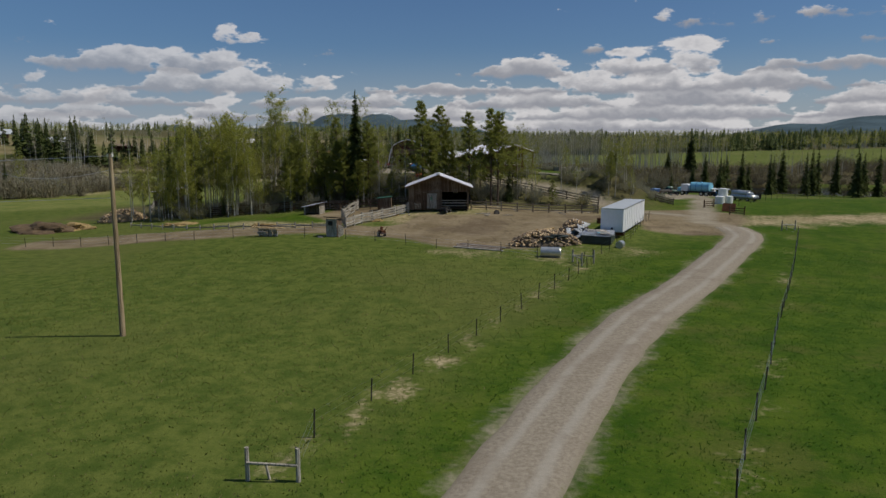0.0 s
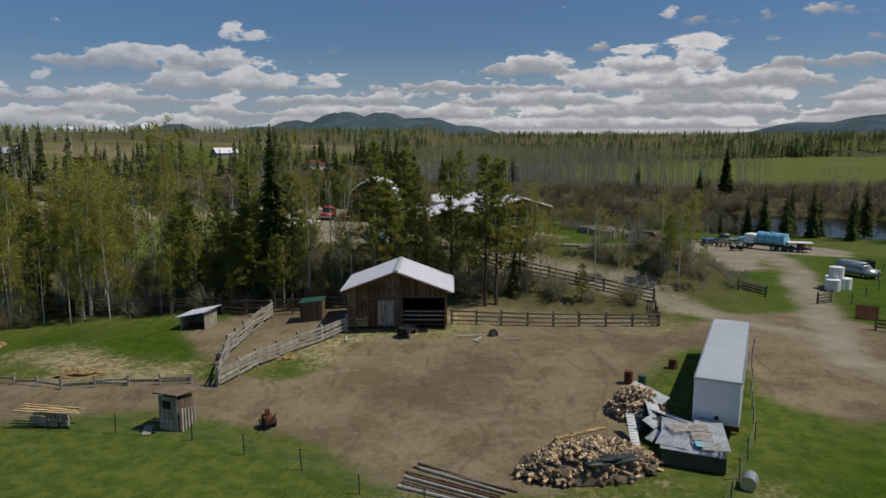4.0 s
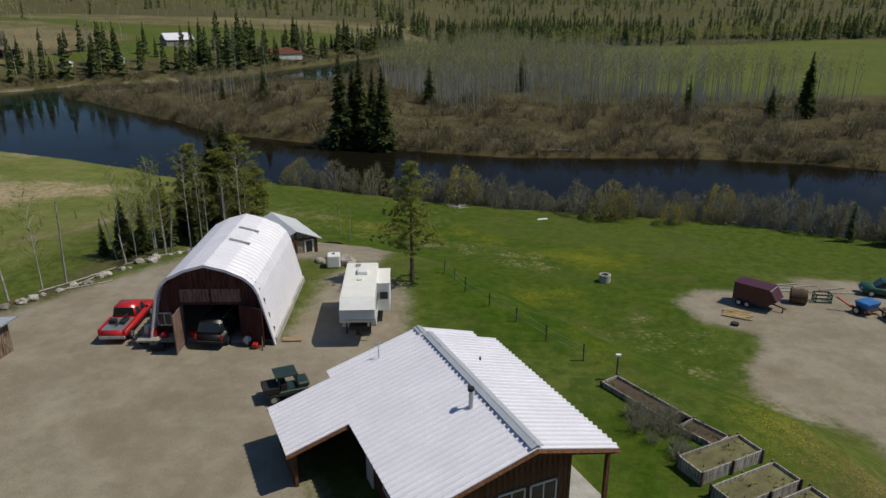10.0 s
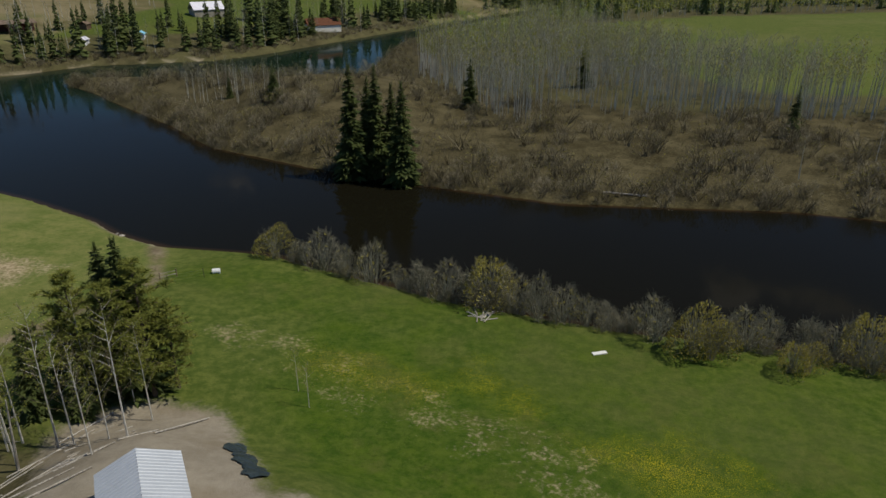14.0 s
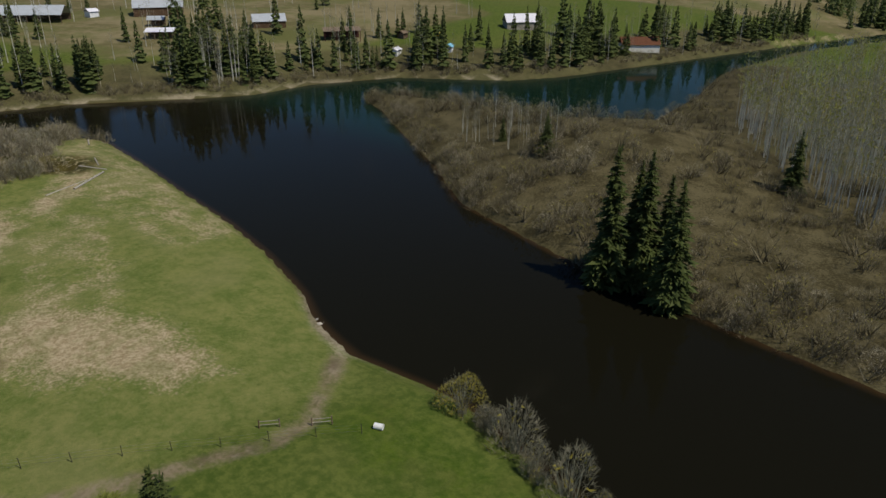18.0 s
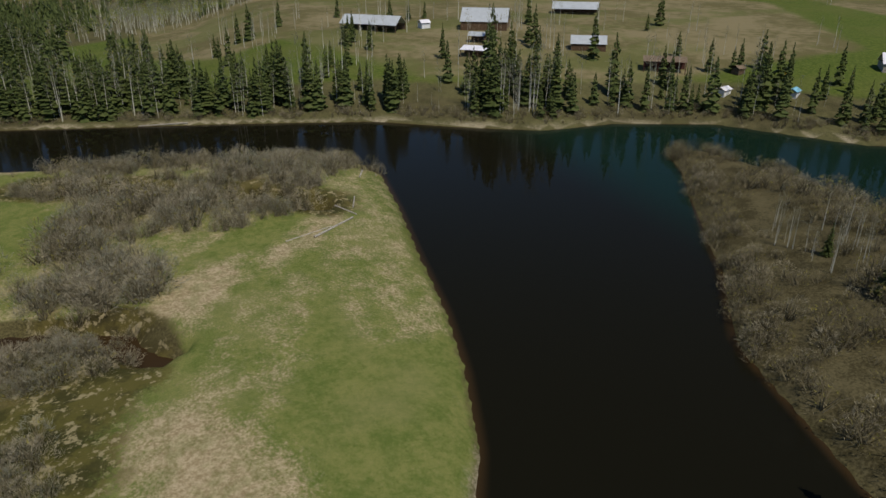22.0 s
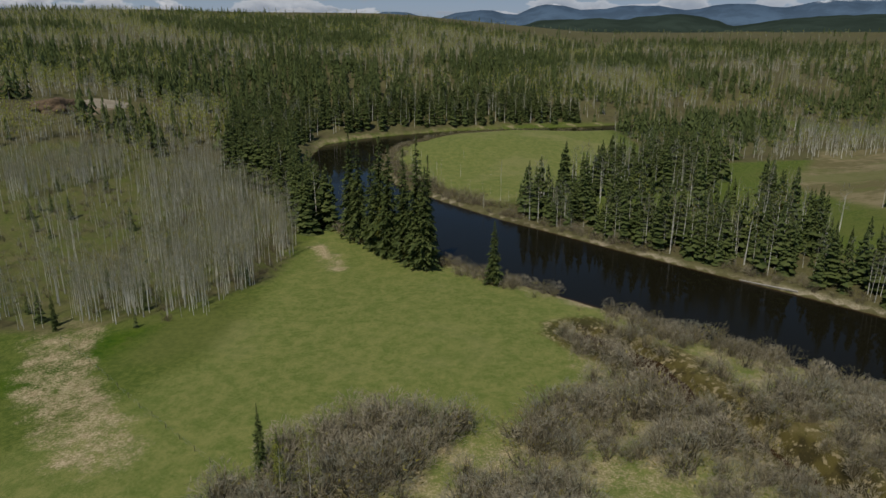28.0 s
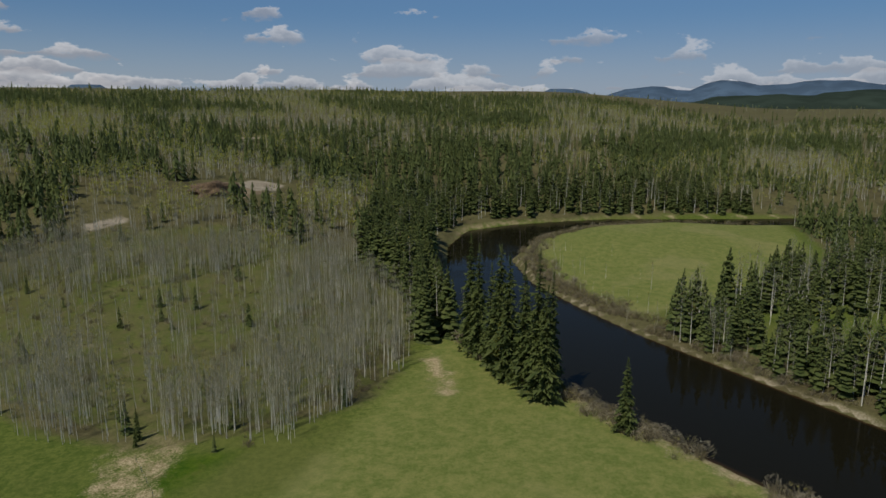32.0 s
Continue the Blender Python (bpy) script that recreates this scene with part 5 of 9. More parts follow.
pk = car("pickup_truck", pose(-14.5, 144.1, 6.85, 0, 0, 3), "red pickup truck with a loaded open bed", M_RED, "pickup", 5.5, 1.85, 1.75)
part("bed_load", B().box(0.5, 0.4, 0.3, -0.3, -1.6, 1.2, bev=0.04).box(0.35, 0.9, 0.12, 0.4, -1.4, 1.16).rod((0.1, -2.2, 1.15), (0.5, -1.0, 1.5), 0.05), M_BLACK, pk, "dark tools in the bed")
car("suv", pose(-7.35, 143.2, 6.88, 0, 0, -4), "black family car parked in the workshop doorway", M_CARBLACK, "suv", 5.0, 1.98, 1.85)
car("van", pose(54.8, 127.2, ground_z(54.8, 127.2), 0, 0, 205), "silver van parked on grass beside a fence", M_STEEL, "van", 4.9, 1.9, 1.85)
car("dark_pickup", pose(54.2, 167.0, ground_z(54.2, 167), 0, 0, 70), "dark green pickup parked among machinery", M_GREEN, "pickup", 5.4, 1.9, 1.8)


def make_rv():
    r = thing("camper_trailer", pose(2.35, 142.0, 6.85, 0, 0, 4), "white fifth-wheel camper with a slide-out room", "camper")
    W, L = 2.35, 6.6
    part("body", B().prism([(0.9, 0.75), (L, 0.75), (L, 3.3), (0.0, 3.3), (-0.75, 2.75), (-0.75, 1.85), (0.75, 1.65)], W, "x").move(pose(-W / 2, 0, 0)), M_PLASTIC, r)
    part("roof_skin", B().box(W - 0.16, L - 0.1, 0.03, 0, L / 2 + 0.05, 3.31), M_TRIM, r, "off-white rubber roof")
    part("stripe", B().box(W + 0.02, 0.04, 0.10, 0, -0.76, 2.05), M_STEEL, r)
    part("nose_panel", B().box(W * 0.98, 0.05, 0.75, 0, -0.5, 3.0, -52, 0, 0), M_PLASTIC, r)
    so = part("slide_out", B().box(0.9, 2.9, 2.1, W / 2 + 0.45, 4.6, 1.95, bev=0.03), M_PLASTIC, r, "white slide-out room")
    part("slide_window", B().box(0.55, 0.04, 0.55, W / 2 + 0.48, 3.13, 2.1), M_GLASS, so)
    part("slide_roof", B().box(0.95, 3.0, 0.06, W / 2 + 0.45, 4.6, 3.03), M_TRIM, so)
    part("roof_unit", B().box(0.75, 1.0, 0.28, 0.1, 4.6, 3.46, bev=0.05), M_PLASTIC, r, "air conditioner")
    part("roof_vent", B().box(0.4, 0.4, 0.12, 0.0, 3.2, 3.38, bev=0.02), M_PLASTIC, r)
    part("roof_vent", B().box(0.35, 0.35, 0.14, -0.3, 5.9, 3.38, bev=0.02), M_STEEL, r)
    for s in (-1, 1):
        for y in (1.8, 3.2, 5.6):
            part("side_window", B().box(0.03, 0.9, 0.55, s * (W / 2 + 0.012), y, 2.1), M_GLASS, r)
        for y in (4.0, 4.9):
            wheel(r, s * 1.05, y, 0.38, 0.38, 0.25)
        part("jack", B().box(0.1, 0.1, 0.9, s * 0.8, 0.2, 1.0), M_POST, r)
    part("hitch", B().box(1.2, 1.0, 0.25, 0, 0.0, 1.3).box(0.3, 0.3, 0.6, 0, -0.2, 1.0), M_POST, r)
    part("underbelly", B().box(W - 0.3, L - 1.6, 0.2, 0, L / 2 + 0.6, 0.65), M_BLACK, r)


make_rv()


def make_shed(name, m, w, d, h0, h1, label, roof_mat, wall_mat, open_front=False, over=0.4, wallw=0.3, posts=()):
    """A small building: eave h0 at the sides, ridge h1 along y, or a single slope when h1 is None."""
    s = thing(name, m, label, "shed")
    if h1 is None:
        lo, hi = h0
        sheet("roof", *ribbed((-w / 2 - over, lo), (w / 2 + over, hi), -over, d + over, 0.3, 0.03), roof_mat, s)
        top = lambda x: lo + (hi - lo) * (x + w / 2 + over) / (w + 2 * over) - 0.08
        side = (top(-w / 2), top(w / 2))
    else:
        sheet("roof", *ribbed((0, h1), (w / 2 + over, h0 - 0.1), -over, d + over, 0.3, 0.03), roof_mat, s)
        sheet("roof", *ribbed((0, h1), (-w / 2 - over, h0 - 0.1), -over, d + over, 0.3, 0.03), roof_mat, s)
        top = lambda x: h1 - 0.1 - (h1 - h0) * abs(x) / (w / 2)
        side = (h0 - 0.05, h0 - 0.05)
    if not open_front:
        boards_wall(s, "wall_board", -w / 2, w / 2, 0, -0.3, top, wall_mat, wallw, 0.05)
    boards_wall(s, "wall_board", -w / 2, w / 2, d, -0.3, top, wall_mat, wallw, 0.05)
    part("side_wall", B().box(0.08, d, side[0] + 0.3, -w / 2, d / 2, (side[0] - 0.3) / 2), wall_mat, s)
    part("side_wall", B().box(0.08, d, side[1] + 0.3, w / 2, d / 2, (side[1] - 0.3) / 2), wall_mat, s)
    for x in posts:
        part("post", B().box(0.16, 0.16, top(x) + 0.3, x, -0.02, (top(x) - 0.3) / 2), wall_mat, s)
    part("earth_floor", B().box(w - 0.1, d - 0.1, 0.06, 0, d / 2, 0.0), M_SOIL, s)
    return s


# shed with the blue-grey roof behind the workshop
sh = make_shed("garden_shed", pose(-6.0, 160.3, 5.9, 0, 0, 32.5), 4.0, 6.4, 2.0, 3.0, "grey shed with a blue-grey gable roof and red posts", M_ROOF_BLUE, M_GREYWOOD, over=0.45)
for x in (-1.95, 0.0, 1.95):
    part("red_post", B().box(0.18, 0.18, 2.2 + (0.8 if x == 0 else 0), x, -0.12, 1.0 + (0.4 if x == 0 else 0)), M_RUST, sh)
part("red_beam", B().box(4.0, 0.14, 0.16, 0, -0.12, 2.0), M_RUST, sh)
part("ladder", B().rod((-1.7, -0.5, 0.1), (-0.3, -0.45, 0.45), 0.04, n=4).rod((-1.7, -0.3, 0.45), (-0.3, -0.25, 0.8), 0.04, n=4), M_STEEL, sh, "pale ladder lying against the wall")
d = part("door", B().box(0.9, 0.06, 1.95, 1.25, -0.08, 0.95), M_TRIM, sh, "white glazed door")
part("door_glass", B().box(0.6, 0.03, 1.1, 1.25, -0.12, 1.25), M_GLASS, d)
make_shed("wood_shed", pose(-13.1, 116.6, 6.7, 0, 0, 56), 5.2, 0.1 + 4.2, (2.0, 2.7), None, "open wood shed with a pale sloping metal roof", M_ROOF, M_OLDWOOD, True, 0.5, 0.4, (-2.5, 0, 2.5))
make_shed("wood_shed", pose(-23.2, 137.4, 6.75, 0, 0, -6), 4.4, 3.2, (1.9, 2.4), None, "open shed with a grey sloping metal roof", M_ROOF_BLUE, M_OLDWOOD, True, 0.5, 0.4, (-2.1, 2.1))
make_shed("field_shed", pose(-55.5, 139.5, ground_z(-55, 141), 0, 0, 4), 6.0, 4.0, (2.9, 3.7), None, "dark lean-to shed with a pale metal roof", M_ROOF, M_OLDWOOD, False, 0.5)
make_shed("calf_shelter", pose(-19.5, 101.4, 1.55, 0, 0, -10), 2.3, 2.2, (1.1, 1.75), None, "small grey animal shelter with a sloping metal roof", M_ROOF, M_GREYWOOD, True, 0.35, 0.25, (-1.1,))
make_shed("pen_hut", pose(-8.9, 101.9, 2.2, 0, 0, 0), 1.9, 1.6, (1.7, 1.95), None, "small brown hut with a green roof inside the pen", M_GREEN, M_OLDWOOD, False, 0.15, 0.25)


def make_outhouse():
    o = thing("outhouse", pose(-13.25, 80.45, 1.05, 0, 0, -18), "narrow grey wooden privy with a shingled sloping roof", "outhouse")
    part("wall", B().box(1.35, 0.06, 2.15, 0, 0, 1.07), M_GREYWOOD, o)
    part("wall", B().box(0.06, 1.3, 2.0, -0.66, 0.66, 1.0).box(0.06, 1.3, 2.0, 0.66, 0.66, 1.0), M_OLDWOOD, o)
    part("wall", B().box(1.35, 0.06, 1.95, 0, 1.32, 0.97), M_OLDWOOD, o)
    # solid black panel: the shade inside the opening is only its colour
    part("opening_shade", B().box(0.5, 0.05, 0.42, -0.1, -0.03, 1.62), M_BLACK, o, "black panel painted as the shade in a square opening")
    part("window_frame", B().box(0.62, 0.03, 0.54, -0.1, -0.02, 1.62), M_OLDWOOD, o)
    part("roof", B().box(1.75, 1.9, 0.08, 0, 0.62, 2.24, -9, 0, 0), M_OLDWOOD, o, "brown shingled roof")
    for i in range(5):
        part("side_slat", B().box(0.05, 0.14, 1.5 - 0.12 * i, 0.9, 0.1 + i * 0.28, 0.7, 0, 0, 0), M_GREYWOOD, o)
    part("ramp_board", B().box(0.5, 1.3, 0.05, -1.2, -0.5, 0.06, 0, 0, 35), M_GREYWOOD, o)


make_outhouse()


# ---- fences ----
def board_fence(pts, label, rails=(0.35, 0.75, 1.15), post_h=1.35, mat=M_RAILWOOD, post=0.16, spacing=2.6, wob=0.03, group="", rail_t=0.14):
    x0, y0 = pts[0]
    f = thing("board_fence", pose(x0, y0, ground_z(x0, y0)), label, "fence", group)
    zf = ground_z(x0, y0)
    for a, b in zip(pts, pts[1:]):
        a, b = Vector((*a, 0)), Vector((*b, 0))
        n = max(1, round((b - a).length / spacing))
        prev = None
        for i in range(n + 1):
            p = a.lerp(b, i / n)
            z = ground_z(p.x, p.y)
            q = Vector((p.x - x0, p.y - y0, z - zf))
            part("post", B().box(post, post, post_h + random.uniform(-0.1, 0.12) + 0.3, 0, 0, (post_h - 0.3) / 2), mat, f).matrix_basis = pose(q.x, q.y, q.z, random.uniform(-2, 2), random.uniform(-2, 2), math.degrees(math.atan2(b.y - a.y, b.x - a.x)))
            if prev is not None:
                for h in rails:
                    s, e = prev + Vector((0, 0, h + random.uniform(-wob, wob))), q + Vector((0, 0, h + random.uniform(-wob, wob)))
                    mid, d = (s + e) / 2, e - s
                    r = part("rail", B().box(d.length + 0.1, 0.05, rail_t), mat, f)
                    r.matrix_basis = Matrix.Translation(mid) @ d.to_track_quat("X", "Z").to_matrix().to_4x4() @ pose(0, -post / 2 - 0.02, 0)
            prev = q
    return f


board_fence([(3.8, 100.2), (8.2, 100.6), (15.3, 101.9), (22.7, 102.6), (24.3, 109.8)], "grey board fence along the dirt yard")
board_fence([(24.3, 109.9), (19.5, 111.1), (14, 112.2), (9, 113.2), (4, 114.6)], "grey board fence beside the driveway")
board_fence([(-12.6, 87.4), (-11, 91.5), (-8.6, 95), (-7.0, 96.6), (-5.2, 98.6)], "pale weathered pen fence of wide boards", (0.3, 0.62, 0.94, 1.22), 1.5, M_GREYWOOD, 0.17, 2.4, 0.06, "", 0.2)
board_fence([(-12.7, 87.6), (-14.0, 94), (-13.7, 99.7), (-13.1, 104.4)], "leaning weathered pen fence with loose boards", (0.3, 0.62, 0.94, 1.25, 1.45), 1.7, M_GREYWOOD, 0.17, 2.0, 0.16, "", 0.17)
board_fence([(-46, 113), (-36, 111), (-26, 108.5), (-16, 106), (-9, 105), (-5.6, 104.6)], "old board fence along the edge of the wood", (0.35, 0.7, 1.05, 1.35), 1.5, M_OLDWOOD, 0.16, 2.6, 0.08, "", 0.18)
board_fence([(-50, 117), (-54, 128), (-58, 138)], "long rail fence of weathered poles", (0.4, 0.8, 1.2), 1.4, M_GREYWOOD, 0.15, 3.0, 0.05)
board_fence([(34.6, 114.2), (37.5, 114.0)], "short dark board fence by the field gate", (0.3, 0.62, 0.94), 1.3, M_OLDWOOD, 0.15, 2.4)
board_fence([(41.6, 111.2), (43.4, 112.0)], "short dark board fence by the bales", (0.3, 0.62, 0.94), 1.3, M_OLDWOOD, 0.15, 2.0)
board_fence([(41.9, 101.8), (43.6, 100.8)], "short dark board fence at the field corner", (0.3, 0.62, 0.94), 1.3, M_OLDWOOD, 0.15, 2.2)
board_fence([(-23.5, 87.1), (-30, 89.5), (-37, 94), (-46, 101)], "low broken rail fence beside the track", (0.3,), 0.7, M_GREYWOOD, 0.13, 2.6, 0.1, "", 0.16)
board_fence([(-14.7, 88.0), (-19, 87.6), (-23.5, 87.1)], "low rail of fallen boards along the pen", (0.2, 0.4), 0.8, M_GREYWOOD, 0.13, 2.6, 0.1, "", 0.16)


def wire_fence(pts, label, every=3.6, height=1.15, wires=(0.35, 0.7, 1.05), mat=M_POST, r=0.035, group="wire fences"):
    x0, y0 = pts[0]
    zf = ground_z(x0, y0)
    f = thing("wire_fence", pose(x0, y0, zf), label, "fence", group)
    tops = []
    me = B().cyl(r, r, height + 0.3, 0, 0, -0.3, n=6).mesh("post", mat)
    for a, b in zip(pts, pts[1:]):
        a, b = Vector((*a, 0)), Vector((*b, 0))
        n = max(1, round((b - a).length / every))
        for i in range(n):
            p = a.lerp(b, i / n)
            tops.append(Vector((p.x - x0, p.y - y0, ground_z(p.x, p.y) - zf)))
    p = pts[-1]
    tops.append(Vector((p[0] - x0, p[1] - y0, ground_z(*p) - zf)))
    for q in tops:
        ob = new("post", me)
        ob.parent = f
        ob.matrix_basis = pose(q.x, q.y, q.z, random.uniform(-3, 3), random.uniform(-3, 3), 0) @ Matrix.Diagonal((1, 1, random.uniform(0.92, 1.08), 1))
    for h in wires:
        off = [Vector((0.006 * math.cos(a), 0.006 * math.sin(a), h + 0.006 * math.sin(a + 1.0))) for a in (0, 2.1, 4.2)]
        strand = [q + o for q in tops for o in off]
        faces = [(3 * i + k, 3 * i + (k + 1) % 3, 3 * i + 3 + (k + 1) % 3, 3 * i + 3 + k) for i in range(len(tops) - 1) for k in range(3)]
        sheet("wire", strand, faces, M_STEEL, f)
    return f


wire_fence([(-5.0, 22.1), (-5.1, 25.7), (-3.3, 29.8), (-1.6, 33.5), (0.2, 37.0), (1.9, 40.4), (3.6, 43.6), (5.3, 46.8), (6.9, 50.0), (10.4, 57.3), (13.2, 63.4)], "thin wire fence on dark steel posts across pasture")
wire_fence([(9.3, 20.7), (10.9, 23.8), (14.9, 31.0), (16.9, 34.7), (20.5, 41.6), (25.6, 50.9), (31.8, 62.4), (41.6, 81.1), (42.0, 85.9)], "thin wire fence on dark posts beside the track")
wire_fence([(-58, 84), (-29.5, 80.9), (-24.9, 80.9), (-16.3, 80.0), (-11.4, 79.1), (-4.3, 75.8), (-0.9, 73.5), (5.8, 70.6), (9.2, 68.0), (12.4, 66.4)], "low wire fence between pasture and dirt track")
wire_fence([(13.4, 66.0), (17.5, 73), (21.5, 79.5), (24, 86), (28, 95)], "thin wire fence running up past the trailer", 2.6)
wire_fence([(8, 155), (9.7, 150.9), (13.4, 145.5), (15.2, 142.4), (17.3, 139.7)], "garden wire fence on wooden posts", 2.8, 1.2, (0.5, 1.0), M_OLDWOOD, 0.06)
wire_fence([(45, 111), (52, 118), (58, 128), (68, 140), (86, 150)], "wire fence between hay bales and green field", 4.0)
wire_fence([(-60, 175), (-46, 186), (-33, 197), (-24, 206)], "thin wire fence across the river meadow", 4.0)
wire_fence([(-104, 150), (-112, 128), (-121, 106), (-126, 92)], "thin wire fence along the river pasture", 4.5)


def brace(m, label, w=1.75):
    b = thing("fence_brace", m, label, "fence")
    for x in (0, w):
        part("post", B().cyl(0.085, 0.075, 1.55, x, 0, -0.3, n=8), M_GREYWOOD, b)
    part("cross_rail", B().rod((0, -0.06, 0.72), (w, -0.06, 0.66), 0.055, n=6), M_GREYWOOD, b)
    part("stub", B().rod((w * 0.42, 0.1, 0), (w * 0.35, 0.1, 0.62), 0.05, n=6), M_GREYWOOD, b)
    return b


brace(pose(-6.7, 22.15, 0.5, 0, 0, -3), "grey wooden corner brace of the pasture fence")
brace(pose(12.4, 66.4, ground_z(12.4, 66.4), 0, 0, -75), "grey wooden corner brace by the tank", 2.0)
brace(pose(12.4, 66.4, ground_z(12.4, 66.4), 0, 0, -12), "grey wooden corner brace by the tank", 2.0)
brace(pose(42.0, 86.0, ground_z(42, 86), 0, 0, 8), "grey wooden end brace of the track fence", 1.8)


# ---- utility pole with lines ----
def make_pole():
    p = thing("utility_pole", pose(-19.1, 39.9, ground_z(-19.1, 39.9)), "tall bare wooden utility pole in pasture", "pole")
    part("shaft", B().cyl(0.17, 0.11, 11.1, 0, 0, -0.4, n=12), wood("pole_wood", (0.36, 0.25, 0.14), (0.46, 0.36, 0.24), axis=(14, 14, 0.6)), p)
    part("insulator", B().cyl(0.05, 0.05, 0.22, 0.12, 0, 10.55, n=8), M_TRIM, p)
    part("top_cap", B().box(0.3, 0.14, 0.16, 0, 0, 10.62), M_TRIM, p)
    for i, (ex, ey, ez, hz_) in enumerate(((-90, 46, 11.0, 10.6), (-90, 44, 9.0, 8.2), (-52, 78, 9, 9.8))):
        b = B()
        pts = []
        for k in range(15):
            t = k / 14
            pts.append(Vector((ex + 19.1, ey - 39.9, ez)) * t + Vector((0, 0, hz_)) * (1 - t) - Vector((0, 0, 2.0 * 4 * t * (1 - t) * 0.5)))
        for s, e in zip(pts, pts[1:]):
            b.rod(s, e, 0.012, n=3)
        part("power_line", b, M_STEEL, p)


make_pole()


# ---- trees and shrubs: templates ----
class Tri:
    """Loose triangles for foliage and twigs."""

    def __init__(self, seed):
        self.r = np.random.RandomState(seed)
        self.v, self.mats = [], []

    def tri(self, a, b, c, m=0):
        self.v += [a, b, c]
        self.mats.append(m)

    def blade(self, p, d, length, width, m, up=None):
        """A narrow triangle from p along d."""
        d = d / (np.linalg.norm(d) + 1e-9)
        s = np.cross(d, self.r.normal(size=3) if up is None else up)
        s /= np.linalg.norm(s) + 1e-9
        self.tri(p - s * width, p + s * width, p + d * length, m)

    def tube(self, p, q, r0, r1, m, n=4):
        d = (q - p) / (np.linalg.norm(q - p) + 1e-9)
        s = np.cross(d, [0.3, 0.2, 0.9] if abs(d[2]) < 0.9 else [1.0, 0, 0])
        s /= np.linalg.norm(s)
        t = np.cross(d, s)
        ring = [np.cos(a) * s + np.sin(a) * t for a in np.arange(n) * 2 * np.pi / n]
        for i in range(n):
            a, b = ring[i], ring[(i + 1) % n]
            self.tri(p + a * r0, p + b * r0, q + b * r1, m)
            self.tri(p + a * r0, q + b * r1, q + a * r1, m)

    def arrays(self):
        return np.array(self.v, np.float32).reshape(-1, 3, 3), np.array(self.mats)


def spruce(seed, h=16.0, r=2.6, whorls=26, per=8, clumps=3, bare=0.06, thin=1.0):
    """Bark is material 0, needles 1."""
    t = Tri(seed)
    R = t.r
    t.tube(np.zeros(3), np.array([0, 0, h * 0.97]), 0.012 * h, 0.02, 0, 5 if clumps > 1 else 3)
    for i in range(whorls):
        k = bare + (1 - bare) * (i + 0.4 * R.rand()) / whorls
        z = h * k
        L0 = r * min(1.0, (1 - k) ** 0.80 + 0.03) * (0.80 + 0.20 * min(1, k * 6)) * (0.85 + 0.3 * R.rand())
        off = R.rand() * 6.28
        for j in range(per):
            if R.rand() < 0.10 * thin:
                continue
            a = off + j * 6.283 / per + R.normal() * 0.25
            z = h * k + R.normal() * 0.45 * h / whorls * (1 - bare)
            d = np.array([np.cos(a), np.sin(a), 0])
            side = np.array([-d[1], d[0], 0])
            L = L0 * (0.62 + 0.5 * R.rand())
            droop = 0.42 + 0.25 * R.rand() - 0.5 * k
            if clumps == 1:
                tip = d * L + np.array([0, 0, z - droop * L])
                root = d * L * 0.08 + np.array([0, 0, z + 0.12 * L])
                drop = np.array([0, 0, -h / whorls * 1.05])
                w = side * L * (0.42 + 0.2 * R.rand())
                mid = (root * 0.4 + tip * 0.6)
                t.tri(root, mid - w + drop * 0.3, tip, 1)
                t.tri(root, tip, mid + w + drop * 0.3, 1)
                if whorls > 6:
                    t.tri(root, tip, mid + drop + R.normal(size=3) * 0.15, 1)
                continue
            for c in range(clumps):
                s = (c + 0.55) / clumps
                p = d * L * s * 0.75 + np.array([0, 0, z - droop * L * s * s])
                ln = L * 0.56
                out = d + np.array([0, 0, -droop * 1.3 * s + 0.1]) + R.normal(size=3) * 0.16
                t.blade(p - d * ln * 0.2, out, ln, ln * (0.40 - 0.08 * s), 1, np.array([0, 0, 1.0]) + R.normal(size=3) * 0.45)
                sd = side * (1 if R.rand() < 0.5 else -1)
                t.blade(p, d * 0.6 + sd * 0.8 + np.array([0, 0, -0.45]), ln * 0.8, ln * 0.26, 1, np.array([0, 0, 1.0]) + R.normal(size=3) * 0.5)
                t.blade(p, d * 0.5 + np.array([0, 0, -1.0]), ln * 0.6, ln * 0.24, 1)
    for b in range(4):
        t.blade(np.array([0, 0, h * 0.93]), np.array([0, 0, 1.0]) + R.normal(size=3) * 0.12, h * 0.08, 0.14, 1)
    return t.arrays()


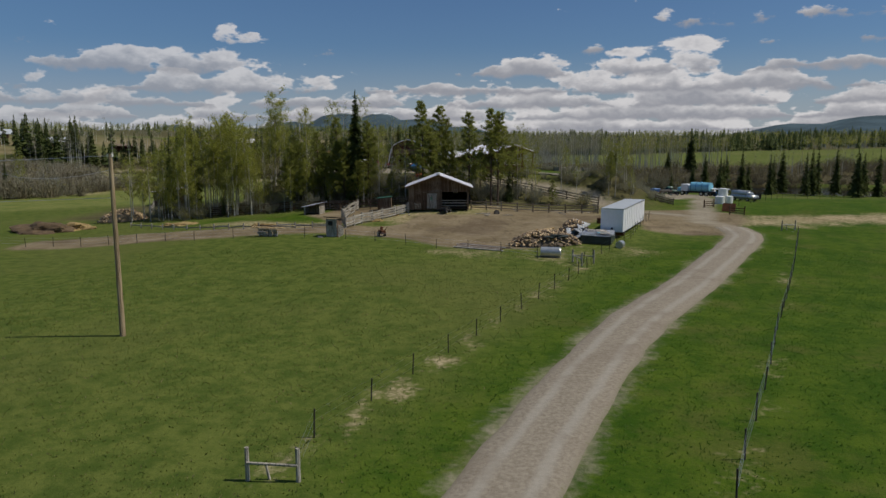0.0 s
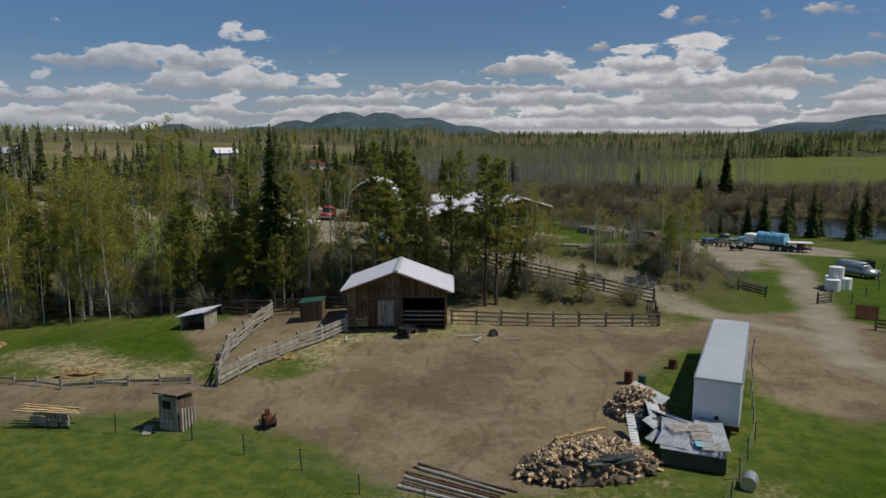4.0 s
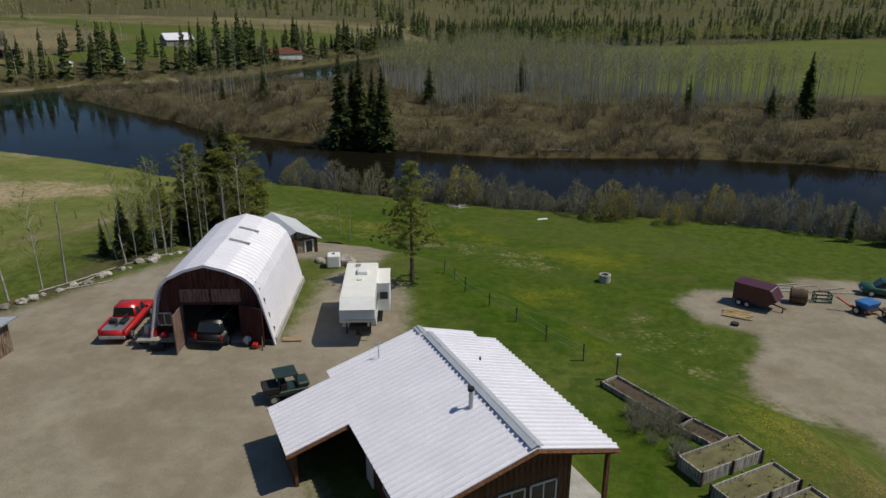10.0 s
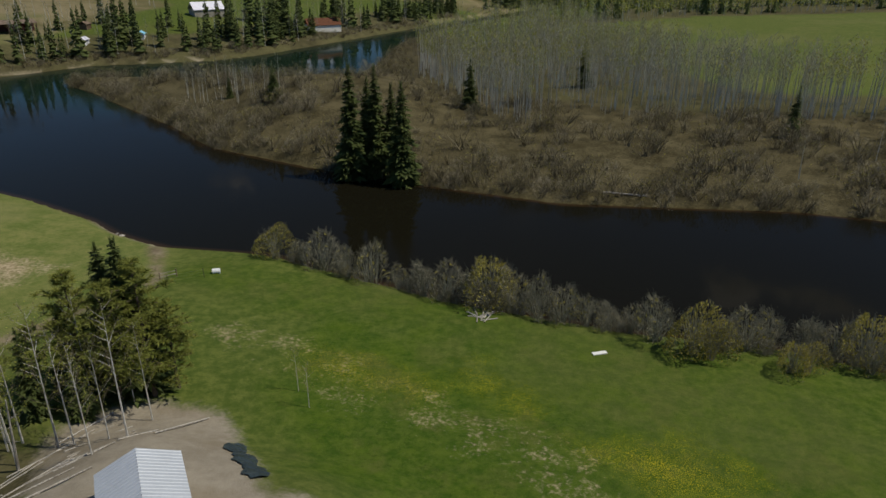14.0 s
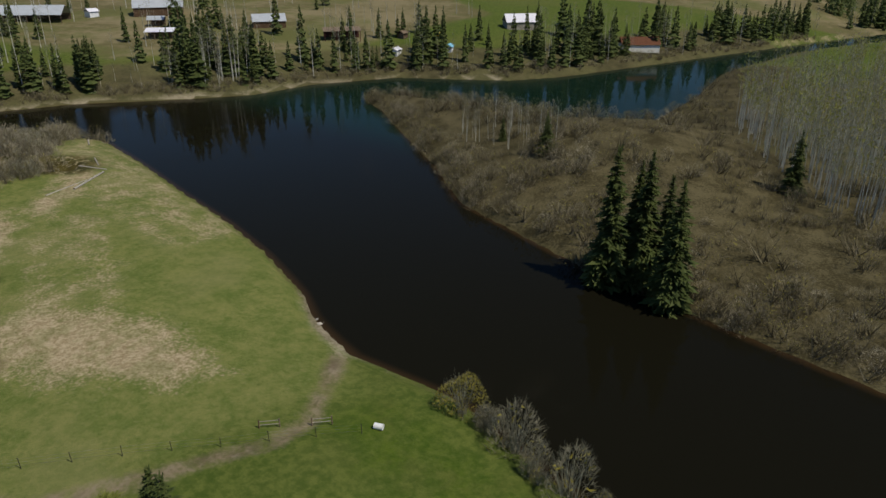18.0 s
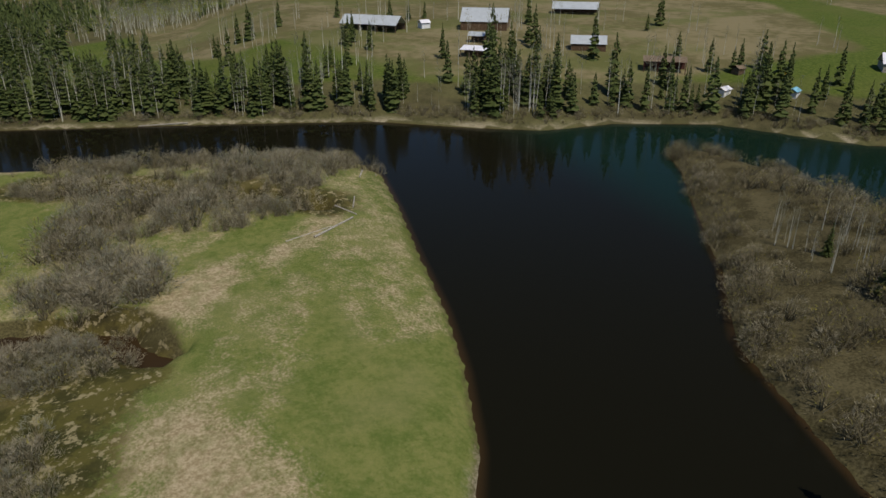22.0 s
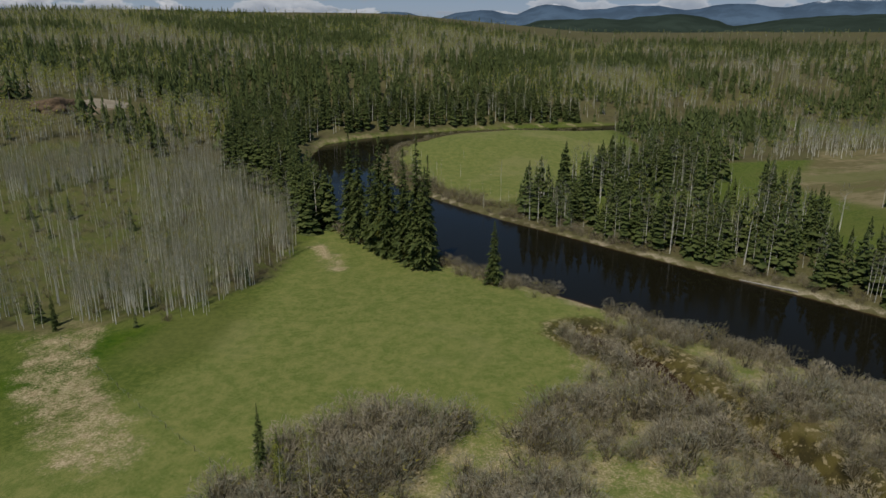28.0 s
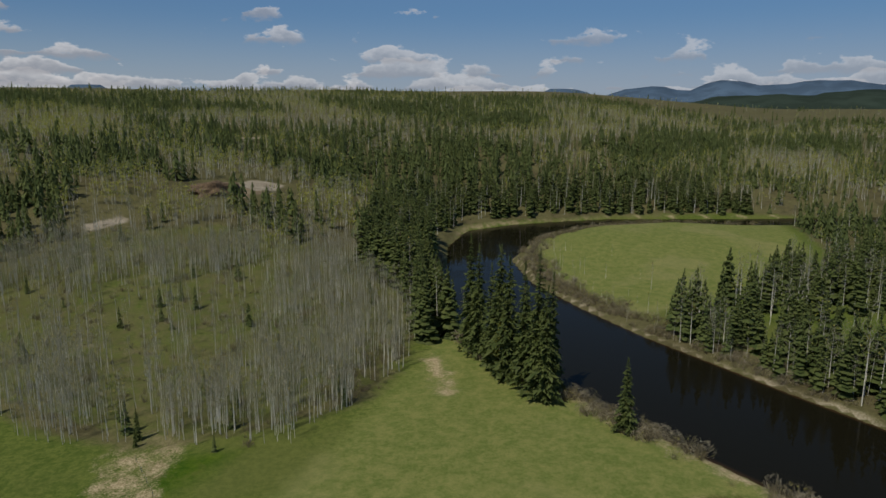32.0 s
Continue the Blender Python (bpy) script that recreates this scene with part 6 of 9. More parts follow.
def pine(seed, h=11.0, r=2.0, n=46, bare=0.28):
    """A young open pine with upswept tufts."""
    t = Tri(seed)
    R = t.r
    bend = R.normal(size=2) * 0.015 * h
    def axis(k):
        return np.array([bend[0] * k * k, bend[1] * k * k, h * k])
    for i in range(4):
        t.tube(axis(i / 4), axis((i + 1) / 4), 0.012 * h * (1 - i / 4.6), 0.012 * h * (1 - (i + 1) / 4.6), 0, 5)
    for i in range(n):
        k = bare + (1 - bare) * ((i + R.rand()) / n) ** 0.9
        L = r * (1.05 - k) ** 0.65 * (0.55 + 0.6 * R.rand())
        a = i * 2.4 + R.normal() * 0.4
        d = np.array([np.cos(a), np.sin(a), 0.02 + 0.55 * k])
        p0 = axis(k)
        p1 = p0 + d * L
        t.tube(p0, p1, 0.03, 0.012, 0, 3)
        m = 5 + int(5 * L)
        for c in range(m):
            s = 0.25 + 0.75 * (c + R.rand()) / m
            q = p0 + d * L * s + R.normal(size=3) * 0.15 * L * np.array([1, 1, 0.6])
            for b in range(15):
                dd = d * 0.6 + R.normal(size=3) * 0.75 + np.array([0, 0, 0.35])
                t.blade(q, dd, 0.22 + 0.20 * R.rand(), 0.036, 1)
    for b in range(24):
        t.blade(axis(0.93 + 0.05 * R.rand()), R.normal(size=3) * 0.5 + np.array([0, 0, 0.9]), 0.45, 0.06, 1)
    return t.arrays()


def aspen(seed, h=14.0, leaves=260, branches=22, twigs=5, spread=0.17, leaf=0.10, lean=0.03, fine=0.014, low=0.32, segs=5):
    """A thin pale trunk with fine upward twigs; material 0 bark, 1 leaf, 2 twig."""
    t = Tri(seed)
    R = t.r
    bend = R.normal(size=2) * lean * h
    def axis(k):
        return np.array([bend[0] * k ** 1.6, bend[1] * k ** 1.6, h * k])
    for i in range(segs):
        t.tube(axis(i / segs), axis((i + 1) / segs), (0.0080 if segs > 3 else 0.0100) * h * (1 - i / segs * 0.93), (0.0080 if segs > 3 else 0.0100) * h * (1 - (i + 1) / segs * 0.93), 0, 5 if segs > 3 else 3)
    ends = []
    for i in range(branches):
        k = low + (0.98 - low) * (i + R.rand()) / branches
        a = i * 2.4 + R.normal() * 0.5
        L = h * spread * (1.15 - k) ** 0.8 * (0.7 + 0.7 * R.rand()) + 0.5
        d = np.array([np.cos(a), np.sin(a), 0.70 + 0.5 * R.rand()])
        d /= np.linalg.norm(d)
        p = axis(k)
        q = p + d * L
        if segs > 3:
            t.tube(p, q, 0.022, 0.008, 0 if R.rand() < 0.5 else 2, 3)
        else:
            t.blade(p, d, L, fine * 1.5, 2)
        for j in range(twigs):
            s = 0.25 + 0.75 * R.rand()
            e = p + d * L * s
            td = d + R.normal(size=3) * 0.5 + np.array([0, 0, 0.25])
            tl = (0.4 + 0.6 * R.rand()) * (1 + 14 * fine)
            t.blade(e, td, tl, fine, 2)
            ends.append(e + td / np.linalg.norm(td) * tl * R.rand())
    for i in range(leaves):
        e = ends[R.randint(len(ends))] + R.normal(size=3) * 0.18
        t.blade(e, R.normal(size=3), leaf * (0.7 + 0.6 * R.rand()), leaf * 0.5, 1)
    return t.arrays()


def shrub(seed, h=2.4, stems=30, twigs=5, leaves=40, spread=0.75, leaf=0.09, fine=0.014):
    """A dome of many thin stems from one root; material 0 stem, 1 leaf."""
    t = Tri(seed)
    R = t.r
    for i in range(stems):
        a = R.rand() * 6.283
        rad = spread * R.rand() ** 0.55
        d = np.array([np.cos(a) * rad, np.sin(a) * rad, 1.0])
        L = h * (0.62 + 0.38 * R.rand()) * (1 - 0.25 * rad)
        p = R.normal(size=3) * np.array([0.22, 0.22, 0]) * h * 0.4
        q = p + d * L * 0.8
        t.blade(p, d, L * 0.9, fine * 1.5, 0)
        for j in range(twigs):
            s = 0.35 + 0.65 * R.rand()
            e = p + (q - p) * s
            t.blade(e, d + R.normal(size=3) * 0.55, L * (0.20 + 0.22 * R.rand()), fine, 0)
            if R.rand() < leaves / (stems * twigs):
                t.blade(e + R.normal(size=3) * 0.2, R.normal(size=3), leaf, leaf * 0.5, 1)
    return t.arrays()


def dome(seed, h=2.6, stems=12, haze=74, spread=0.62, size=0.42, leafy=0.1, fine=0.056, stem=0.085):
    """A rounded leafless shrub: dark stems inside, a soft shell of fine upright twigs; 0 twig, 1 bud, 2 stem."""
    t = Tri(seed)
    R = t.r
    for i in range(stems):
        a, q = R.rand() * 6.283, spread * R.rand() ** 0.6
        t.blade(R.normal(size=3) * np.array([0.2, 0.2, 0]), np.array([np.cos(a) * q, np.sin(a) * q, 1.0]), h * 0.80, stem, 2)
    lump = R.rand(3) * 6.283
    for i in range(haze):
        a, k = R.rand() * 6.283, R.rand()
        edge_ = 0.80 + 0.22 * np.sin(2 * a + lump[0]) + 0.14 * np.sin(3 * a + lump[1]) * k
        rr = h * spread * edge_ * np.cos((k - 0.22) * 1.45) * (0.55 + 0.45 * R.rand() ** 0.5)
        p = np.array([np.cos(a) * rr, np.sin(a) * rr, h * (0.10 + 0.78 * k) * (0.85 + 0.15 * np.sin(a + lump[2]))])
        bud = R.rand() < leafy
        d = np.array([np.cos(a) * 0.5, np.sin(a) * 0.5, 0.75]) + R.normal(size=3) * 0.45
        t.blade(p, d, size * (0.7 + 0.7 * R.rand()) * (0.6 if bud else 1.0), size * (0.14 if bud else fine), 1 if bud else 0)
    return t.arrays()


def mesh_from(name, arr, mats, keep=None):
    v, m = arr
    if keep is not None:
        sel = np.isin(m, keep)
        v, m = v[sel], m[sel]
        m = np.searchsorted(np.array(sorted(keep)), m)
    return tri_mesh(name, v.reshape(-1, 3), np.arange(len(v) * 3).reshape(-1, 3), mats, m)


class Kind:
    """A tree as a thing: trunk and crown meshes, shared by its copies."""

    def __init__(self, name, arr, trunk_mats, crown_mats, trunk_keep, crown_keep):
        self.name = name
        self.trunk = mesh_from("trunk", arr, trunk_mats, trunk_keep)
        self.crown = mesh_from("crown", arr, crown_mats, crown_keep)
        self.height = float(arr[0][..., 2].max())

    def plant(self, x, y, h, label, group="", z=None, fat=1.0):
        k = h / self.height
        ob = thing(self.name, pose(x, y, (ground_z(x, y) if z is None else z) - 0.1, 0, 0, random.uniform(0, 360)), label, "tree" if "shrub" not in self.name else "shrub", group)
        ob.scale = (k * fat, k * fat, k)
        for n, me in (("trunk", self.trunk), ("crown", self.crown)):
            c = new(n, me)
            c.parent = ob
        return ob


SPRUCES = [Kind("spruce_tree", spruce(i, 16, 2.5 + 0.3 * (i % 3), 28, 8, 3, 0.05 + 0.02 * i), [M_BARK], [M_SPRUCE], [0], [1]) for i in range(4)]
TALL_SPRUCES = [Kind("spruce_tree", spruce(80 + i, 20, 2.7 + 0.3 * i, 46, 11, 4, 0.05, 2.0), [M_BARK], [M_SPRUCE], [0], [1]) for i in range(2)]
PINES = [Kind("pine_tree", pine(20 + i, 11, 2.2 + 0.3 * (i % 2), 40 + 3 * i, 0.2 + 0.05 * i), [M_BARK], [M_PINE], [0], [1]) for i in range(4)]
ASPENS = [Kind("aspen_tree", aspen(40 + i, 14, (1900, 1200, 200, 2600, 2200)[i], 28, 8, 0.19, 0.15), [M_BIRCH], [M_ASPEN, M_TWIG], [0], [1, 2]) for i in range(5)]
SHRUBS = [Kind("shrub", shrub(60 + i, 2.4, 60, 8, (30, 90, 420)[i], 0.95, 0.10, 0.013), [M_TWIG_GREY], [M_BUD], [0], [1]) for i in range(3)]
SHRUBS += [Kind("willow_shrub", shrub(70 + i, 5.0, 26, 22, (70, 240)[i], 0.44, 0.12, 0.015), [M_WILLOW], [M_BUD], [0], [1]) for i in range(2)]
BANKSIDE = [Kind("willow_shrub", dome(90 + i, 5.0, 42, (900, 1000, 800, 1900)[i], (0.42, 0.36, 0.48, 0.46)[i], (0.62, 0.70, 0.62, 0.36)[i], (0.03, 0.0, 0.06, 0.55)[i], 0.034, 0.04), [M_TWIG_GREY], [M_WILLOW, M_YOUNG], [2], [0, 1]) for i in range(4)]

rng = random.Random(5)
# wood between the barn and the house
for x, y, h in ((-3.4, 107.9, 15.7), (-0.8, 110.6, 14.0), (0.1, 110.9, 12.0), (8.2, 107.5, 14.6), (-2.2, 108.4, 11.4), (3.8, 108.4, 14.1), (7.1, 107.0, 15.0), (1.3, 110.2, 8.0), (-11.9, 108.4, 13.0), (5.6, 110.2, 8.0), (-14.7, 111.6, 10.8), (27.2, 114.4, 6.2), (-17.5, 113.6, 11.0), (-20.5, 112.4, 9.5), (10.8, 111.0, 8.6), (-15.6, 107.6, 9.0), (-13.4, 107.0, 7.5)):
    rng.choice(PINES).plant(x, y, h, "young open pine with yellow-green needles", "pines behind the barn", fat=1.15)
for x, y, h in ((-13.8, 108.7, 17.6), (-42.0, 116.0, 15.5), (-18.9, 109.1, 8.2), (-17.0, 109.6, 9.6), (-22.0, 110.2, 6.6), (-24.5, 111.0, 9.0), (-15.8, 111.5, 7.0), (-20.6, 108.6, 5.0), (-11.8, 111.2, 6.5), (16.9, 109.2, 4.2), (-46.5, 118, 13.0), (-8.3, 107.6, 5.2)):
    if h < 10:
        rng.choice(PINES).plant(x, y, h, "bushy young pine at the edge of the farm wood", "young pines behind the barn", fat=1.4)
    else:
        rng.choice(TALL_SPRUCES).plant(x, y, h, "dark green spruce at the edge of the farm wood", "spruces behind the barn")
for x, y, h in ((12.2, 112.6, 11.0), (1.6, 110.5, 11.4), (-6.2, 109.2, 12.4), (-8.3, 109.6, 13.0), (-39.2, 116.2, 16.8), (-42.9, 116.2, 15.2), (-32.2, 112.8, 14.6), (-34.5, 116, 15.5), (-29.5, 113.0, 13), (-26.0, 113.5, 12.0), (-27.5, 117, 12.5), (18.8, 112.4, 8.8), (29.6, 114.9, 8.0), (30.7, 113.4, 9.0), (30.1, 115.6, 8.6), (27.4, 117.6, 6.6), (-14.0, 118.6, 13.6), (-17.0, 117.4, 12.5), (-19.0, 119.5, 12.8),
                (4.6, 110.2, 9.5), (9.4, 111.9, 9.4), (14.6, 111.6, 8.4), (21.3, 112.6, 6.4), (-47, 120, 14), (-51, 126, 13), (-45, 125, 13.5), (-37, 121, 14.5), (-31, 120, 12.5), (-24.6, 118.8, 11.5), (-30.0, 148, 11), (-29.4, 151.5, 12), (-28.0, 156, 11.5), (-10.2, 108.2, 12.8), (-1.5, 108.8, 8.5), (-22.3, 113.9, 13.2)):
    rng.choice(ASPENS).plant(x, y, h, "slender aspen with pale bark and sparse new leaves", "aspens round the farmyard")
for i in range(115):
    x, y = rng.uniform(-50, 27), rng.uniform(106, 117.5)
    if math.hypot(x + 52, y - 109) < 8 or sdf_line(np.array([x]), np.array([y]), LANE, 2.3)[0] > 0 or abs(x + 0.9) < 6.5 and y < 107 or (x > 4 and y < 108.5):
        continue
    rng.choice(SHRUBS[:3]).plant(x, y, rng.uniform(1.4, 3.8), "brown leafless shrub under the trees", "undergrowth behind the barn")
for i in range(86):
    x, y = rng.uniform(-50, 30), rng.uniform(106.5, 116.5)
    if sdf_line(np.array([x]), np.array([y]), LANE, 2.3)[0] > 0 or abs(x + 0.9) < 7 and y < 109 or (x > 4 and y < 109.5):
        continue
    if rng.random() < 0.07:
        rng.choice(SPRUCES).plant(x, y, rng.uniform(2.5, 7.0), "small green spruce in the undergrowth", "undergrowth spruces", fat=1.2)
    else:
        ASPENS[rng.choice((0, 1, 3, 4))].plant(x, y, rng.uniform(3.5, 6.5) if -26 < x < 9 else rng.uniform(4.5, 11.5), "young aspen with a haze of yellow-green buds", "young aspens behind the barn", fat=1.15)
for i in range(34):
    x, y = rng.uniform(-44, -28), rng.uniform(109, 124)
    if math.hypot(x + 52, y - 110) < 8:
        continue
    ASPENS[rng.choice((0, 3, 4, 4))].plant(x, y, rng.uniform(11.0, 17.0), "tall aspen with a haze of yellow-green leaves", "tall aspens beside the farmyard", fat=1.1)
for i in range(24):
    x, y = rng.uniform(-43, -9), rng.uniform(106.5, 112)
    ASPENS[rng.choice((3, 3, 4))].plant(x, y, rng.uniform(3.0, 6.0), "young aspen with a haze of yellow-green buds", "young aspens behind the barn", fat=1.3)
for i in range(150):
    x, y = rng.uniform(7, 38), rng.uniform(113.5, 128)
    s = sdf_poly(np.array([x]), np.array([y]), YARD)[0]
    if s > -1.0 and y > 118.5 or sdf_poly(np.array([x]), np.array([y]), [(6, 118), (20, 117.6), (30, 120), (30, 134), (6, 134)])[0] > 0 or sdf_line(np.array([x]), np.array([y]), TRACK, 5)[0] > 0 or sdf_line(np.array([x]), np.array([y]), LANE, 2.4)[0] > 0:
        continue
    rng.choice(SHRUBS[:3]).plant(x, y, rng.uniform(1.0, 2.3), "brown leafless shrub on the slope below the garden", "shrubs below the garden")
for i in range(9):
    x, y = rng.uniform(-27, -15), rng.uniform(107, 114)
    PINES[rng.choice((0, 1, 2, 3))].plant(x, y, rng.uniform(5.5, 9.5), "bushy young pine at the edge of the farm wood", "young pines behind the barn", fat=1.45)
for i in range(28):
    x, y = rng.uniform(-33, 12), rng.uniform(106.5, 116.5)
    if sdf_line(np.array([x]), np.array([y]), LANE, 2.3)[0] > 0 or abs(x + 0.9) < 6 and y < 107.5 or (x > 4 and y < 109.5):
        continue
    ASPENS[rng.choice((0, 1, 3, 4))].plant(x, y, rng.uniform(6.0, 12.0) if x < -15 else rng.uniform(5.0, 8.0), "young aspen with a haze of yellow-green buds", "young aspens behind the barn", fat=1.1)
for i in range(60):
    x, y = rng.uniform(-34, 24), rng.uniform(106.5, 113.5)
    if sdf_line(np.array([x]), np.array([y]), LANE, 2.2)[0] > 0 or abs(x + 0.9) < 6 and y < 107 or (x > 4 and y < 109):
        continue
    SHRUBS[rng.choice((0, 1))].plant(x, y, rng.uniform(1.6, 3.4), "brown leafless shrub under the trees", "undergrowth behind the barn", fat=1.2)
# trees round the house and the river meadow
PINES[1].plant(5.3, 153.1, 10.3, "dark bushy pine beside the camper", fat=1.6)
for x, y, h in ((-19.4, 182.6, 14.4), (-17.6, 181.6, 13.0), (-21.4, 183.2, 13.6), (-19.8, 180.2, 11.6), (-23.2, 181.0, 11.8), (-25.0, 182.0, 8.4), (-27.8, 181, 6.5), (-16.2, 183.0, 9.0), (-22.0, 178.2, 6.5)):
    rng.choice(TALL_SPRUCES + PINES[:2]).plant(x, y, h, "dense dark conifer at the edge of the river meadow", "conifers behind the workshop", fat=1.8)
for i in range(17):
    x, y = rng.uniform(-30, -15), rng.uniform(170, 181)
    ASPENS[rng.choice((1, 2, 2))].plant(x, y, rng.uniform(7, 13), "thin bare aspen behind the workshop", "aspens behind the workshop")
for x, y, h in ((-29.4, 174.6, 7.2), (-30.6, 176.0, 5.4), (-27.8, 176.0, 6.4), (-32.0, 174.6, 4.6), (-25.6, 177.6, 8.6)):
    rng.choice(SPRUCES).plant(x, y, h, "small dark spruce among poles behind the workshop", "small spruces behind the workshop", fat=1.3)
for x, y in ((-6.0, 184.6), (-4.4, 182.4)):
    ASPENS[2].plant(x, y, 4.8, "small bare sapling in the meadow")
for x, y, h in ((-16.7, 252.8, 21.5), (-12.6, 254.8, 20.0), (-7.2, 250.4, 18.6), (-14.5, 257, 17), (-10.0, 256, 16), (69, 283, 11), (90, 282, 9), (99.7, 284, 17), (-58, 300, 6), (1, 300, 12), (30, 330, 13), (-44, 292, 9)):
    rng.choice(TALL_SPRUCES if h > 15.5 else SPRUCES).plant(x, y, h, "tall dark spruce on the far river bank", "spruces on the far bank", fat=1.4)
for x, y, h in ((69, 185, 10.5), (77, 181, 11.5), (84, 178.5, 10), (92, 175, 12), (73, 183, 9), (97, 173, 13), (102, 170, 11), (110, 166, 12.5), (61, 187.5, 6), (66, 186, 8), (71, 180, 9.5), (75, 186, 11), (80, 184, 9), (82, 176, 10.5), (87, 180, 12), (89, 172, 11), (95, 178, 12.5), (99, 167, 11), (104, 176, 13), (107, 172, 12), (114, 168, 12), (118, 163, 13), (122, 160, 12)):
    rng.choice(SPRUCES).plant(x, y, h, "dark spruce at the end of the hay field", "spruces by the hay field")
for x, y, h in ((-214, 112, 17), (-211, 118, 15), (-209, 122, 18), (-205, 127, 17), (-202, 133, 17), (-200, 138, 19), (-204, 139.5, 16), (-216, 108, 18), (-198.5, 141, 15), (-207, 131, 13), (-194.5, 162, 15.5), (-131, 84, 7.5), (-129, 86.5, 4), (-104.3, 159, 11), (-103, 163, 8.5)):
    rng.choice(SPRUCES).plant(x, y, h * (1.9 if x < -195 else 1.1), "dark spruce along the river pasture", "spruces along the pasture", fat=0.92)
for x, y, h in ((-103, 168, 12), (-100.5, 165, 11), (-98, 170, 10), (-219, 104, 17), (-217, 110, 18), (-206, 124, 15)):
    rng.choice(ASPENS).plant(x, y, h, "bare pale aspen by the marsh", "aspens by the marsh")
# yellow-leaved willow and the shrubs along the near bank
for i, (x, y, h) in enumerate(((-11.5, 213.6, 6.3), (-14.6, 214.6, 4.6), (-4.9, 210.8, 6.6), (-8.2, 211.0, 4.6), (2.1, 207.8, 5.4), (-1.2, 209.4, 3.8), (5.2, 206.4, 5.8), (8.0, 205.8, 5.4), (12.6, 204.6, 6.2), (15.4, 203.2, 6.2), (10.6, 205.2, 5.0), (18.2, 202.8, 5.2), (20.6, 202.2, 4.6), (23.0, 202.2, 4.2), (25.4, 201.8, 4.0), (27.4, 198.9, 5.9), (33.8, 197.6, 5.4),
                               (36.2, 198.2, 5.6), (38.7, 199.6, 5.6), (42.0, 198.2, 5.4), (44.6, 197.6, 5.0), (50.0, 195.6, 6.2), (52.6, 194.6, 6.2), (55.2, 193.4, 6.6), (57.6, 192.0, 6.6), (60.4, 191.0, 6.2), (63.0, 190.0, 6.0), (66.4, 188.6, 5.6), (70.0, 187.2, 6.0), (74.0, 185.4, 5.4), (47.0, 195.2, 4.4))):
    BANKSIDE[i % 3].plant(x, y, h, "bare grey-brown willow shrub on the river bank", "willows on the near bank", fat=0.85 + 0.3 * rng.random())
for x, y, h in ((-18.6, 215.4, 5.2), (10.0, 206.4, 7.6), (30.6, 196.6, 5.8), (32.2, 196.0, 4.6), (39.4, 194.4, 4.0), (41.0, 194.8, 3.4), (47.6, 198.0, 6.8)):
    BANKSIDE[3].plant(x, y, h, "rounded willow shrub with yellow new leaves", "leafing willows on the near bank", fat=1.15)
for i in range(60):
    x = rng.uniform(-20, 76)
    y = np.interp(-x, [-p[0] for p in RIVER_NEAR[3:14]], [p[1] for p in RIVER_NEAR[3:14]]) - rng.uniform(0.6, 3.0)
    BANKSIDE[rng.choice((0, 1, 2))].plant(x, y, rng.uniform(1.2, 2.6), "low bare willow shrub on the river bank", "low willows on the near bank", fat=1.2)


# ---- woods and thickets too many to count ----
def scatter(name, templates, pts, mats, label, fat=(0.85, 1.2), seed=1):
    """One mesh of many trees; pts are x, y, height, template index."""
    R = np.random.RandomState(seed)
    pts = np.asarray(pts, float)
    z = heights(pts[:, 0], pts[:, 1]) - 0.15
    vs, ms = [], []
    for t, (arr, mi) in enumerate(templates):
        sel = pts[:, 3] == t
        p = pts[sel]
        if not len(p):
            continue
        top = arr[..., 2].max()
        k = p[:, 2] / top
        a = R.rand(len(p)) * 6.283
        w = k * R.uniform(fat[0], fat[1], len(p))
        c, s = np.cos(a) * w, np.sin(a) * w
        X = arr[None, ..., 0] * c[:, None, None] - arr[None, ..., 1] * s[:, None, None] + p[:, 0][:, None, None]
        Y = arr[None, ..., 0] * s[:, None, None] + arr[None, ..., 1] * c[:, None, None] + p[:, 1][:, None, None]
        Z = arr[None, ..., 2] * k[:, None, None] + z[sel][:, None, None]
        vs.append(np.stack([X, Y, Z], -1).reshape(-1, 3))
        ms.append(np.tile(mi, len(p)))
    v = np.concatenate(vs)
    me = tri_mesh(name, v, np.arange(len(v)).reshape(-1, 3), mats, np.concatenate(ms))
    return tagged(new(name, me), label, "trees", kind="stuff")


R = np.random.RandomState(11)


def sample(poly, n, seed, keep=None):
    """Points inside an outline, at least a metre inside."""
    r = np.random.RandomState(seed)
    P = np.array(poly, float)
    lo, hi = P.min(0), P.max(0)
    out = np.zeros((0, 2))
    for _ in range(40):
        q = lo + (hi - lo) * r.rand(n * 2, 2)
        ok = (sdf_poly(q[:, 0], q[:, 1], poly) > 0) & (sdf_poly(q[:, 0], q[:, 1], RIVER) < -2.0)
        if keep is not None:
            ok &= keep(q[:, 0], q[:, 1], r.rand(len(q)))
        out = np.concatenate([out, q[ok]])
        if len(out) >= n:
            break
    return out[:n]


def trees(points, hmin, hmax, choice, seed):
    """Rows for scatter: choice is a list of (template, share)."""
    r = np.random.RandomState(seed)
    idx = r.choice([c for c, _ in choice], len(points), p=np.array([w for _, w in choice]) / sum(w for _, w in choice))
    h = hmin + (hmax - hmin) * r.rand(len(points)) ** 0.8
    return np.column_stack([points, h, idx])


def shifted(arr, table):
    v, m = arr
    return v, np.array([table[i] for i in m])


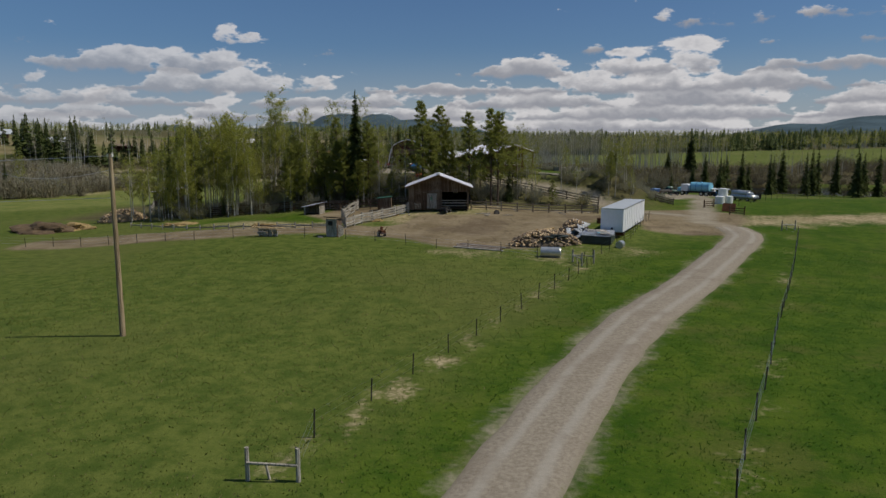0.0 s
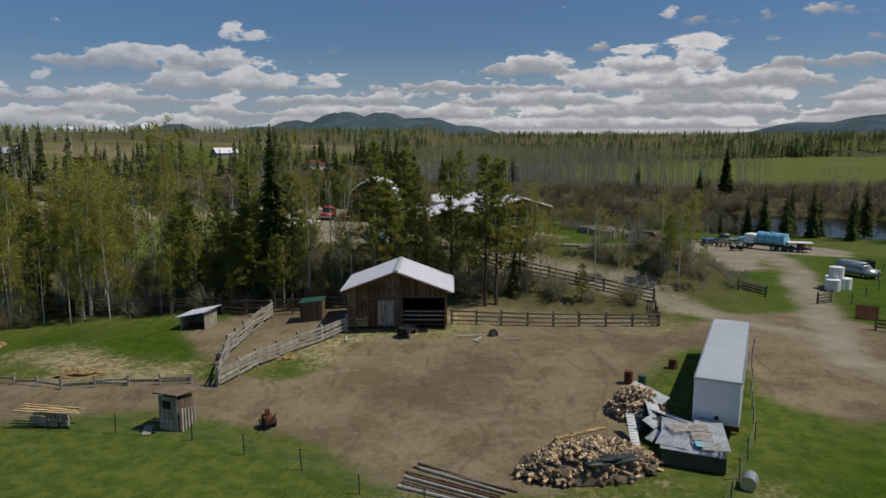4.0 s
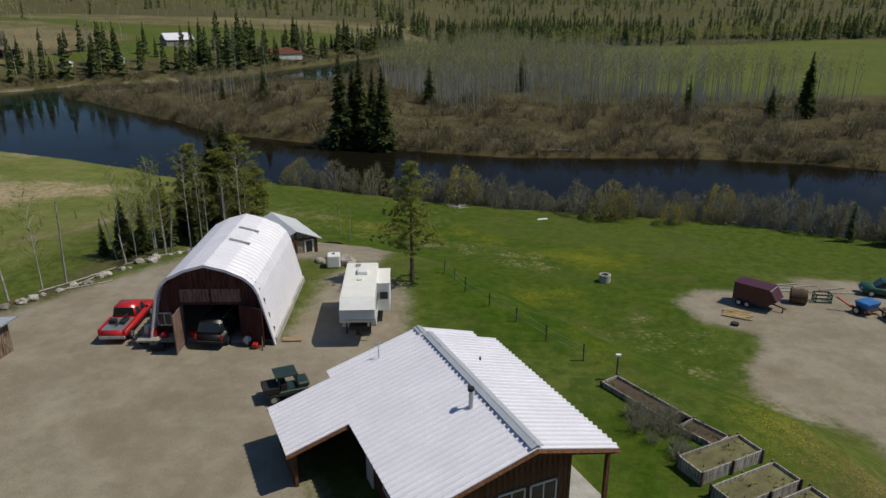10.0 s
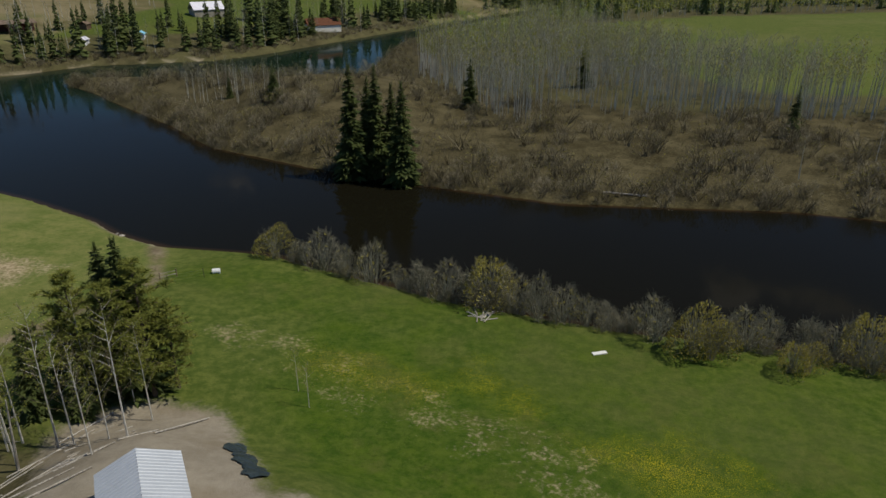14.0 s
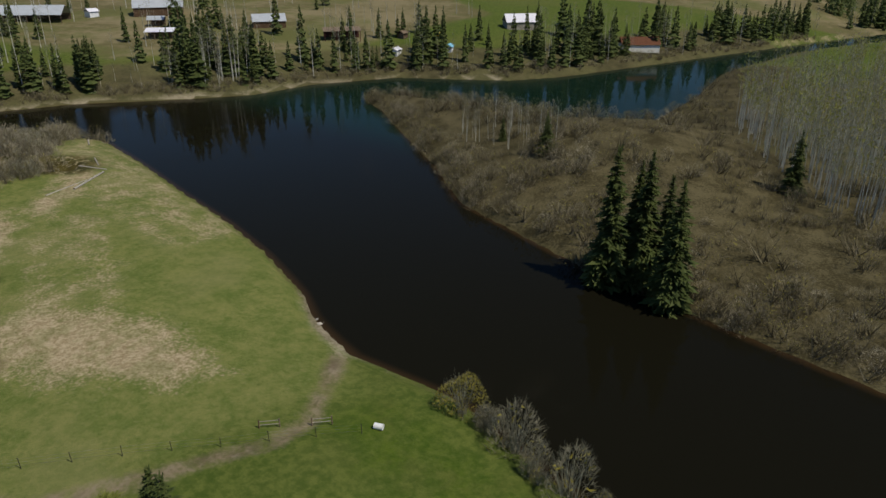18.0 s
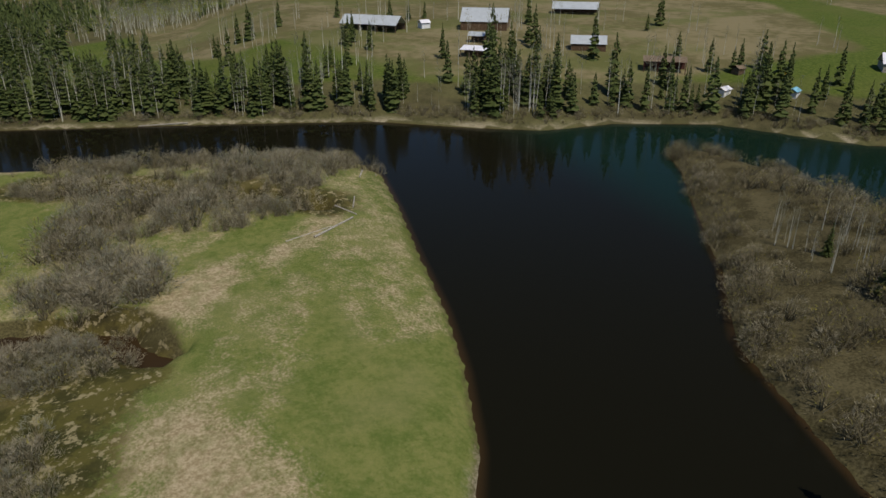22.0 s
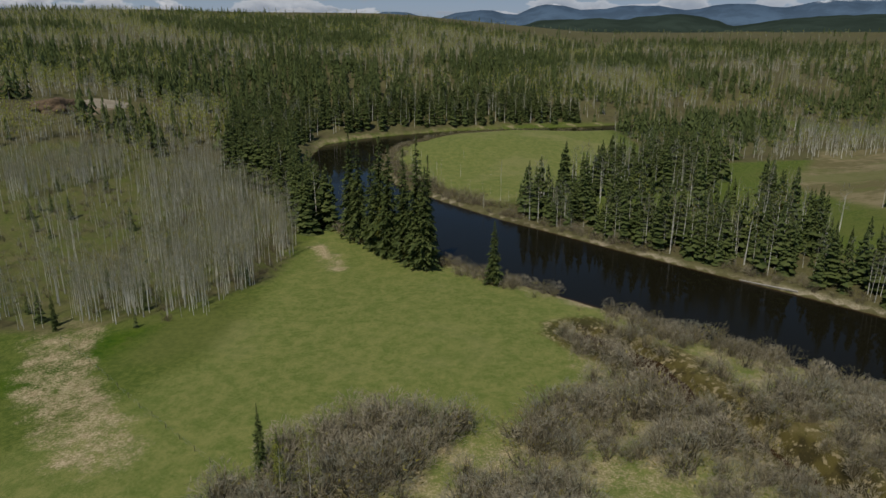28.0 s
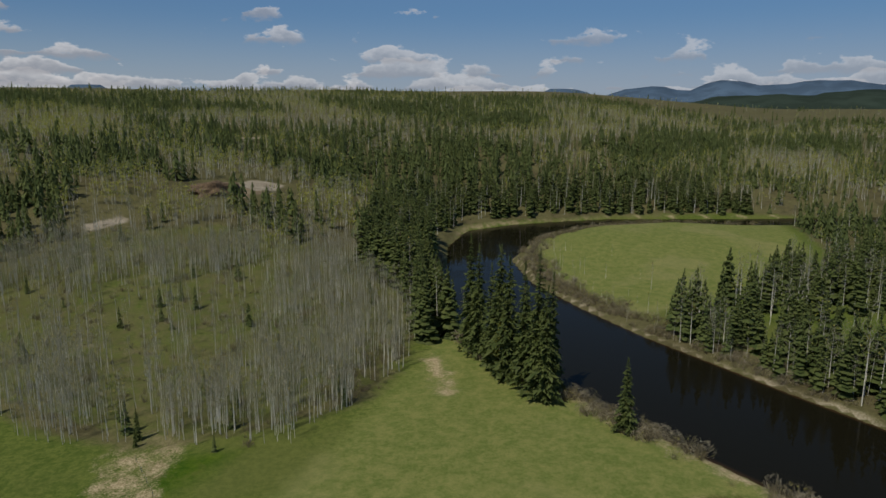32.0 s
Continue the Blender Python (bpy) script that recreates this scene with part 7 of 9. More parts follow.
def shards(seed, h=16.0, r=2.4, whorls=8, per=5):
    """A conifer for the far woods: ragged whorls of drooping boughs, one facet each."""
    t = Tri(seed)
    R = t.r
    t.blade(np.zeros(3), np.array([0, 0, 1.0]), h * 0.3, 0.14, 0)
    for i in range(whorls):
        k = 0.06 + 0.90 * (i + 0.5 * R.rand()) / whorls
        for j in range(per):
            if R.rand() < 0.08:
                continue
            a = (j + 0.5 * (i % 2)) * 6.283 / per + R.normal() * 0.25
            L = r * ((1 - k) ** 0.75 + 0.05) * (0.65 + 0.6 * R.rand())
            w = 0.50 + 0.25 * R.rand()
            z, drop = h * k + R.normal() * 0.25, h / whorls * (0.55 + 0.5 * R.rand())
            t.tri(np.array([0, 0, z + h / whorls * 0.9]), np.array([np.cos(a - w) * L * 0.8, np.sin(a - w) * L * 0.8, z - drop * 0.4]), np.array([np.cos(a + w * 0.3) * L, np.sin(a + w * 0.3) * L, z - drop * 0.8]), 1)
    t.blade(np.array([0, 0, h * 0.86]), np.array([0, 0, 1.0]), h * 0.14, 0.22, 1)
    return t.arrays()


def hazy(seed, h=14.0, haze=30, size=0.55, r=1.5, low=0.42, leafy=0.6, thick=0.10, stems=12):
    """A leafless or budding tree seen from afar: pale stem, upswept limbs and a haze of twigs and buds; 0 bark, 1 leaf, 2 twig."""
    t = Tri(seed)
    R = t.r
    lean = R.normal(size=2) * 0.025 * h
    for s in (np.array([1.0, 0, 0]), np.array([0, 1.0, 0])):
        t.tri(-s * thick, s * thick, np.array([lean[0], lean[1], h * 0.93]), 0)
    for i in range(stems):
        k = low * 0.85 + (0.92 - low * 0.85) * (i + R.rand()) / stems
        a = i * 2.4 + R.normal() * 0.4
        p = np.array([lean[0] * k, lean[1] * k, h * k])
        t.blade(p, np.array([np.cos(a), np.sin(a), 1.1 + 0.6 * R.rand()]), r * (1.3 - 0.5 * k) + 0.5, thick * 0.42, 2)
    for i in range(haze):
        k = low + (1 - low) * R.rand() ** 0.85
        rr = r * np.sin(np.pi * min(1.0, (k - low) / (1 - low) * 0.80 + 0.16)) ** 0.7 * R.rand() ** 0.5
        a = R.rand() * 6.283
        p = np.array([np.cos(a) * rr + lean[0] * k, np.sin(a) * rr + lean[1] * k, h * k])
        leaf = R.rand() < leafy
        d = R.normal(size=3) * (1.0 if leaf else 0.45) + np.array([0, 0, 0.2 if leaf else 0.9])
        t.blade(p, d, size * (0.7 + 0.6 * R.rand()) * (1.0 if leaf else 1.9), size * (0.34 if leaf else 0.09), 1 if leaf else 2)
    return t.arrays()


MATS = [M_BARK, M_SPRUCE, M_BIRCH, M_ASPEN, M_TWIG, M_PINE, M_TWIG_GREY, M_BUD, M_MARSH_TWIG, M_FIR, M_STEM]
# near the river: 0-2 spruce, 3-5 aspen (budding, bare, green), 6-8 shrubs, 9-10 close-grown bare poles
MID = [shifted(spruce(101, 16, 3.3, 14, 6, 1), (0, 1)), shifted(spruce(102, 16, 2.9, 15, 6, 1), (0, 1)), shifted(spruce(103, 14, 3.2, 13, 6, 1), (0, 9)),
       shifted(hazy(104, 14, 34, 0.44, 1.6, 0.60, 0.45, 0.135, 9), (10, 7, 6)), shifted(hazy(105, 14, 34, 0.50, 1.4, 0.54, 0.0, 0.135, 10), (10, 7, 6)), shifted(hazy(106, 14, 48, 0.46, 1.7, 0.62, 0.72, 0.13, 7), (10, 3, 6)),
       shifted(dome(107, 2.6, 14, 190, 0.64, 0.36, 0.06, 0.044, 0.05), (4, 7, 4)), shifted(dome(108, 2.6, 14, 190, 0.58, 0.38, 0.03, 0.044, 0.05), (8, 7, 4)), shifted(dome(109, 2.4, 12, 180, 0.68, 0.33, 0.24, 0.044, 0.05), (4, 7, 4)),
       shifted(hazy(120, 13, 52, 0.50, 1.2, 0.36, 0.0, 0.070, 12), (10, 7, 6)), shifted(hazy(121, 13, 54, 0.44, 1.3, 0.40, 0.22, 0.066, 11), (10, 7, 6)),
       shifted(dome(122, 3.0, 20, 300, 0.50, 0.46, 0.02, 0.036, 0.05), (8, 7, 4)), shifted(dome(123, 3.0, 20, 300, 0.60, 0.42, 0.05, 0.036, 0.05), (6, 7, 4))]
# afar: 0-2 conifers, 3 budding, 4 bare, 5 green
FAR = [shifted(shards(111, 16, 2.7), (0, 1)), shifted(shards(112, 16, 2.3), (0, 1)), shifted(shards(113, 14, 3.0, 7), (0, 9)),
       shifted(hazy(114, 14, 32, 0.95, 2.1, 0.38, 0.6, 0.13, 6), (10, 3, 6)), shifted(hazy(115, 14, 26, 1.15, 1.9, 0.36, 0.0, 0.15, 8), (10, 7, 6)), shifted(hazy(116, 14, 34, 1.0, 2.3, 0.34, 0.85, 0.12, 4), (10, 3, 6))]

# thickets: island, marsh, far bank
MARSHLAND = [(-182, 200), (-168, 246), (-154, 259), (-147, 254), (-133, 240), (-124, 236), (-118, 222), (-126, 205), (-108, 196), (-93, 203), (-84, 198), (-86, 180), (-97, 163), (-108, 168), (-122, 186), (-150, 196), (-170, 186)]


def clumped(rows, s, seed, lo, hi):
    """Heights that swell and sink from clump to clump."""
    f = patches(rows[:, 0], rows[:, 1], s, seed)
    rows[:, 2] *= lo + (hi - lo) * sstep(0.3, 0.7, f)
    return rows


wet = lambda x, y: np.maximum(sdf_line(x, y, MARSH[0], 3.6), sdf_line(x, y, MARSH[1], 4.6))
rows = [clumped(trees(sample(ISLAND, 2500, 1, lambda x, y, r: ((y < 318) | (r < 0.5)) & (r < 0.10 + 1.6 * sstep(0.40, 0.56, patches(x, y, 9, 2)))), 1.5, 3.9, [(6, 5), (7, 3), (8, 4)], 2), 9, 5, 0.55, 1.5),
        clumped(trees(sample(MARSHLAND, 620, 3, lambda x, y, r: (wet(x, y) < 0) & (r < 0.12 + 1.6 * sstep(0.38, 0.56, patches(x, y, 15, 9)))), 2.0, 5.6, [(11, 5), (12, 3), (8, 1)], 4), 12, 8, 0.7, 1.35)]
rows.append(trees(sample([(-84, 168), (-96, 156), (-112, 158), (-128, 165), (-128, 182), (-114, 178), (-106, 169), (-94, 171)], 100, 41), 4.0, 7.0, [(11, 5), (12, 3)], 42))
rows.append(trees(sample([(-106, 186), (-104, 196), (-94, 202), (-84, 198), (-84, 190), (-94, 186)], 30, 43), 1.6, 3.8, [(11, 5), (12, 3), (8, 1)], 44))
rows.append(trees(sample([(-76, 182), (-76, 188), (-66, 190), (-64, 184), (-70, 180)], 16, 45), 2.4, 4.6, [(11, 5), (12, 3)], 46))
rows.append(trees(sample([(-120, 196), (-112, 206), (-100, 203), (-102, 196), (-112, 188)], 74, 47), 2.8, 5.6, [(11, 5), (12, 3)], 48))
rows.append(trees(sample([(-44, 345), (-24, 326), (-15, 330), (-20, 345), (-22, 372), (-14, 400), (-24, 440), (-36, 440), (-37, 390), (-39, 350)], 150, 49), 1.4, 3.6, [(6, 4), (8, 3)], 50))
bank = []


def along(line, per_metre, inner, outer, hmin, hmax, kinds):
    """Shrubs strewn along a bank."""
    for (ax, ay), (bx_, by_) in zip(line, line[1:]):
        ln = math.hypot(bx_ - ax, by_ - ay)
        nrm = np.array([by_ - ay, -(bx_ - ax)]) / ln
        for i in range(int(ln * per_metre)):
            t = R.rand()
            q = np.array([ax + (bx_ - ax) * t, ay + (by_ - ay) * t]) - nrm * R.uniform(inner, outer)
            if patches(q[0], q[1], 9, 4) > 0.36:
                bank.append((*q, R.uniform(hmin, hmax), R.choice(kinds)))


along(RIVER_NEAR[18:29], 2.4, 0.5, 7.5, 1.4, 4.4, [6, 7, 7, 8])
along(RIVER_FAR[2:22], 2.2, 1.6, 9.0, 1.0, 3.2, [6, 7, 8])
along(RIVER_FAR[1:10], 1.3, 6.0, 15.0, 1.2, 3.6, [6, 7, 8])
along(RIVER_FAR[30:45], 2.0, 0.0, 5.5, 1.3, 3.8, [6, 6, 7, 8])
bank = np.array(bank)
bank = bank[sdf_poly(bank[:, 0], bank[:, 1], RIVER) < 0.1]
scatter("thicket", [(a, m) for a, m in MID], np.concatenate(rows + [bank]), MATS, "brown leafless willow thicket on marshy river ground", (0.9, 1.5), 3)

# aspen stands on the island and the flats beyond
rows = [trees(sample(STAND, 1550, 5, lambda x, y, r: (r < np.clip(1.15 - (y - 282) / 330, 0.3, 1)) & (r < 0.35 + 1.3 * sstep(0.3, 0.5, patches(x, y, 26, 6)))), 9, 17, [(3, 4), (5, 5)], 6),
        trees(sample([(-74, 310), (-68, 298), (-46, 290), (-40, 297), (-52, 308)], 34, 7), 5, 10, [(4, 4), (9, 3), (3, 1)], 8),
        trees(sample([(60, 256), (110, 252), (190, 230), (240, 250), (170, 300), (100, 292)], 120, 51, lambda x, y, r: patches(x, y, 14, 12) > 0.5), 4, 10, [(3, 3), (4, 3), (5, 2)], 52)]
bare_ = patches(rows[0][:, 0], rows[0][:, 1], 22, 33) + 0.08 * R.normal(size=len(rows[0])) < 0.42
rows[0][bare_, 3] = R.choice([4, 9], int(bare_.sum()))
rows[0][:, 2] *= 0.78 + 0.4 * patches(rows[0][:, 0], rows[0][:, 1], 16, 34)
# far bank: clumps of conifers and bare trees in a belt
belt = []
for (ax, ay), (bx_, by_) in zip(RIVER_FAR[5:22], RIVER_FAR[6:23]):
    ln = math.hypot(bx_ - ax, by_ - ay)
    nrm = np.array([by_ - ay, -(bx_ - ax)]) / ln
    for i in range(int(ln * (1.9 if ax < -160 else 1.1))):
        t = R.rand()
        q = np.array([ax + (bx_ - ax) * t, ay + (by_ - ay) * t]) - nrm * (3.5 + R.gamma(1.6, 7.0))
        f = patches(q[0], q[1], 17, 14)
        bare_only = q[0] < -284 and q[1] < 141
        if f < 0.40 or (bare_only and R.rand() < 0.75) or (-460 < q[0] < -300 and q[1] < 120):
            if R.rand() < 0.25:
                belt.append((*q, R.uniform(3, 8), R.choice([3, 4, 9])))
            continue
        belt.append((*q, R.uniform(5, 16) + 8 * (f - 0.4) * 2, R.choice([3, 4, 9]) if bare_only else R.choice([0, 1, 1, 2, 1, 3, 4, 9, 9])))
belt = np.array(belt)
belt = belt[sdf_poly(belt[:, 0], belt[:, 1], RIVER) < -2]
rows += [belt, trees(sample([(-300, 148), (-262, 172), (-226, 232), (-246, 246), (-330, 228), (-400, 190), (-380, 165)], 340, 12, lambda x, y, r: r < 0.06 + 1.6 * sstep(0.42, 0.58, patches(x, y, 24, 15))), 8, 21, [(0, 3), (1, 4), (2, 1), (4, 3), (9, 2), (3, 2), (5, 1)], 13)]
rows += [trees(sample([(-330, 235), (-222, 285), (-168, 350), (-132, 392), (-160, 470), (-260, 440), (-350, 340)], 150, 36, lambda x, y, r: r < np.clip(0.15 + 1.6 * wobble(x, y, 0.07, 0.4), 0.03, 1)), 7, 17, [(0, 1), (1, 1), (4, 5), (3, 2)], 37)]
# own bank, west: close-grown bare aspens in stands with open brush between, conifers behind
WEST = [(-236, 78), (-190, 102), (-170, 110), (-158, 100), (-147, 112), (-136, 106), (-130, 82), (-118, 50), (-114, -30), (-180, -60), (-240, -40), (-280, 20)]
HEAP = lambda x, y: np.hypot((x + 286) / 42, (y + 80) / 27) > 1
stands = np.array([(-150, 100, 16, 9), (-168, 92, 16, 14), (-186, 88, 16, 13), (-205, 78, 13, 13), (-148, 86, 12, 10), (-175, 76, 12, 10), (-126, 66, 10, 14), (-132, 48, 10, 16), (-140, 34, 9, 10), (-212, -6, 26, 9), (-186, -22, 24, 9), (-245, 16, 20, 9), (-165, -38, 22, 10), (-230, 44, 14, 16), (-200, 50, 10, 8), (-118, 10, 10, 14)])


def in_stand(x, y):
    best = np.zeros(np.shape(x))
    for cx, cy, rx_, ry_ in stands:
        best = np.maximum(best, 1.25 - np.hypot((x - cx) / rx_, (y - cy) / ry_))
    return best


ragged = lambda x, y, r: r < 0.09 + 1.0 * sstep(0.0, 0.55, in_stand(x, y) + 0.9 * (patches(x, y, 11, 21) - 0.5))
rows += [trees(sample([(-150, 112), (-110, 60), (-110, -60), (-250, -60), (-280, 10), (-236, 80), (-190, 104)], 2500, 14, lambda x, y, r: ragged(x, y, r) & HEAP(x, y) & (sdf_poly(x, y, WEST) > -6)), 8, 14.5, [(9, 6), (10, 4), (4, 2), (3, 1)], 15),
         trees(sample(WEST, 640, 16, lambda x, y, r: r < 0.15 + 1.4 * sstep(0.42, 0.6, patches(x, y, 12, 24))), 1.0, 3.0, [(6, 4), (7, 4), (8, 3)], 17), trees(sample(WEST, 60, 26), 2.5, 8, [(0, 2), (2, 3)], 27),
         trees(sample([(-140, 106), (-158, 98), (-172, 106), (-200, 96), (-214, 88), (-210, 82), (-170, 94), (-140, 98)], 120, 61), 1.2, 2.6, [(6, 4), (8, 2)], 62),
         trees(sample([(-236, 74), (-210, 92), (-222, 100), (-250, 66), (-300, 30), (-335, 4), (-330, -30), (-260, 24)], 420, 18), 13, 23, [(0, 5), (1, 5), (2, 1), (3, 0.5)], 19),
         trees(sample([(-300, 30), (-335, 0), (-388, -18), (-422, -12), (-450, 6), (-480, 26), (-545, 110), (-560, 60), (-480, -20), (-400, -60), (-320, -30)], 520, 20), 9, 20, [(0, 4), (1, 4), (2, 2), (4, 2), (3, 1), (5, 1)], 21)]
rows = np.concatenate(rows)
scatter("woodland", [(a, m) for a, m in MID], rows[:len(rows) // 2], MATS, "mixed spruce and leafless aspen wood along the river", seed=5)
scatter("woodland", [(a, m) for a, m in MID], rows[len(rows) // 2:], MATS, "mixed spruce and leafless aspen wood along the river", seed=6)


# hill and horizon: conifers, grey aspens and green aspens in patches
def mixed(pts, seed, dark=0.45, green=0.5, hmin=8.0, hmax=19.0, size=46):
    r = np.random.RandomState(seed)
    f = patches(pts[:, 0], pts[:, 1], size, seed) + 0.065 * r.normal(size=len(pts))
    g = patches(pts[:, 0], pts[:, 1], size * 0.8, seed + 31) + 0.10 * r.normal(size=len(pts))
    con = f < 0.32 + 0.36 * dark
    kind = np.where(con, r.choice([0, 1, 0, 1, 2, 2], len(pts)), np.where(g < green, r.choice([5, 5, 3], len(pts)), r.choice([4, 4, 3], len(pts))))
    h = np.where(con, r.uniform(hmin, hmax, len(pts)), r.uniform(hmin, hmin + 0.7 * (hmax - hmin), len(pts)))
    return np.column_stack([pts, h, kind])


CLEARINGS = [((-286, -80), (42, 27)), ((-437, -269), (30, 16)), ((-203, -60), (20, 7)), ((-320, -170), (14, 9)), ((-560, -330), (26, 14)), ((-420, 20), (8, 8))]


def wooded(x, y, r):
    ok = np.ones(np.shape(x), bool)
    for (cx, cy), (rx_, ry_) in CLEARINGS:
        ok &= np.hypot((x - cx) / rx_, (y - cy) / ry_) > 1
    return ok


HILL = [(-240, 8), (-300, -8), (-335, -28), (-400, -60), (-480, -20), (-560, 60), (-640, 180), (-1100, 60), (-1500, -500), (-1200, -1300), (-500, -1100), (-200, -500), (-120, -120), (-120, -40), (-180, -55), (-240, -38)]
afar = lambda x, y: np.hypot(x + 60, y - 210)
hill = sample(HILL, 17000, 22, lambda x, y, r: (r < np.clip((330 / (afar(x, y) + 1)) ** 1.25, 0, 1)) & wooded(x, y, r) & (patches(x, y, 20, 17) > 0.27))
left = sstep(-330, -180, hill[:, 0]) * sstep(-420, -100, hill[:, 1])
rows = [mixed(hill[left < 0.5], 22, 0.42, 0.58, 7, 18, 105), mixed(hill[left >= 0.5], 23, 0.30, 0.58, 6, 15)]
fill = np.concatenate([sample(WEST_WOODS[0], 4200, 24, lambda x, y, r: r < np.clip((420 / (afar(x, y) + 1)) ** 1.1, 0, 1)), sample(WEST_WOODS[1], 700, 25)])
rows.append(mixed(fill, 29, 0.44, 0.42, 7, 17, 90))
FLATS = [(-900, 120), (-560, 230), (-470, 300), (-430, 440), (-300, 560), (-100, 600), (40, 640), (20, 560), (60, 480), (440, 620), (640, 500), (420, 300), (300, 200), (420, 120), (1300, 200), (1500, 1400), (0, 1900), (-1400, 1400)]
PLOUGH = [(-195, 560), (20, 585), (-10, 680), (-100, 700), (-330, 690), (-330, 620)]
north = sample(FLATS, 8200, 23, lambda x, y, r: (r < np.clip((430 / np.hypot(x + 20, y - 160)) ** 1.1, 0, 1)) & (sdf_poly(x, y, PLOUGH) < 0) & (sdf_poly(x, y, HAYFIELD) < 0) & (sdf_poly(x, y, STAND) < 4) & ((x > 0) | (patches(x, y, 90, 41) > 0.42)))
rows.append(mixed(north, 37, 0.22, 0.72, 8, 15, 60))
edge = sample([(30, 512), (120, 552), (262, 568), (420, 568), (600, 470), (640, 520), (420, 640), (200, 640), (60, 600)], 800, 71)
rows.append(mixed(edge, 72, 0.75, 0.8, 8, 16))
spruces = sample([(-30, 640), (120, 600), (180, 680), (60, 760), (-60, 740)], 260, 73, lambda x, y, r: patches(x, y, 34, 74) > 0.45)
rows.append(np.column_stack([spruces, R.uniform(10, 18, len(spruces)), R.choice([0, 1, 2], len(spruces))]))
a, d = R.rand(5200) * 6.283, 900 * (4.2 ** R.rand(5200))
q = np.column_stack([-20 + np.cos(a) * d, 160 + np.sin(a) * d])
q = q[(sdf_poly(q[:, 0], q[:, 1], RIVER) < -10) & ~((q[:, 1] < -200) & (q[:, 0] > -100)) & (sdf_poly(q[:, 0], q[:, 1], PLOUGH) < 0)]
ring = mixed(q, 43, 0.48, 0.75, 9, 16, 150)
rows.append(ring)
scatter("far_woods", [(a_, m_) for a_, m_ in FAR], np.concatenate(rows), MATS, "far mixed forest of spruce and budding aspen", (0.95, 1.5), 7)


# short grass in the nearest fields
def grass_field(seed, n, x0, x1, y0, y1):
    r = np.random.RandomState(seed)
    y = y0 + (y1 - y0) * r.rand(n * 2) ** 1.5
    q = np.column_stack([x0 + (x1 - x0) * r.rand(n * 2), y])
    mk = marks(q[:, 0], q[:, 1])
    ok = (mk["dirt"] < -0.6) & (mk["gravel"] < -0.9) & (wobble(q[:, 0], q[:, 1], 0.9) + 0.5 * wobble(q[:, 0], q[:, 1], 0.23) + 0.6 * r.normal(size=len(q)) > -0.3)
    q, lush = q[ok][:n], mk["lush"][ok][:n]
    k = 2
    p = np.repeat(np.column_stack([q, heights(q[:, 0], q[:, 1])]), k, 0) + r.normal(size=(len(q) * k, 3)) * np.array([0.05, 0.05, 0])
    a = r.rand(len(p)) * 6.283
    h = np.repeat(r.uniform(0.04, 0.11, len(q)), k)
    side = np.column_stack([np.cos(a), np.sin(a), 0 * a]) * 0.025
    tip = np.column_stack([r.normal(size=len(p)) * 0.5 * h, r.normal(size=len(p)) * 0.5 * h, h])
    v = np.stack([p - side, p + side, p + tip], 1).reshape(-1, 3)
    mat = np.where(np.repeat(lush, k) + 2 * r.normal(size=len(p)) > 0, 1, np.where(r.rand(len(p)) < 0.10, 2, 0))
    me = tri_mesh("grass", v, np.arange(len(v)).reshape(-1, 3), [M_GRASS, M_LUSH, M_DRY], mat)
    return tagged(new("grass", me), "short green pasture grass with dry blades", "grass", kind="stuff")


M_GRASS = leaf_mat("grass_blade", ((0.085, 0.122, 0.020), (0.125, 0.160, 0.030), (0.190, 0.210, 0.055)), 0.6)
M_LUSH = leaf_mat("lush_blade", ((0.042, 0.110, 0.013), (0.068, 0.145, 0.019), (0.105, 0.180, 0.030)), 0.6)
M_DRY = leaf_mat("dry_blade", ((0.20, 0.17, 0.085), (0.26, 0.22, 0.11), (0.32, 0.27, 0.15)), 0.6)
grass_field(31, 36000, -34, 46, 14, 74)


# ---- garden beside the house ----
def raised_bed(x, y, rz, L, W, H, label, fill=M_SOIL):
    b = thing("raised_bed", pose(x, y, ground_z(x, y), 0, 0, rz), label, "garden bed", "raised garden beds")
    for s in (-1, 1):
        for k in range(2):
            part("side_board", B().box(L, 0.06, H / 2 - 0.02, 0, s * W / 2, H * (k + 0.5) / 2), M_GREYWOOD, b)
            part("end_board", B().box(0.06, W, H / 2 - 0.02, s * L / 2, 0, H * (k + 0.5) / 2), M_GREYWOOD, b)
        for i in range(3):
            part("stake", B().box(0.1, 0.1, H + 0.15, -L / 2 + L * i / 2, s * (W / 2 + 0.07), H / 2), M_OLDWOOD, b)
    me = B().box(L - 0.1, W - 0.1, 0.1, 0, 0, H - 0.22)
    part("soil", me, fill, b)
    for i in range(16):
        t = Tri(900 + i + int(x * 10))
        for k in range(7):
            t.blade(np.zeros(3), t.r.normal(size=3) * 0.7 + np.array([0, 0, 0.8]), 0.25, 0.02, 0)
        o = new("weed", mesh_from("weed", t.arrays(), [M_ASPEN if i % 2 else M_TWIG]))
        o.parent = b
        o.matrix_basis = pose(random.uniform(-L / 2, L / 2) * 0.9, random.uniform(-W / 2, W / 2) * 0.85, H - 0.18)
    return b


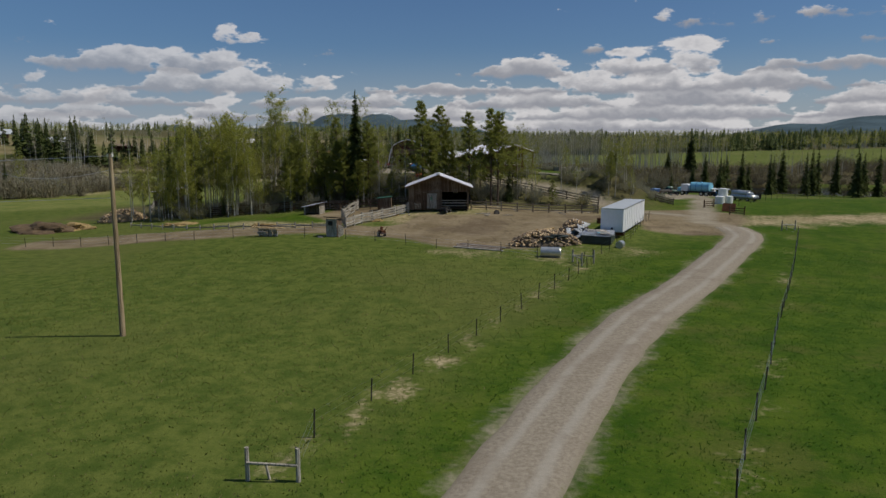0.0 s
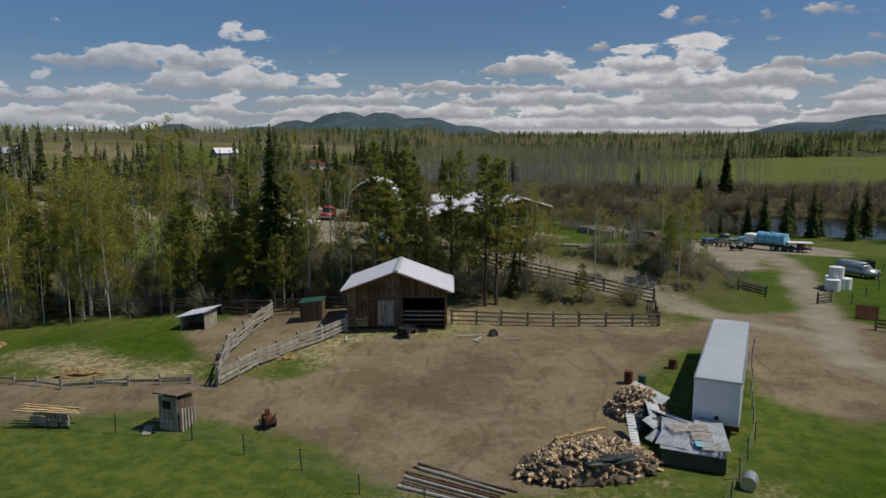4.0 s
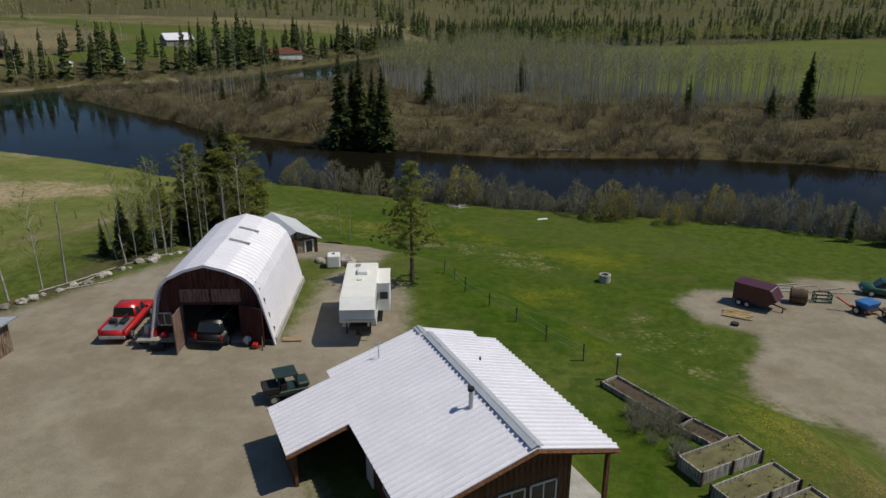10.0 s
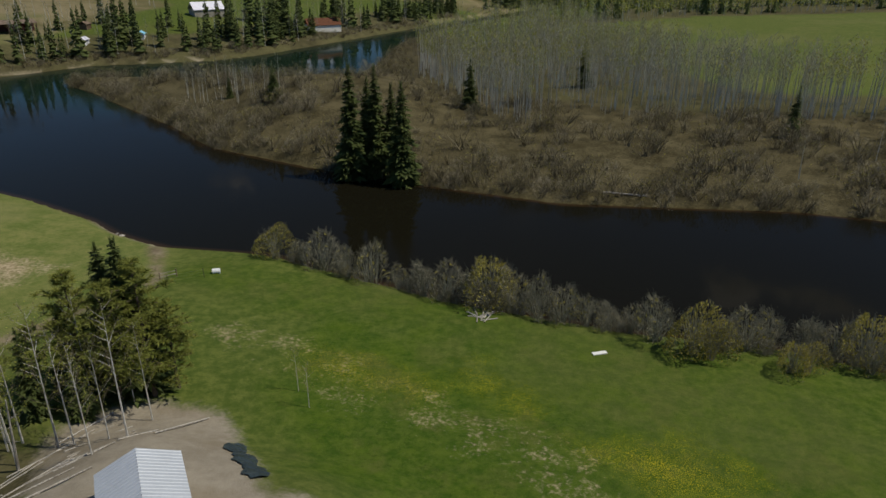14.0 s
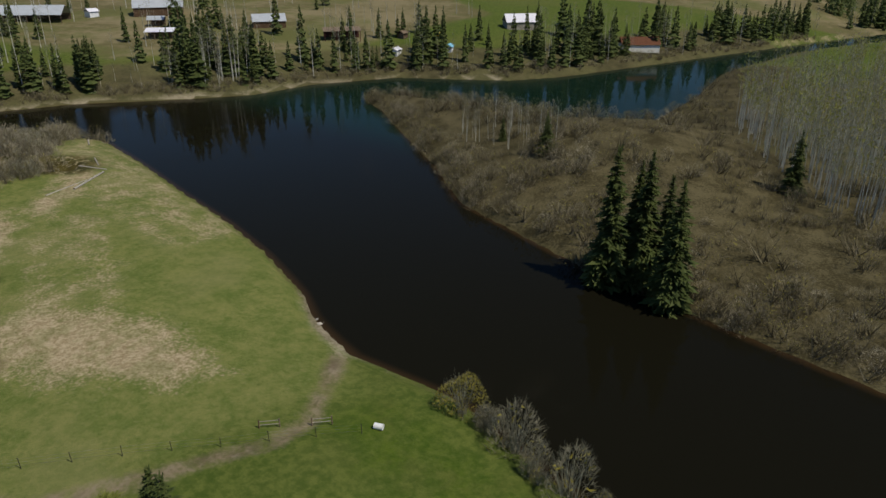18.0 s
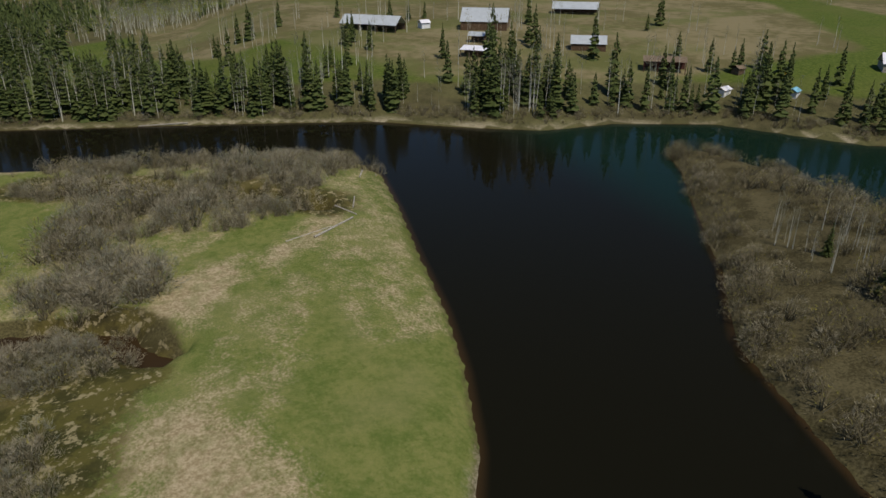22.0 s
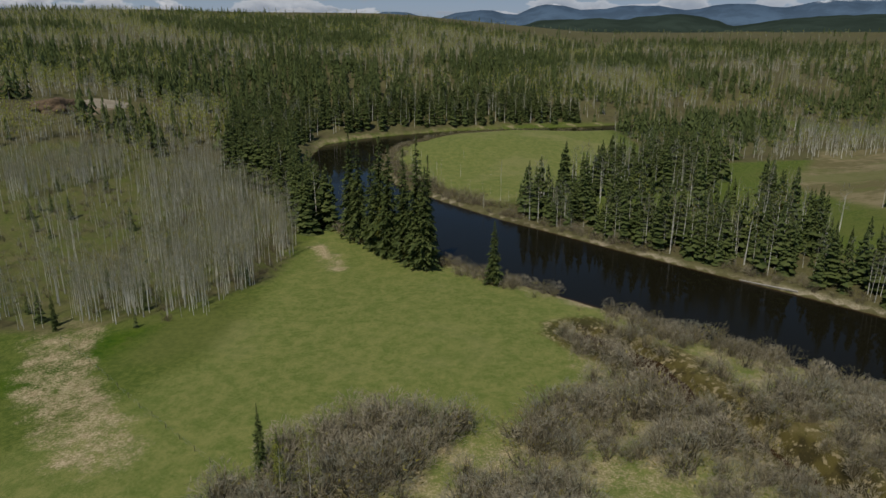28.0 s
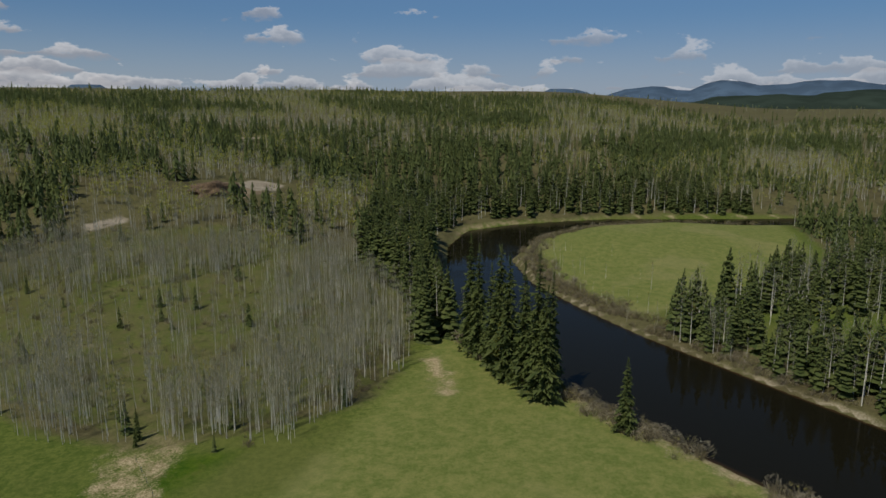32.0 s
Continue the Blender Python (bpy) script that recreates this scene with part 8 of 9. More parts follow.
M_WEEDY = plain("weedy_soil", (0.155, 0.145, 0.070), 0.95, 0, 0.45, 1, 12, 0.7)
raised_bed(22.3, 129.0, 27, 4.1, 1.5, 0.75, "grey plank garden bed filled with weedy soil", M_WEEDY)
raised_bed(23.2, 126.8, 27, 4.1, 1.5, 0.7, "grey plank garden bed with low weeds", M_WEEDY)
raised_bed(24.2, 125.0, 27, 4.0, 1.5, 0.7, "grey plank garden bed with dead stalks", M_WEEDY)
raised_bed(25.4, 121.7, 8, 2.6, 1.5, 0.75, "small grey plank bed under a dry shrub", M_WEEDY)
raised_bed(20.0, 134.6, -55, 5.6, 1.3, 0.35, "low timber bed with wire hoops")
raised_bed(22.0, 131.8, -50, 3.0, 1.3, 0.35, "low timber bed beside the garden path")
for i in range(20):
    SHRUBS[0].plant(20.2 + random.uniform(-1.3, 1.3), 131.3 + random.uniform(-2.2, 2.2), random.uniform(0.9, 1.5), "clump of dry stalks beside the low bed", "dry stalks in the garden", fat=0.9)
SHRUBS[0].plant(25.8, 122.2, 2.2, "dry round shrub in the small bed", z=7.4, fat=1.1)
SHRUBS[0].plant(18.9, 132.0, 1.7, "dead stalks beside the low bed", fat=1.1)
SHRUBS[0].plant(19.3, 133.4, 1.5, "dead stalks beside the low bed", fat=1.1)
SHRUBS[1].plant(21.6, 120.6, 1.5, "low leafless garden shrub", fat=1.3)
for i in range(9):
    x = 9.2 + 0.52 * i + random.uniform(-0.1, 0.1)
    SHRUBS[2].plant(x, 121.0 + 0.42 * (x - 9.2) + random.uniform(-0.3, 0.3), 0.55, "small yellow flowering bush by the house wall", "flowers by the house wall", fat=1.3)
for i in range(7):
    SHRUBS[2].plant(23.5 + 0.6 * i, 119.6 + random.uniform(-0.3, 0.5), 0.7, "green leafy garden plant", "plants at the garden edge", fat=1.3)


def log(name, a, b, r, mat, label, group="", category="log"):
    """A felled log lying from a to b (x, y), on the ground."""
    za, zb = ground_z(*a) + r * 0.8, ground_z(*b) + r * 0.8
    o = thing(name, pose(a[0], a[1], za), label, category, group)
    d = Vector((b[0] - a[0], b[1] - a[1], zb - za))
    part("stem", B().rod((0, 0, 0), d, r, r * 0.75, 8), mat, o)
    part("cut_end", B().cyl(r * 0.92, r * 0.92, 0.02, 0, 0, 0, n=10).move(d.to_track_quat("Z", "Y").to_matrix().to_4x4()), M_LOGEND, o)
    return o


for a, b in (((9.5, 118.6), (15.5, 117.9)), ((15.7, 117.9), (20.5, 117.8)), ((20.7, 117.8), (25.5, 118.4)), ((18.0, 117.3), (24.5, 117.5))):
    log("edging_log", a, b, 0.16, M_GREYWOOD, "grey log edging the garden slope", "logs edging the garden")
for x, y, h, tilt in ((-29.7, 162.2, 11.0, 4), (-25.4, 166.8, 5.5, -7), (-30.0, 173.5, 6.5, -12), (-23.0, 171.5, 7.0, 9), (-33.0, 158.5, 10.0, -5)):
    snag = thing("dead_pole", pose(x, y, ground_z(x, y) - 0.3, tilt * 0.4, tilt, 0), "pale barkless dead trunk standing on the slope", "dead tree", "dead trunks by the workshop")
    part("stem", B().cyl(0.13, 0.05, h, 0, 0, 0, n=7), M_GREYWOOD, snag)
    for k in range(5):
        a = k * 2.4
        part("stub", B().rod((0, 0, h * (0.45 + 0.1 * k)), (math.cos(a) * 0.6, math.sin(a) * 0.6, h * (0.45 + 0.1 * k) + 0.25), 0.025, 0.01, 4), M_GREYWOOD, snag)
for i in range(46):
    x, y = -30 + random.uniform(-2, 7) + 0.22 * i, 148 + i * 0.6 + random.uniform(-1, 1)
    log("felled_pole", (x, y), (x + random.uniform(1.5, 4), y + random.uniform(1.5, 5)), 0.07, M_GREYWOOD, "grey felled pole on the slope", "felled poles by the workshop")
for a, b, r in (((-109.6, 231.1), (-116.5, 241.5), 0.22), ((-110, 226), (-113.5, 236), 0.10), ((-146, 257), (-141, 254), 0.2), ((-124, 241), (-118, 243), 0.16), ((-220.5, 233), (-225.5, 219.5), 0.25), ((27, 247), (34, 245.5), 0.2), ((-143.5, 259.5), (-148.5, 260.5), 0.15), ((-128, 247), (-122, 244), 0.15)):
    log("drift_log", a, b, r, M_GREYWOOD, "bleached drift log on the river bank", "drift logs")
for i in range(14):
    a = random.uniform(0, 3.14)
    x, y = 9.4 + random.uniform(-0.8, 0.8), 201.4 + random.uniform(-0.8, 0.8)
    log("drift_branch", (x, y), (x + math.cos(a) * 2, y + math.sin(a) * 2), 0.08, M_GREYWOOD, "bleached branch in a heap on the bank", "heap of drift branches")


def stone(x, y, r, seed, label="pale field stone at the edge of the gravel", group="row of stones"):
    me = B().ball(r, r * random.uniform(0.7, 1.1), r * 0.65, 0, 0, r * 0.35, 2, 0.5, seed).mesh("stone", M_ROCK, False)
    o = new("stone", me)
    o.matrix_basis = pose(x, y, ground_z(x, y) - 0.05, 0, 0, random.uniform(0, 360))
    return tagged(o, label, "stone", group)


for i in range(22):
    t = i / 21
    x, y = -25 + 10.5 * t + random.uniform(-0.5, 0.5), 147 + 17 * t + random.uniform(-0.5, 0.5)
    stone(x, y, random.uniform(0.18, 0.5), i)
for x, y, r in ((-2.4, 158.4, 0.45), (-1.7, 157.8, 0.7), (-0.9, 157.2, 0.8), (-0.3, 156.5, 0.5), (-1.2, 158.6, 0.4), (-3.2, 157.4, 0.5), (0.9, 153.9, 0.5), (0.2, 154.6, 0.35)):
    stone(x, y, r, int(40 + x * 3), "pale boulder in front of the grey shed", "boulders by the shed")
for i in range(8):
    stone(-44.2 + random.uniform(-1, 1), 223.4 + random.uniform(-1, 1), random.uniform(0.15, 0.35), 60 + i, "pale stone at the watering place", "stones at the watering place")


# ---- firewood ----
LOGS = []
for i in range(5):
    b = B().cyl(0.085 + 0.014 * (i % 3), 0.08 + 0.014 * (i % 3), 0.52, 0, 0, -0.26, n=6 if i % 2 else 4)
    LOGS.append(b.mesh("log", M_LOGEND if i < 3 else M_BARKWOOD))


def firewood(cx, cy, lx, ly, h, rz, n, label, seed, fresh=False):
    p = thing("firewood_pile", pose(cx, cy, ground_z(cx, cy), 0, 0, rz), label, "firewood")
    r = random.Random(seed)
    core = B().ball(lx * 0.46, ly * 0.46, h * 0.9, 0, 0, 0, 3, 0.25, seed)
    part("core", core, M_LOGEND if fresh else M_BARKWOOD, p)
    for i in range(n):
        a, q = r.uniform(0, 6.283), r.random() ** 0.55
        x, y = math.cos(a) * q * lx / 2, math.sin(a) * q * ly / 2
        z = h * max(0, 1 - q ** 2.2) + 0.06
        o = new("log", r.choice(LOGS[:2] if fresh else LOGS))
        o.parent = p
        o.matrix_basis = pose(x, y, z, r.uniform(65, 115), r.uniform(-25, 25), r.uniform(0, 360)) @ Matrix.Diagonal((1, 1, r.uniform(0.8, 1.25), 1))
    return p


fa = firewood(11.2, 76.2, 8.2, 3.6, 1.5, 8, 520, "long heap of split firewood beside the scrap pile", 1)
part("tarp", B().ball(1.2, 0.7, 0.25, 0.6, -0.95, 0.95, 3, 0.9, 3), M_TARP, fa, "crumpled black plastic sheet")
part("beam", B().rod((-3.0, 1.6, 0.3), (-0.5, 1.5, 1.5), 0.12, n=4).rod((-1.5, 1.4, 1.2), (1.4, 1.6, 1.6), 0.12, n=4), M_NEWWOOD, fa)
firewood(15.6, 83.4, 3.6, 3.6, 1.55, -20, 260, "stacked firewood under loose metal sheets", 2)
firewood(-51.5, 110.5, 8.5, 4.0, 1.7, 60, 300, "pale heap of split firewood beside the track", 4, True)


M_SHEET = plain("old_galvanised_sheet", (0.52, 0.54, 0.57), 0.5, 0.2, 0.3, 1.2, 9, 0.1, 0.5)
M_PALLET = plain("pale_pallet_wood", (0.46, 0.42, 0.38), 0.85, 0, 0.25, 2, 12, 0.3)


def scrap():
    s = thing("metal_sheet_stack", pose(17.4, 78.0, ground_z(17.4, 78.0), 0, 0, -20), "stack of corrugated metal sheets and pallets", "scrap pile")
    part("wrapped_base", B().box(3.3, 4.2, 0.85, 0, 0, 0.42), M_TARP, s, "dark wrapped stack under the sheets")
    for x, y, rz, w, l, z in ((-0.2, 0.1, 2, 3.2, 4.3, 0.92), (0.9, 0.5, 6, 1.6, 3.6, 1.0), (-1.0, -0.6, -8, 1.7, 2.4, 1.02)):
        v, f = ribbed((-w / 2, 0), (w / 2, 0.02), -l / 2, l / 2, 0.15, 0.03)
        o = sheet("metal_sheet", v, f, M_SHEET, s)
        o.matrix_basis = pose(x, y, z, random.uniform(-2, 2), random.uniform(-3, 3), rz)
    for x, y, rz, z in ((0.2, 0.9, 12, 1.1), (0.4, -0.4, 8, 1.12), (-0.9, 0.4, 30, 1.14), (0.9, -1.4, 10, 1.06)):
        b = B()
        for i in range(3):
            b.box(0.07, 1.1, 0.08, -0.5 + i * 0.5, 0, 0.04)
        pl = part("pallet", b, M_PALLET, s, "grey slatted pallet")
        pl.matrix_basis = pose(x, y, z, 0, 0, rz)
        for i in range(7):
            part("slat", B().box(1.1, 0.09, 0.03, 0, -0.5 + i * 0.165, 0.1), M_PALLET, pl)
    part("blue_pane", B().box(1.1, 0.8, 0.04), M_SKYBLUE, s, "pale blue flat panel").matrix_basis = pose(0.6, -1.2, 1.14, 0, 2, 8)
    for x, y, z, rx, ry, rz, l, w in ((-2.6, 3.6, 1.3, 18, 24, 24, 3.4, 0.9), (-2.2, 2.0, 0.9, -8, 30, -20, 2.8, 0.8), (-2.9, 4.8, 1.5, 10, -15, 60, 2.6, 0.9), (-1.9, 1.0, 0.7, 20, 10, -30, 2.2, 0.5), (-3.4, 0.6, 0.6, 30, 5, 20, 2.4, 0.5), (-1.4, 2.6, 1.0, 5, 18, 70, 2.4, 0.8)):
        v, f = ribbed((-w / 2, 0), (w / 2, 0.05), -l / 2, l / 2, 0.2, 0.03)
        o = sheet("loose_sheet", v, f, M_SHEET, s, "bent loose metal sheet")
        o.matrix_basis = pose(x, y, z, rx, ry, rz)
    part("junk", B().ball(1.3, 1.2, 0.7, -2.2, 2.4, 0.3, 3, 0.9, 7), M_TARP, s, "dark tangle of scrap")


scrap()
tk = thing("steel_tank", pose(10.6, 68.9, ground_z(10.6, 68.9), 0, 0, -11), "silver cylindrical tank lying in the grass", "tank")
part("shell", B().cyl(0.52, 0.52, 1.9, -0.95, 0, 0.52, 0, 90, 0, n=24), M_STEEL, tk)
part("end_cap", B().cyl(0.48, 0.42, 0.12, 0.94, 0, 0.52, 0, 90, 0, n=20), M_STEEL, tk)
tk = thing("culvert_offcut", pose(19.0, 74.4, ground_z(19, 74.4), 0, 0, 60), "short silver corrugated pipe piece in grass", "pipe")
part("pipe", B().cyl(0.4, 0.4, 0.9, -0.45, 0, 0.35, 0, 90, 0, n=16), M_STEEL, tk)
for i in range(9):
    y = 0.30 * i
    log("fence_pole", (1.0 + 0.12 * i + random.uniform(-0.3, 0.3), 74.2 + y + random.uniform(-0.12, 0.12)), (6.2 + 0.06 * i + random.uniform(-0.5, 0.5), 71.8 + y + random.uniform(-0.12, 0.12)), 0.10, M_OLDWOOD if i % 3 else M_GREYWOOD, "grey stripped pole in a low stack", "stack of poles")
dr = thing("oil_drum", pose(16.3, 88.2, ground_z(16.3, 88.2)), "rusty brown oil drum beside the trailer", "drum")
part("barrel", B().cyl(0.3, 0.3, 0.9, n=16), M_RUST, dr)
dr = thing("plastic_drum", pose(17.1, 87.6, ground_z(17.1, 87.6)), "dark green plastic drum", "drum")
part("barrel", B().cyl(0.3, 0.28, 0.8, n=16), M_GREEN, dr)
st = thing("chopping_stump", pose(20.4, 91.2, ground_z(20.4, 91.2)), "dark stump beside the trailer shadow", "stump")
part("stump", B().cyl(0.35, 0.3, 0.7, n=10), M_RUST, st)
wl_ = thing("lumber_trestle", pose(-20.9, 81.2, ground_z(-20.9, 81.2), 0, 0, -6), "new boards laid across a stack of blocks", "lumber")
for i in range(4):
    for k in range(3):
        part("block", B().box(0.5, 0.28, 0.26, -0.9 + 0.6 * i, random.uniform(-0.3, 0.3), 0.15 + 0.28 * k), M_GREYWOOD, wl_)
for i in range(6):
    part("board", B().box(4.0 + random.uniform(-0.4, 0.4), 0.16, 0.05, random.uniform(-0.2, 0.2), -0.4 + 0.17 * i, 1.0 + 0.05 * (i % 2), 0, 0, random.uniform(-5, 5)), M_NEWWOOD, wl_)


M_DKGREEN = plain("dark_green_paint", (0.018, 0.040, 0.034), 0.45, 0, 0.2, 1, 6, 0.05, 0.5)


def buggy(name, m, label, mat, s=1.0, cage=True, cat="vehicle"):
    u = thing(name, m, label, cat)
    part("chassis", B().box(1.2 * s, 2.4 * s, 0.3 * s, 0, 0, 0.55 * s, bev=0.05), mat, u)
    part("nose", B().box(1.1 * s, 0.7 * s, 0.35 * s, 0, 0.95 * s, 0.85 * s, bev=0.08), mat, u)
    part("load_bed", B().box(1.25 * s, 0.9 * s, 0.3 * s, 0, -0.9 * s, 0.85 * s), M_BLACK, u)
    part("seat", B().box(1.0 * s, 0.4 * s, 0.5 * s, 0, -0.2 * s, 0.9 * s, bev=0.05), M_BLACK, u)
    if cage:
        part("roof", B().box(1.25 * s, 1.3 * s, 0.06 * s, 0, 0.0, 1.65 * s), mat, u)
        for x in (-0.55, 0.55):
            for y in (-0.5, 0.6):
                part("cage_bar", B().rod((x * s, y * s, 0.8 * s), (x * s, y * s * 0.9, 1.65 * s), 0.03 * s), M_BLACK, u)
    else:
        part("handlebar", B().rod((-0.4 * s, 0.5 * s, 1.15 * s), (0.4 * s, 0.5 * s, 1.15 * s), 0.03), M_BLACK, u)
    for x in (-0.6, 0.6):
        for y in (-0.85, 0.9):
            wheel(u, x * s, y * s, 0.32 * s, 0.32 * s, 0.22 * s)
    return u


buggy("utility_vehicle", pose(-1.0, 135.0, 6.85, 0, 0, -65), "dark green roofed farm buggy beside the house", M_DKGREEN, 1.0)
buggy("quad_bike", pose(0.1, 97.6, ground_z(0.1, 97.6), 0, 0, -25), "black quad bike in front of the barn", M_BLACK, 0.75, False)
buggy("quad_bike", pose(51.0, 154.6, ground_z(51, 154.6), 0, 0, 80), "black quad bike on the gravel", M_BLACK, 0.8, False)
mo = thing("garden_tiller", pose(-7.4, 80.9, ground_z(-7.4, 80.9), 0, 0, 30), "rusty two-wheeled tiller standing on dirt", "machine")
part("engine", B().box(0.6, 0.9, 0.45, 0, 0, 0.55, bev=0.06), M_RUST, mo)
part("handle", B().rod((-0.2, -0.4, 0.7), (-0.25, -1.0, 1.25), 0.03).rod((0.2, -0.4, 0.7), (0.25, -1.0, 1.25), 0.03).box(0.25, 0.2, 0.4, 0, 0.1, 0.95), M_RUST, mo)
for x in (-0.4, 0.4):
    wheel(mo, x, 0.1, 0.3, 0.3, 0.16)
cl = thing("flat_trailer", pose(-11.2, 141.4, 6.85, 0, 0, 4), "low flat trailer with machine parts beside the door", "trailer")
part("deck", B().box(2.5, 1.5, 0.12, 0, 0, 0.6), M_GREYWOOD, cl)
part("load", B().box(0.6, 0.5, 0.5, -0.3, 0.1, 0.9, bev=0.08).box(0.4, 0.5, 0.3, 0.5, -0.1, 0.8, bev=0.05), M_RED, cl, "red engine on the deck")
part("load", B().cyl(0.25, 0.2, 0.6, -0.8, 0.4, 0.66), M_STEEL, cl)
part("tool_box", B().box(0.9, 0.35, 0.35, 0.2, -0.9, 0.35), M_BLACK, cl)
for x in (-1.25, 1.25):
    wheel(cl, x, 0.2, 0.34, 0.34, 0.2)
jk = thing("workshop_clutter", pose(-4.9, 141.2, 6.85), "boxes, cans and a red motor outside the workshop", "clutter")
part("crate", B().box(0.7, 0.6, 0.6, 0.1, 0.6, 0.3, bev=0.03), M_BLACK, jk)
part("motor", B().box(0.4, 0.5, 0.35, 0.4, -0.2, 0.25, bev=0.06), M_RED, jk)
part("can", B().cyl(0.14, 0.14, 0.4, -0.5, 0.5), M_PLASTIC, jk)
part("can", B().cyl(0.16, 0.14, 0.45, 1.3, 1.2), M_PLASTIC, jk)
part("bundle", B().ball(0.3, 0.25, 0.4, -0.3, 0.2, 0.4, 2, 0.5, 2), M_STEEL, jk)
ob = thing("plastic_tub", pose(-9.3, 142.7, 6.9), "orange-red plastic tub by the car", "tub")
part("tub", B().cyl(0.3, 0.38, 0.45, n=14), M_ORANGE, ob)
fl = thing("flat_rock", pose(-2.3, 142.2, 6.88, 0, 0, 5), "flat sandy slab on the gravel", "slab")
part("slab", B().box(1.3, 0.55, 0.12, 0, 0, 0.05, bev=0.03), plain("sandstone", (0.33, 0.22, 0.13), 0.9), fl)
ib = thing("water_tank", pose(-1.8, 156.4, ground_z(-1.8, 156.4), 0, 0, 8), "white square plastic water tank", "tank")
part("tank", B().box(1.15, 1.1, 1.15, 0, 0, 0.6, bev=0.1), M_PLASTIC, ib)
part("lid", B().cyl(0.14, 0.14, 0.06, 0, 0, 1.17), M_BLACK, ib)
tp = thing("ground_tarp", pose(-6.2, 172.2, ground_z(-6.2, 172.2), 0, 0, 0), "long crumpled black plastic sheet on the grass", "tarp")
verts, faces = [], []
for i in range(19):
    k = i / 18
    for j in range(5):
        across = (j / 4 - 0.5) * (1.3 + 0.4 * math.sin(i * 0.9))
        x, y = -1.6 + 4.2 * k + across * 0.79 + 0.12 * math.sin(i * 1.9), 2.4 - 5.4 * k + across * 0.61 + 0.12 * math.cos(i * 2.6)
        verts.append((x, y, ground_z(x - 6.2, y + 172.2) - ground_z(-6.2, 172.2) + 0.10 + 0.14 * abs(math.sin(i * 0.8 + j * 1.7)) * (1 if 0 < j < 4 else 0.2)))
        if i and j:
            faces.append((5 * i + j - 6, 5 * i + j - 5, 5 * i + j, 5 * i + j - 1))
sheet("sheet", verts, faces, M_TARP, tp)


# ---- things in the yard wood ----
tr = thing("covered_tractor", pose(-4.6, 117.4, ground_z(-4.6, 117.4), 0, 0, 40), "small tractor under a bright blue tarp", "tractor")
part("tarp", B().ball(0.9, 1.4, 0.75, 0, 0, 0.9, 3, 0.5, 5), M_BLUE, tr, "bright blue tarp")
for x in (-0.6, 0.6):
    wheel(tr, x, -0.6, 0.45, 0.45, 0.25)
rd = thing("red_implement", pose(-4.0, 115.0, ground_z(-4.0, 115.0)), "faded red farm implement under the trees", "machine")
part("hull", B().ball(0.9, 0.5, 0.35, 0, 0, 0.4, 3, 0.2, 8), M_ORANGE, rd)
pw = thing("plywood_stack", pose(-12.6, 119.4, ground_z(-12.6, 119.4), 0, 0, 56), "yellowish boards leaning under the shed roof", "boards")
for i in range(3):
    part("board", B().box(1.3, 0.04, 1.5, 0.5 * i, 0, 0.75, 12, 0, 0), M_NEWWOOD, pw)

# ---- bench with machinery ----
def cargo():
    c = thing("stock_trailer", pose(39.0, 163.7, ground_z(39.0, 163.7), 0, 0, -132), "maroon enclosed stock trailer with tandem wheels", "trailer")
    part("box", B().prism([(-2.0, 0.6), (1.3, 0.6), (2.2, 1.3), (1.5, 2.3), (-2.0, 2.3)], 2.0, "x").move(pose(-1.0, 0, 0)), M_MAROON, c)
    part("roof", B().box(2.06, 3.6, 0.08, 0, -0.25, 2.34, bev=0.02), M_MAROON, c)
    part("white_band", B().box(2.08, 0.1, 0.1, 0, 1.5, 2.32), M_TRIM, c)
    for x in (-1.0, 1.0):
        for y in (-1.3, -0.5):
            wheel(c, x, y, 0.36, 0.36, 0.22, M_TRIM)
    part("tongue", B().rod((0, 1.4, 0.7), (0, 2.9, 0.5), 0.08).box(0.1, 0.1, 0.6, 0, 2.6, 0.3), M_POST, c)


cargo()
lm = thing("lumber_stack", pose(36.3, 161.2, ground_z(36.3, 161.2), 0, 0, -30), "loose stack of pale new boards", "lumber")
for i in range(9):
    part("board", B().box(2.4 + random.uniform(-0.4, 0.4), 0.18, 0.06, random.uniform(-0.2, 0.2), -0.9 + 0.2 * i, 0.15 + 0.04 * (i % 3), 0, 0, random.uniform(-6, 6)), M_NEWWOOD, lm)
part("bearer", B().box(0.14, 2.0, 0.12, -0.8, 0, 0.06).box(0.14, 2.0, 0.12, 0.8, 0, 0.06), M_OLDWOOD, lm)
ty = thing("scrap_tyre", pose(35.1, 158.8, ground_z(35.1, 158.8)), "black tyre lying on gravel", "tyre")
part("tyre", B().cyl(0.36, 0.36, 0.22, n=18), M_BLACK, ty)
part("hub", B().cyl(0.2, 0.2, 0.23, n=12), M_POST, ty)
# a round hay bale, built from two drum shapes
sp = thing("round_bale", pose(43.6, 164.6, ground_z(43.6, 164.6), 0, 0, -20), "weathered round hay bale lying on its side", "drum")
part("drum", B().cyl(0.75, 0.75, 1.5, -0.75, 0, 0.75, 0, 90, 0, n=22), M_MANURE, sp)
part("core", B().cyl(0.4, 0.4, 1.54, -0.77, 0, 0.75, 0, 90, 0, n=14), M_BLACK, sp)
cr = thing("steel_crate", pose(46.2, 165.0, ground_z(46.2, 165.0), 0, 0, -5), "teal steel crate on the gravel", "crate")
for x in (-0.75, 0.75):
    for y in (-0.45, 0.45):
        part("corner_post", B().box(0.09, 0.09, 0.95, x, y, 0.48), M_GREEN, cr)
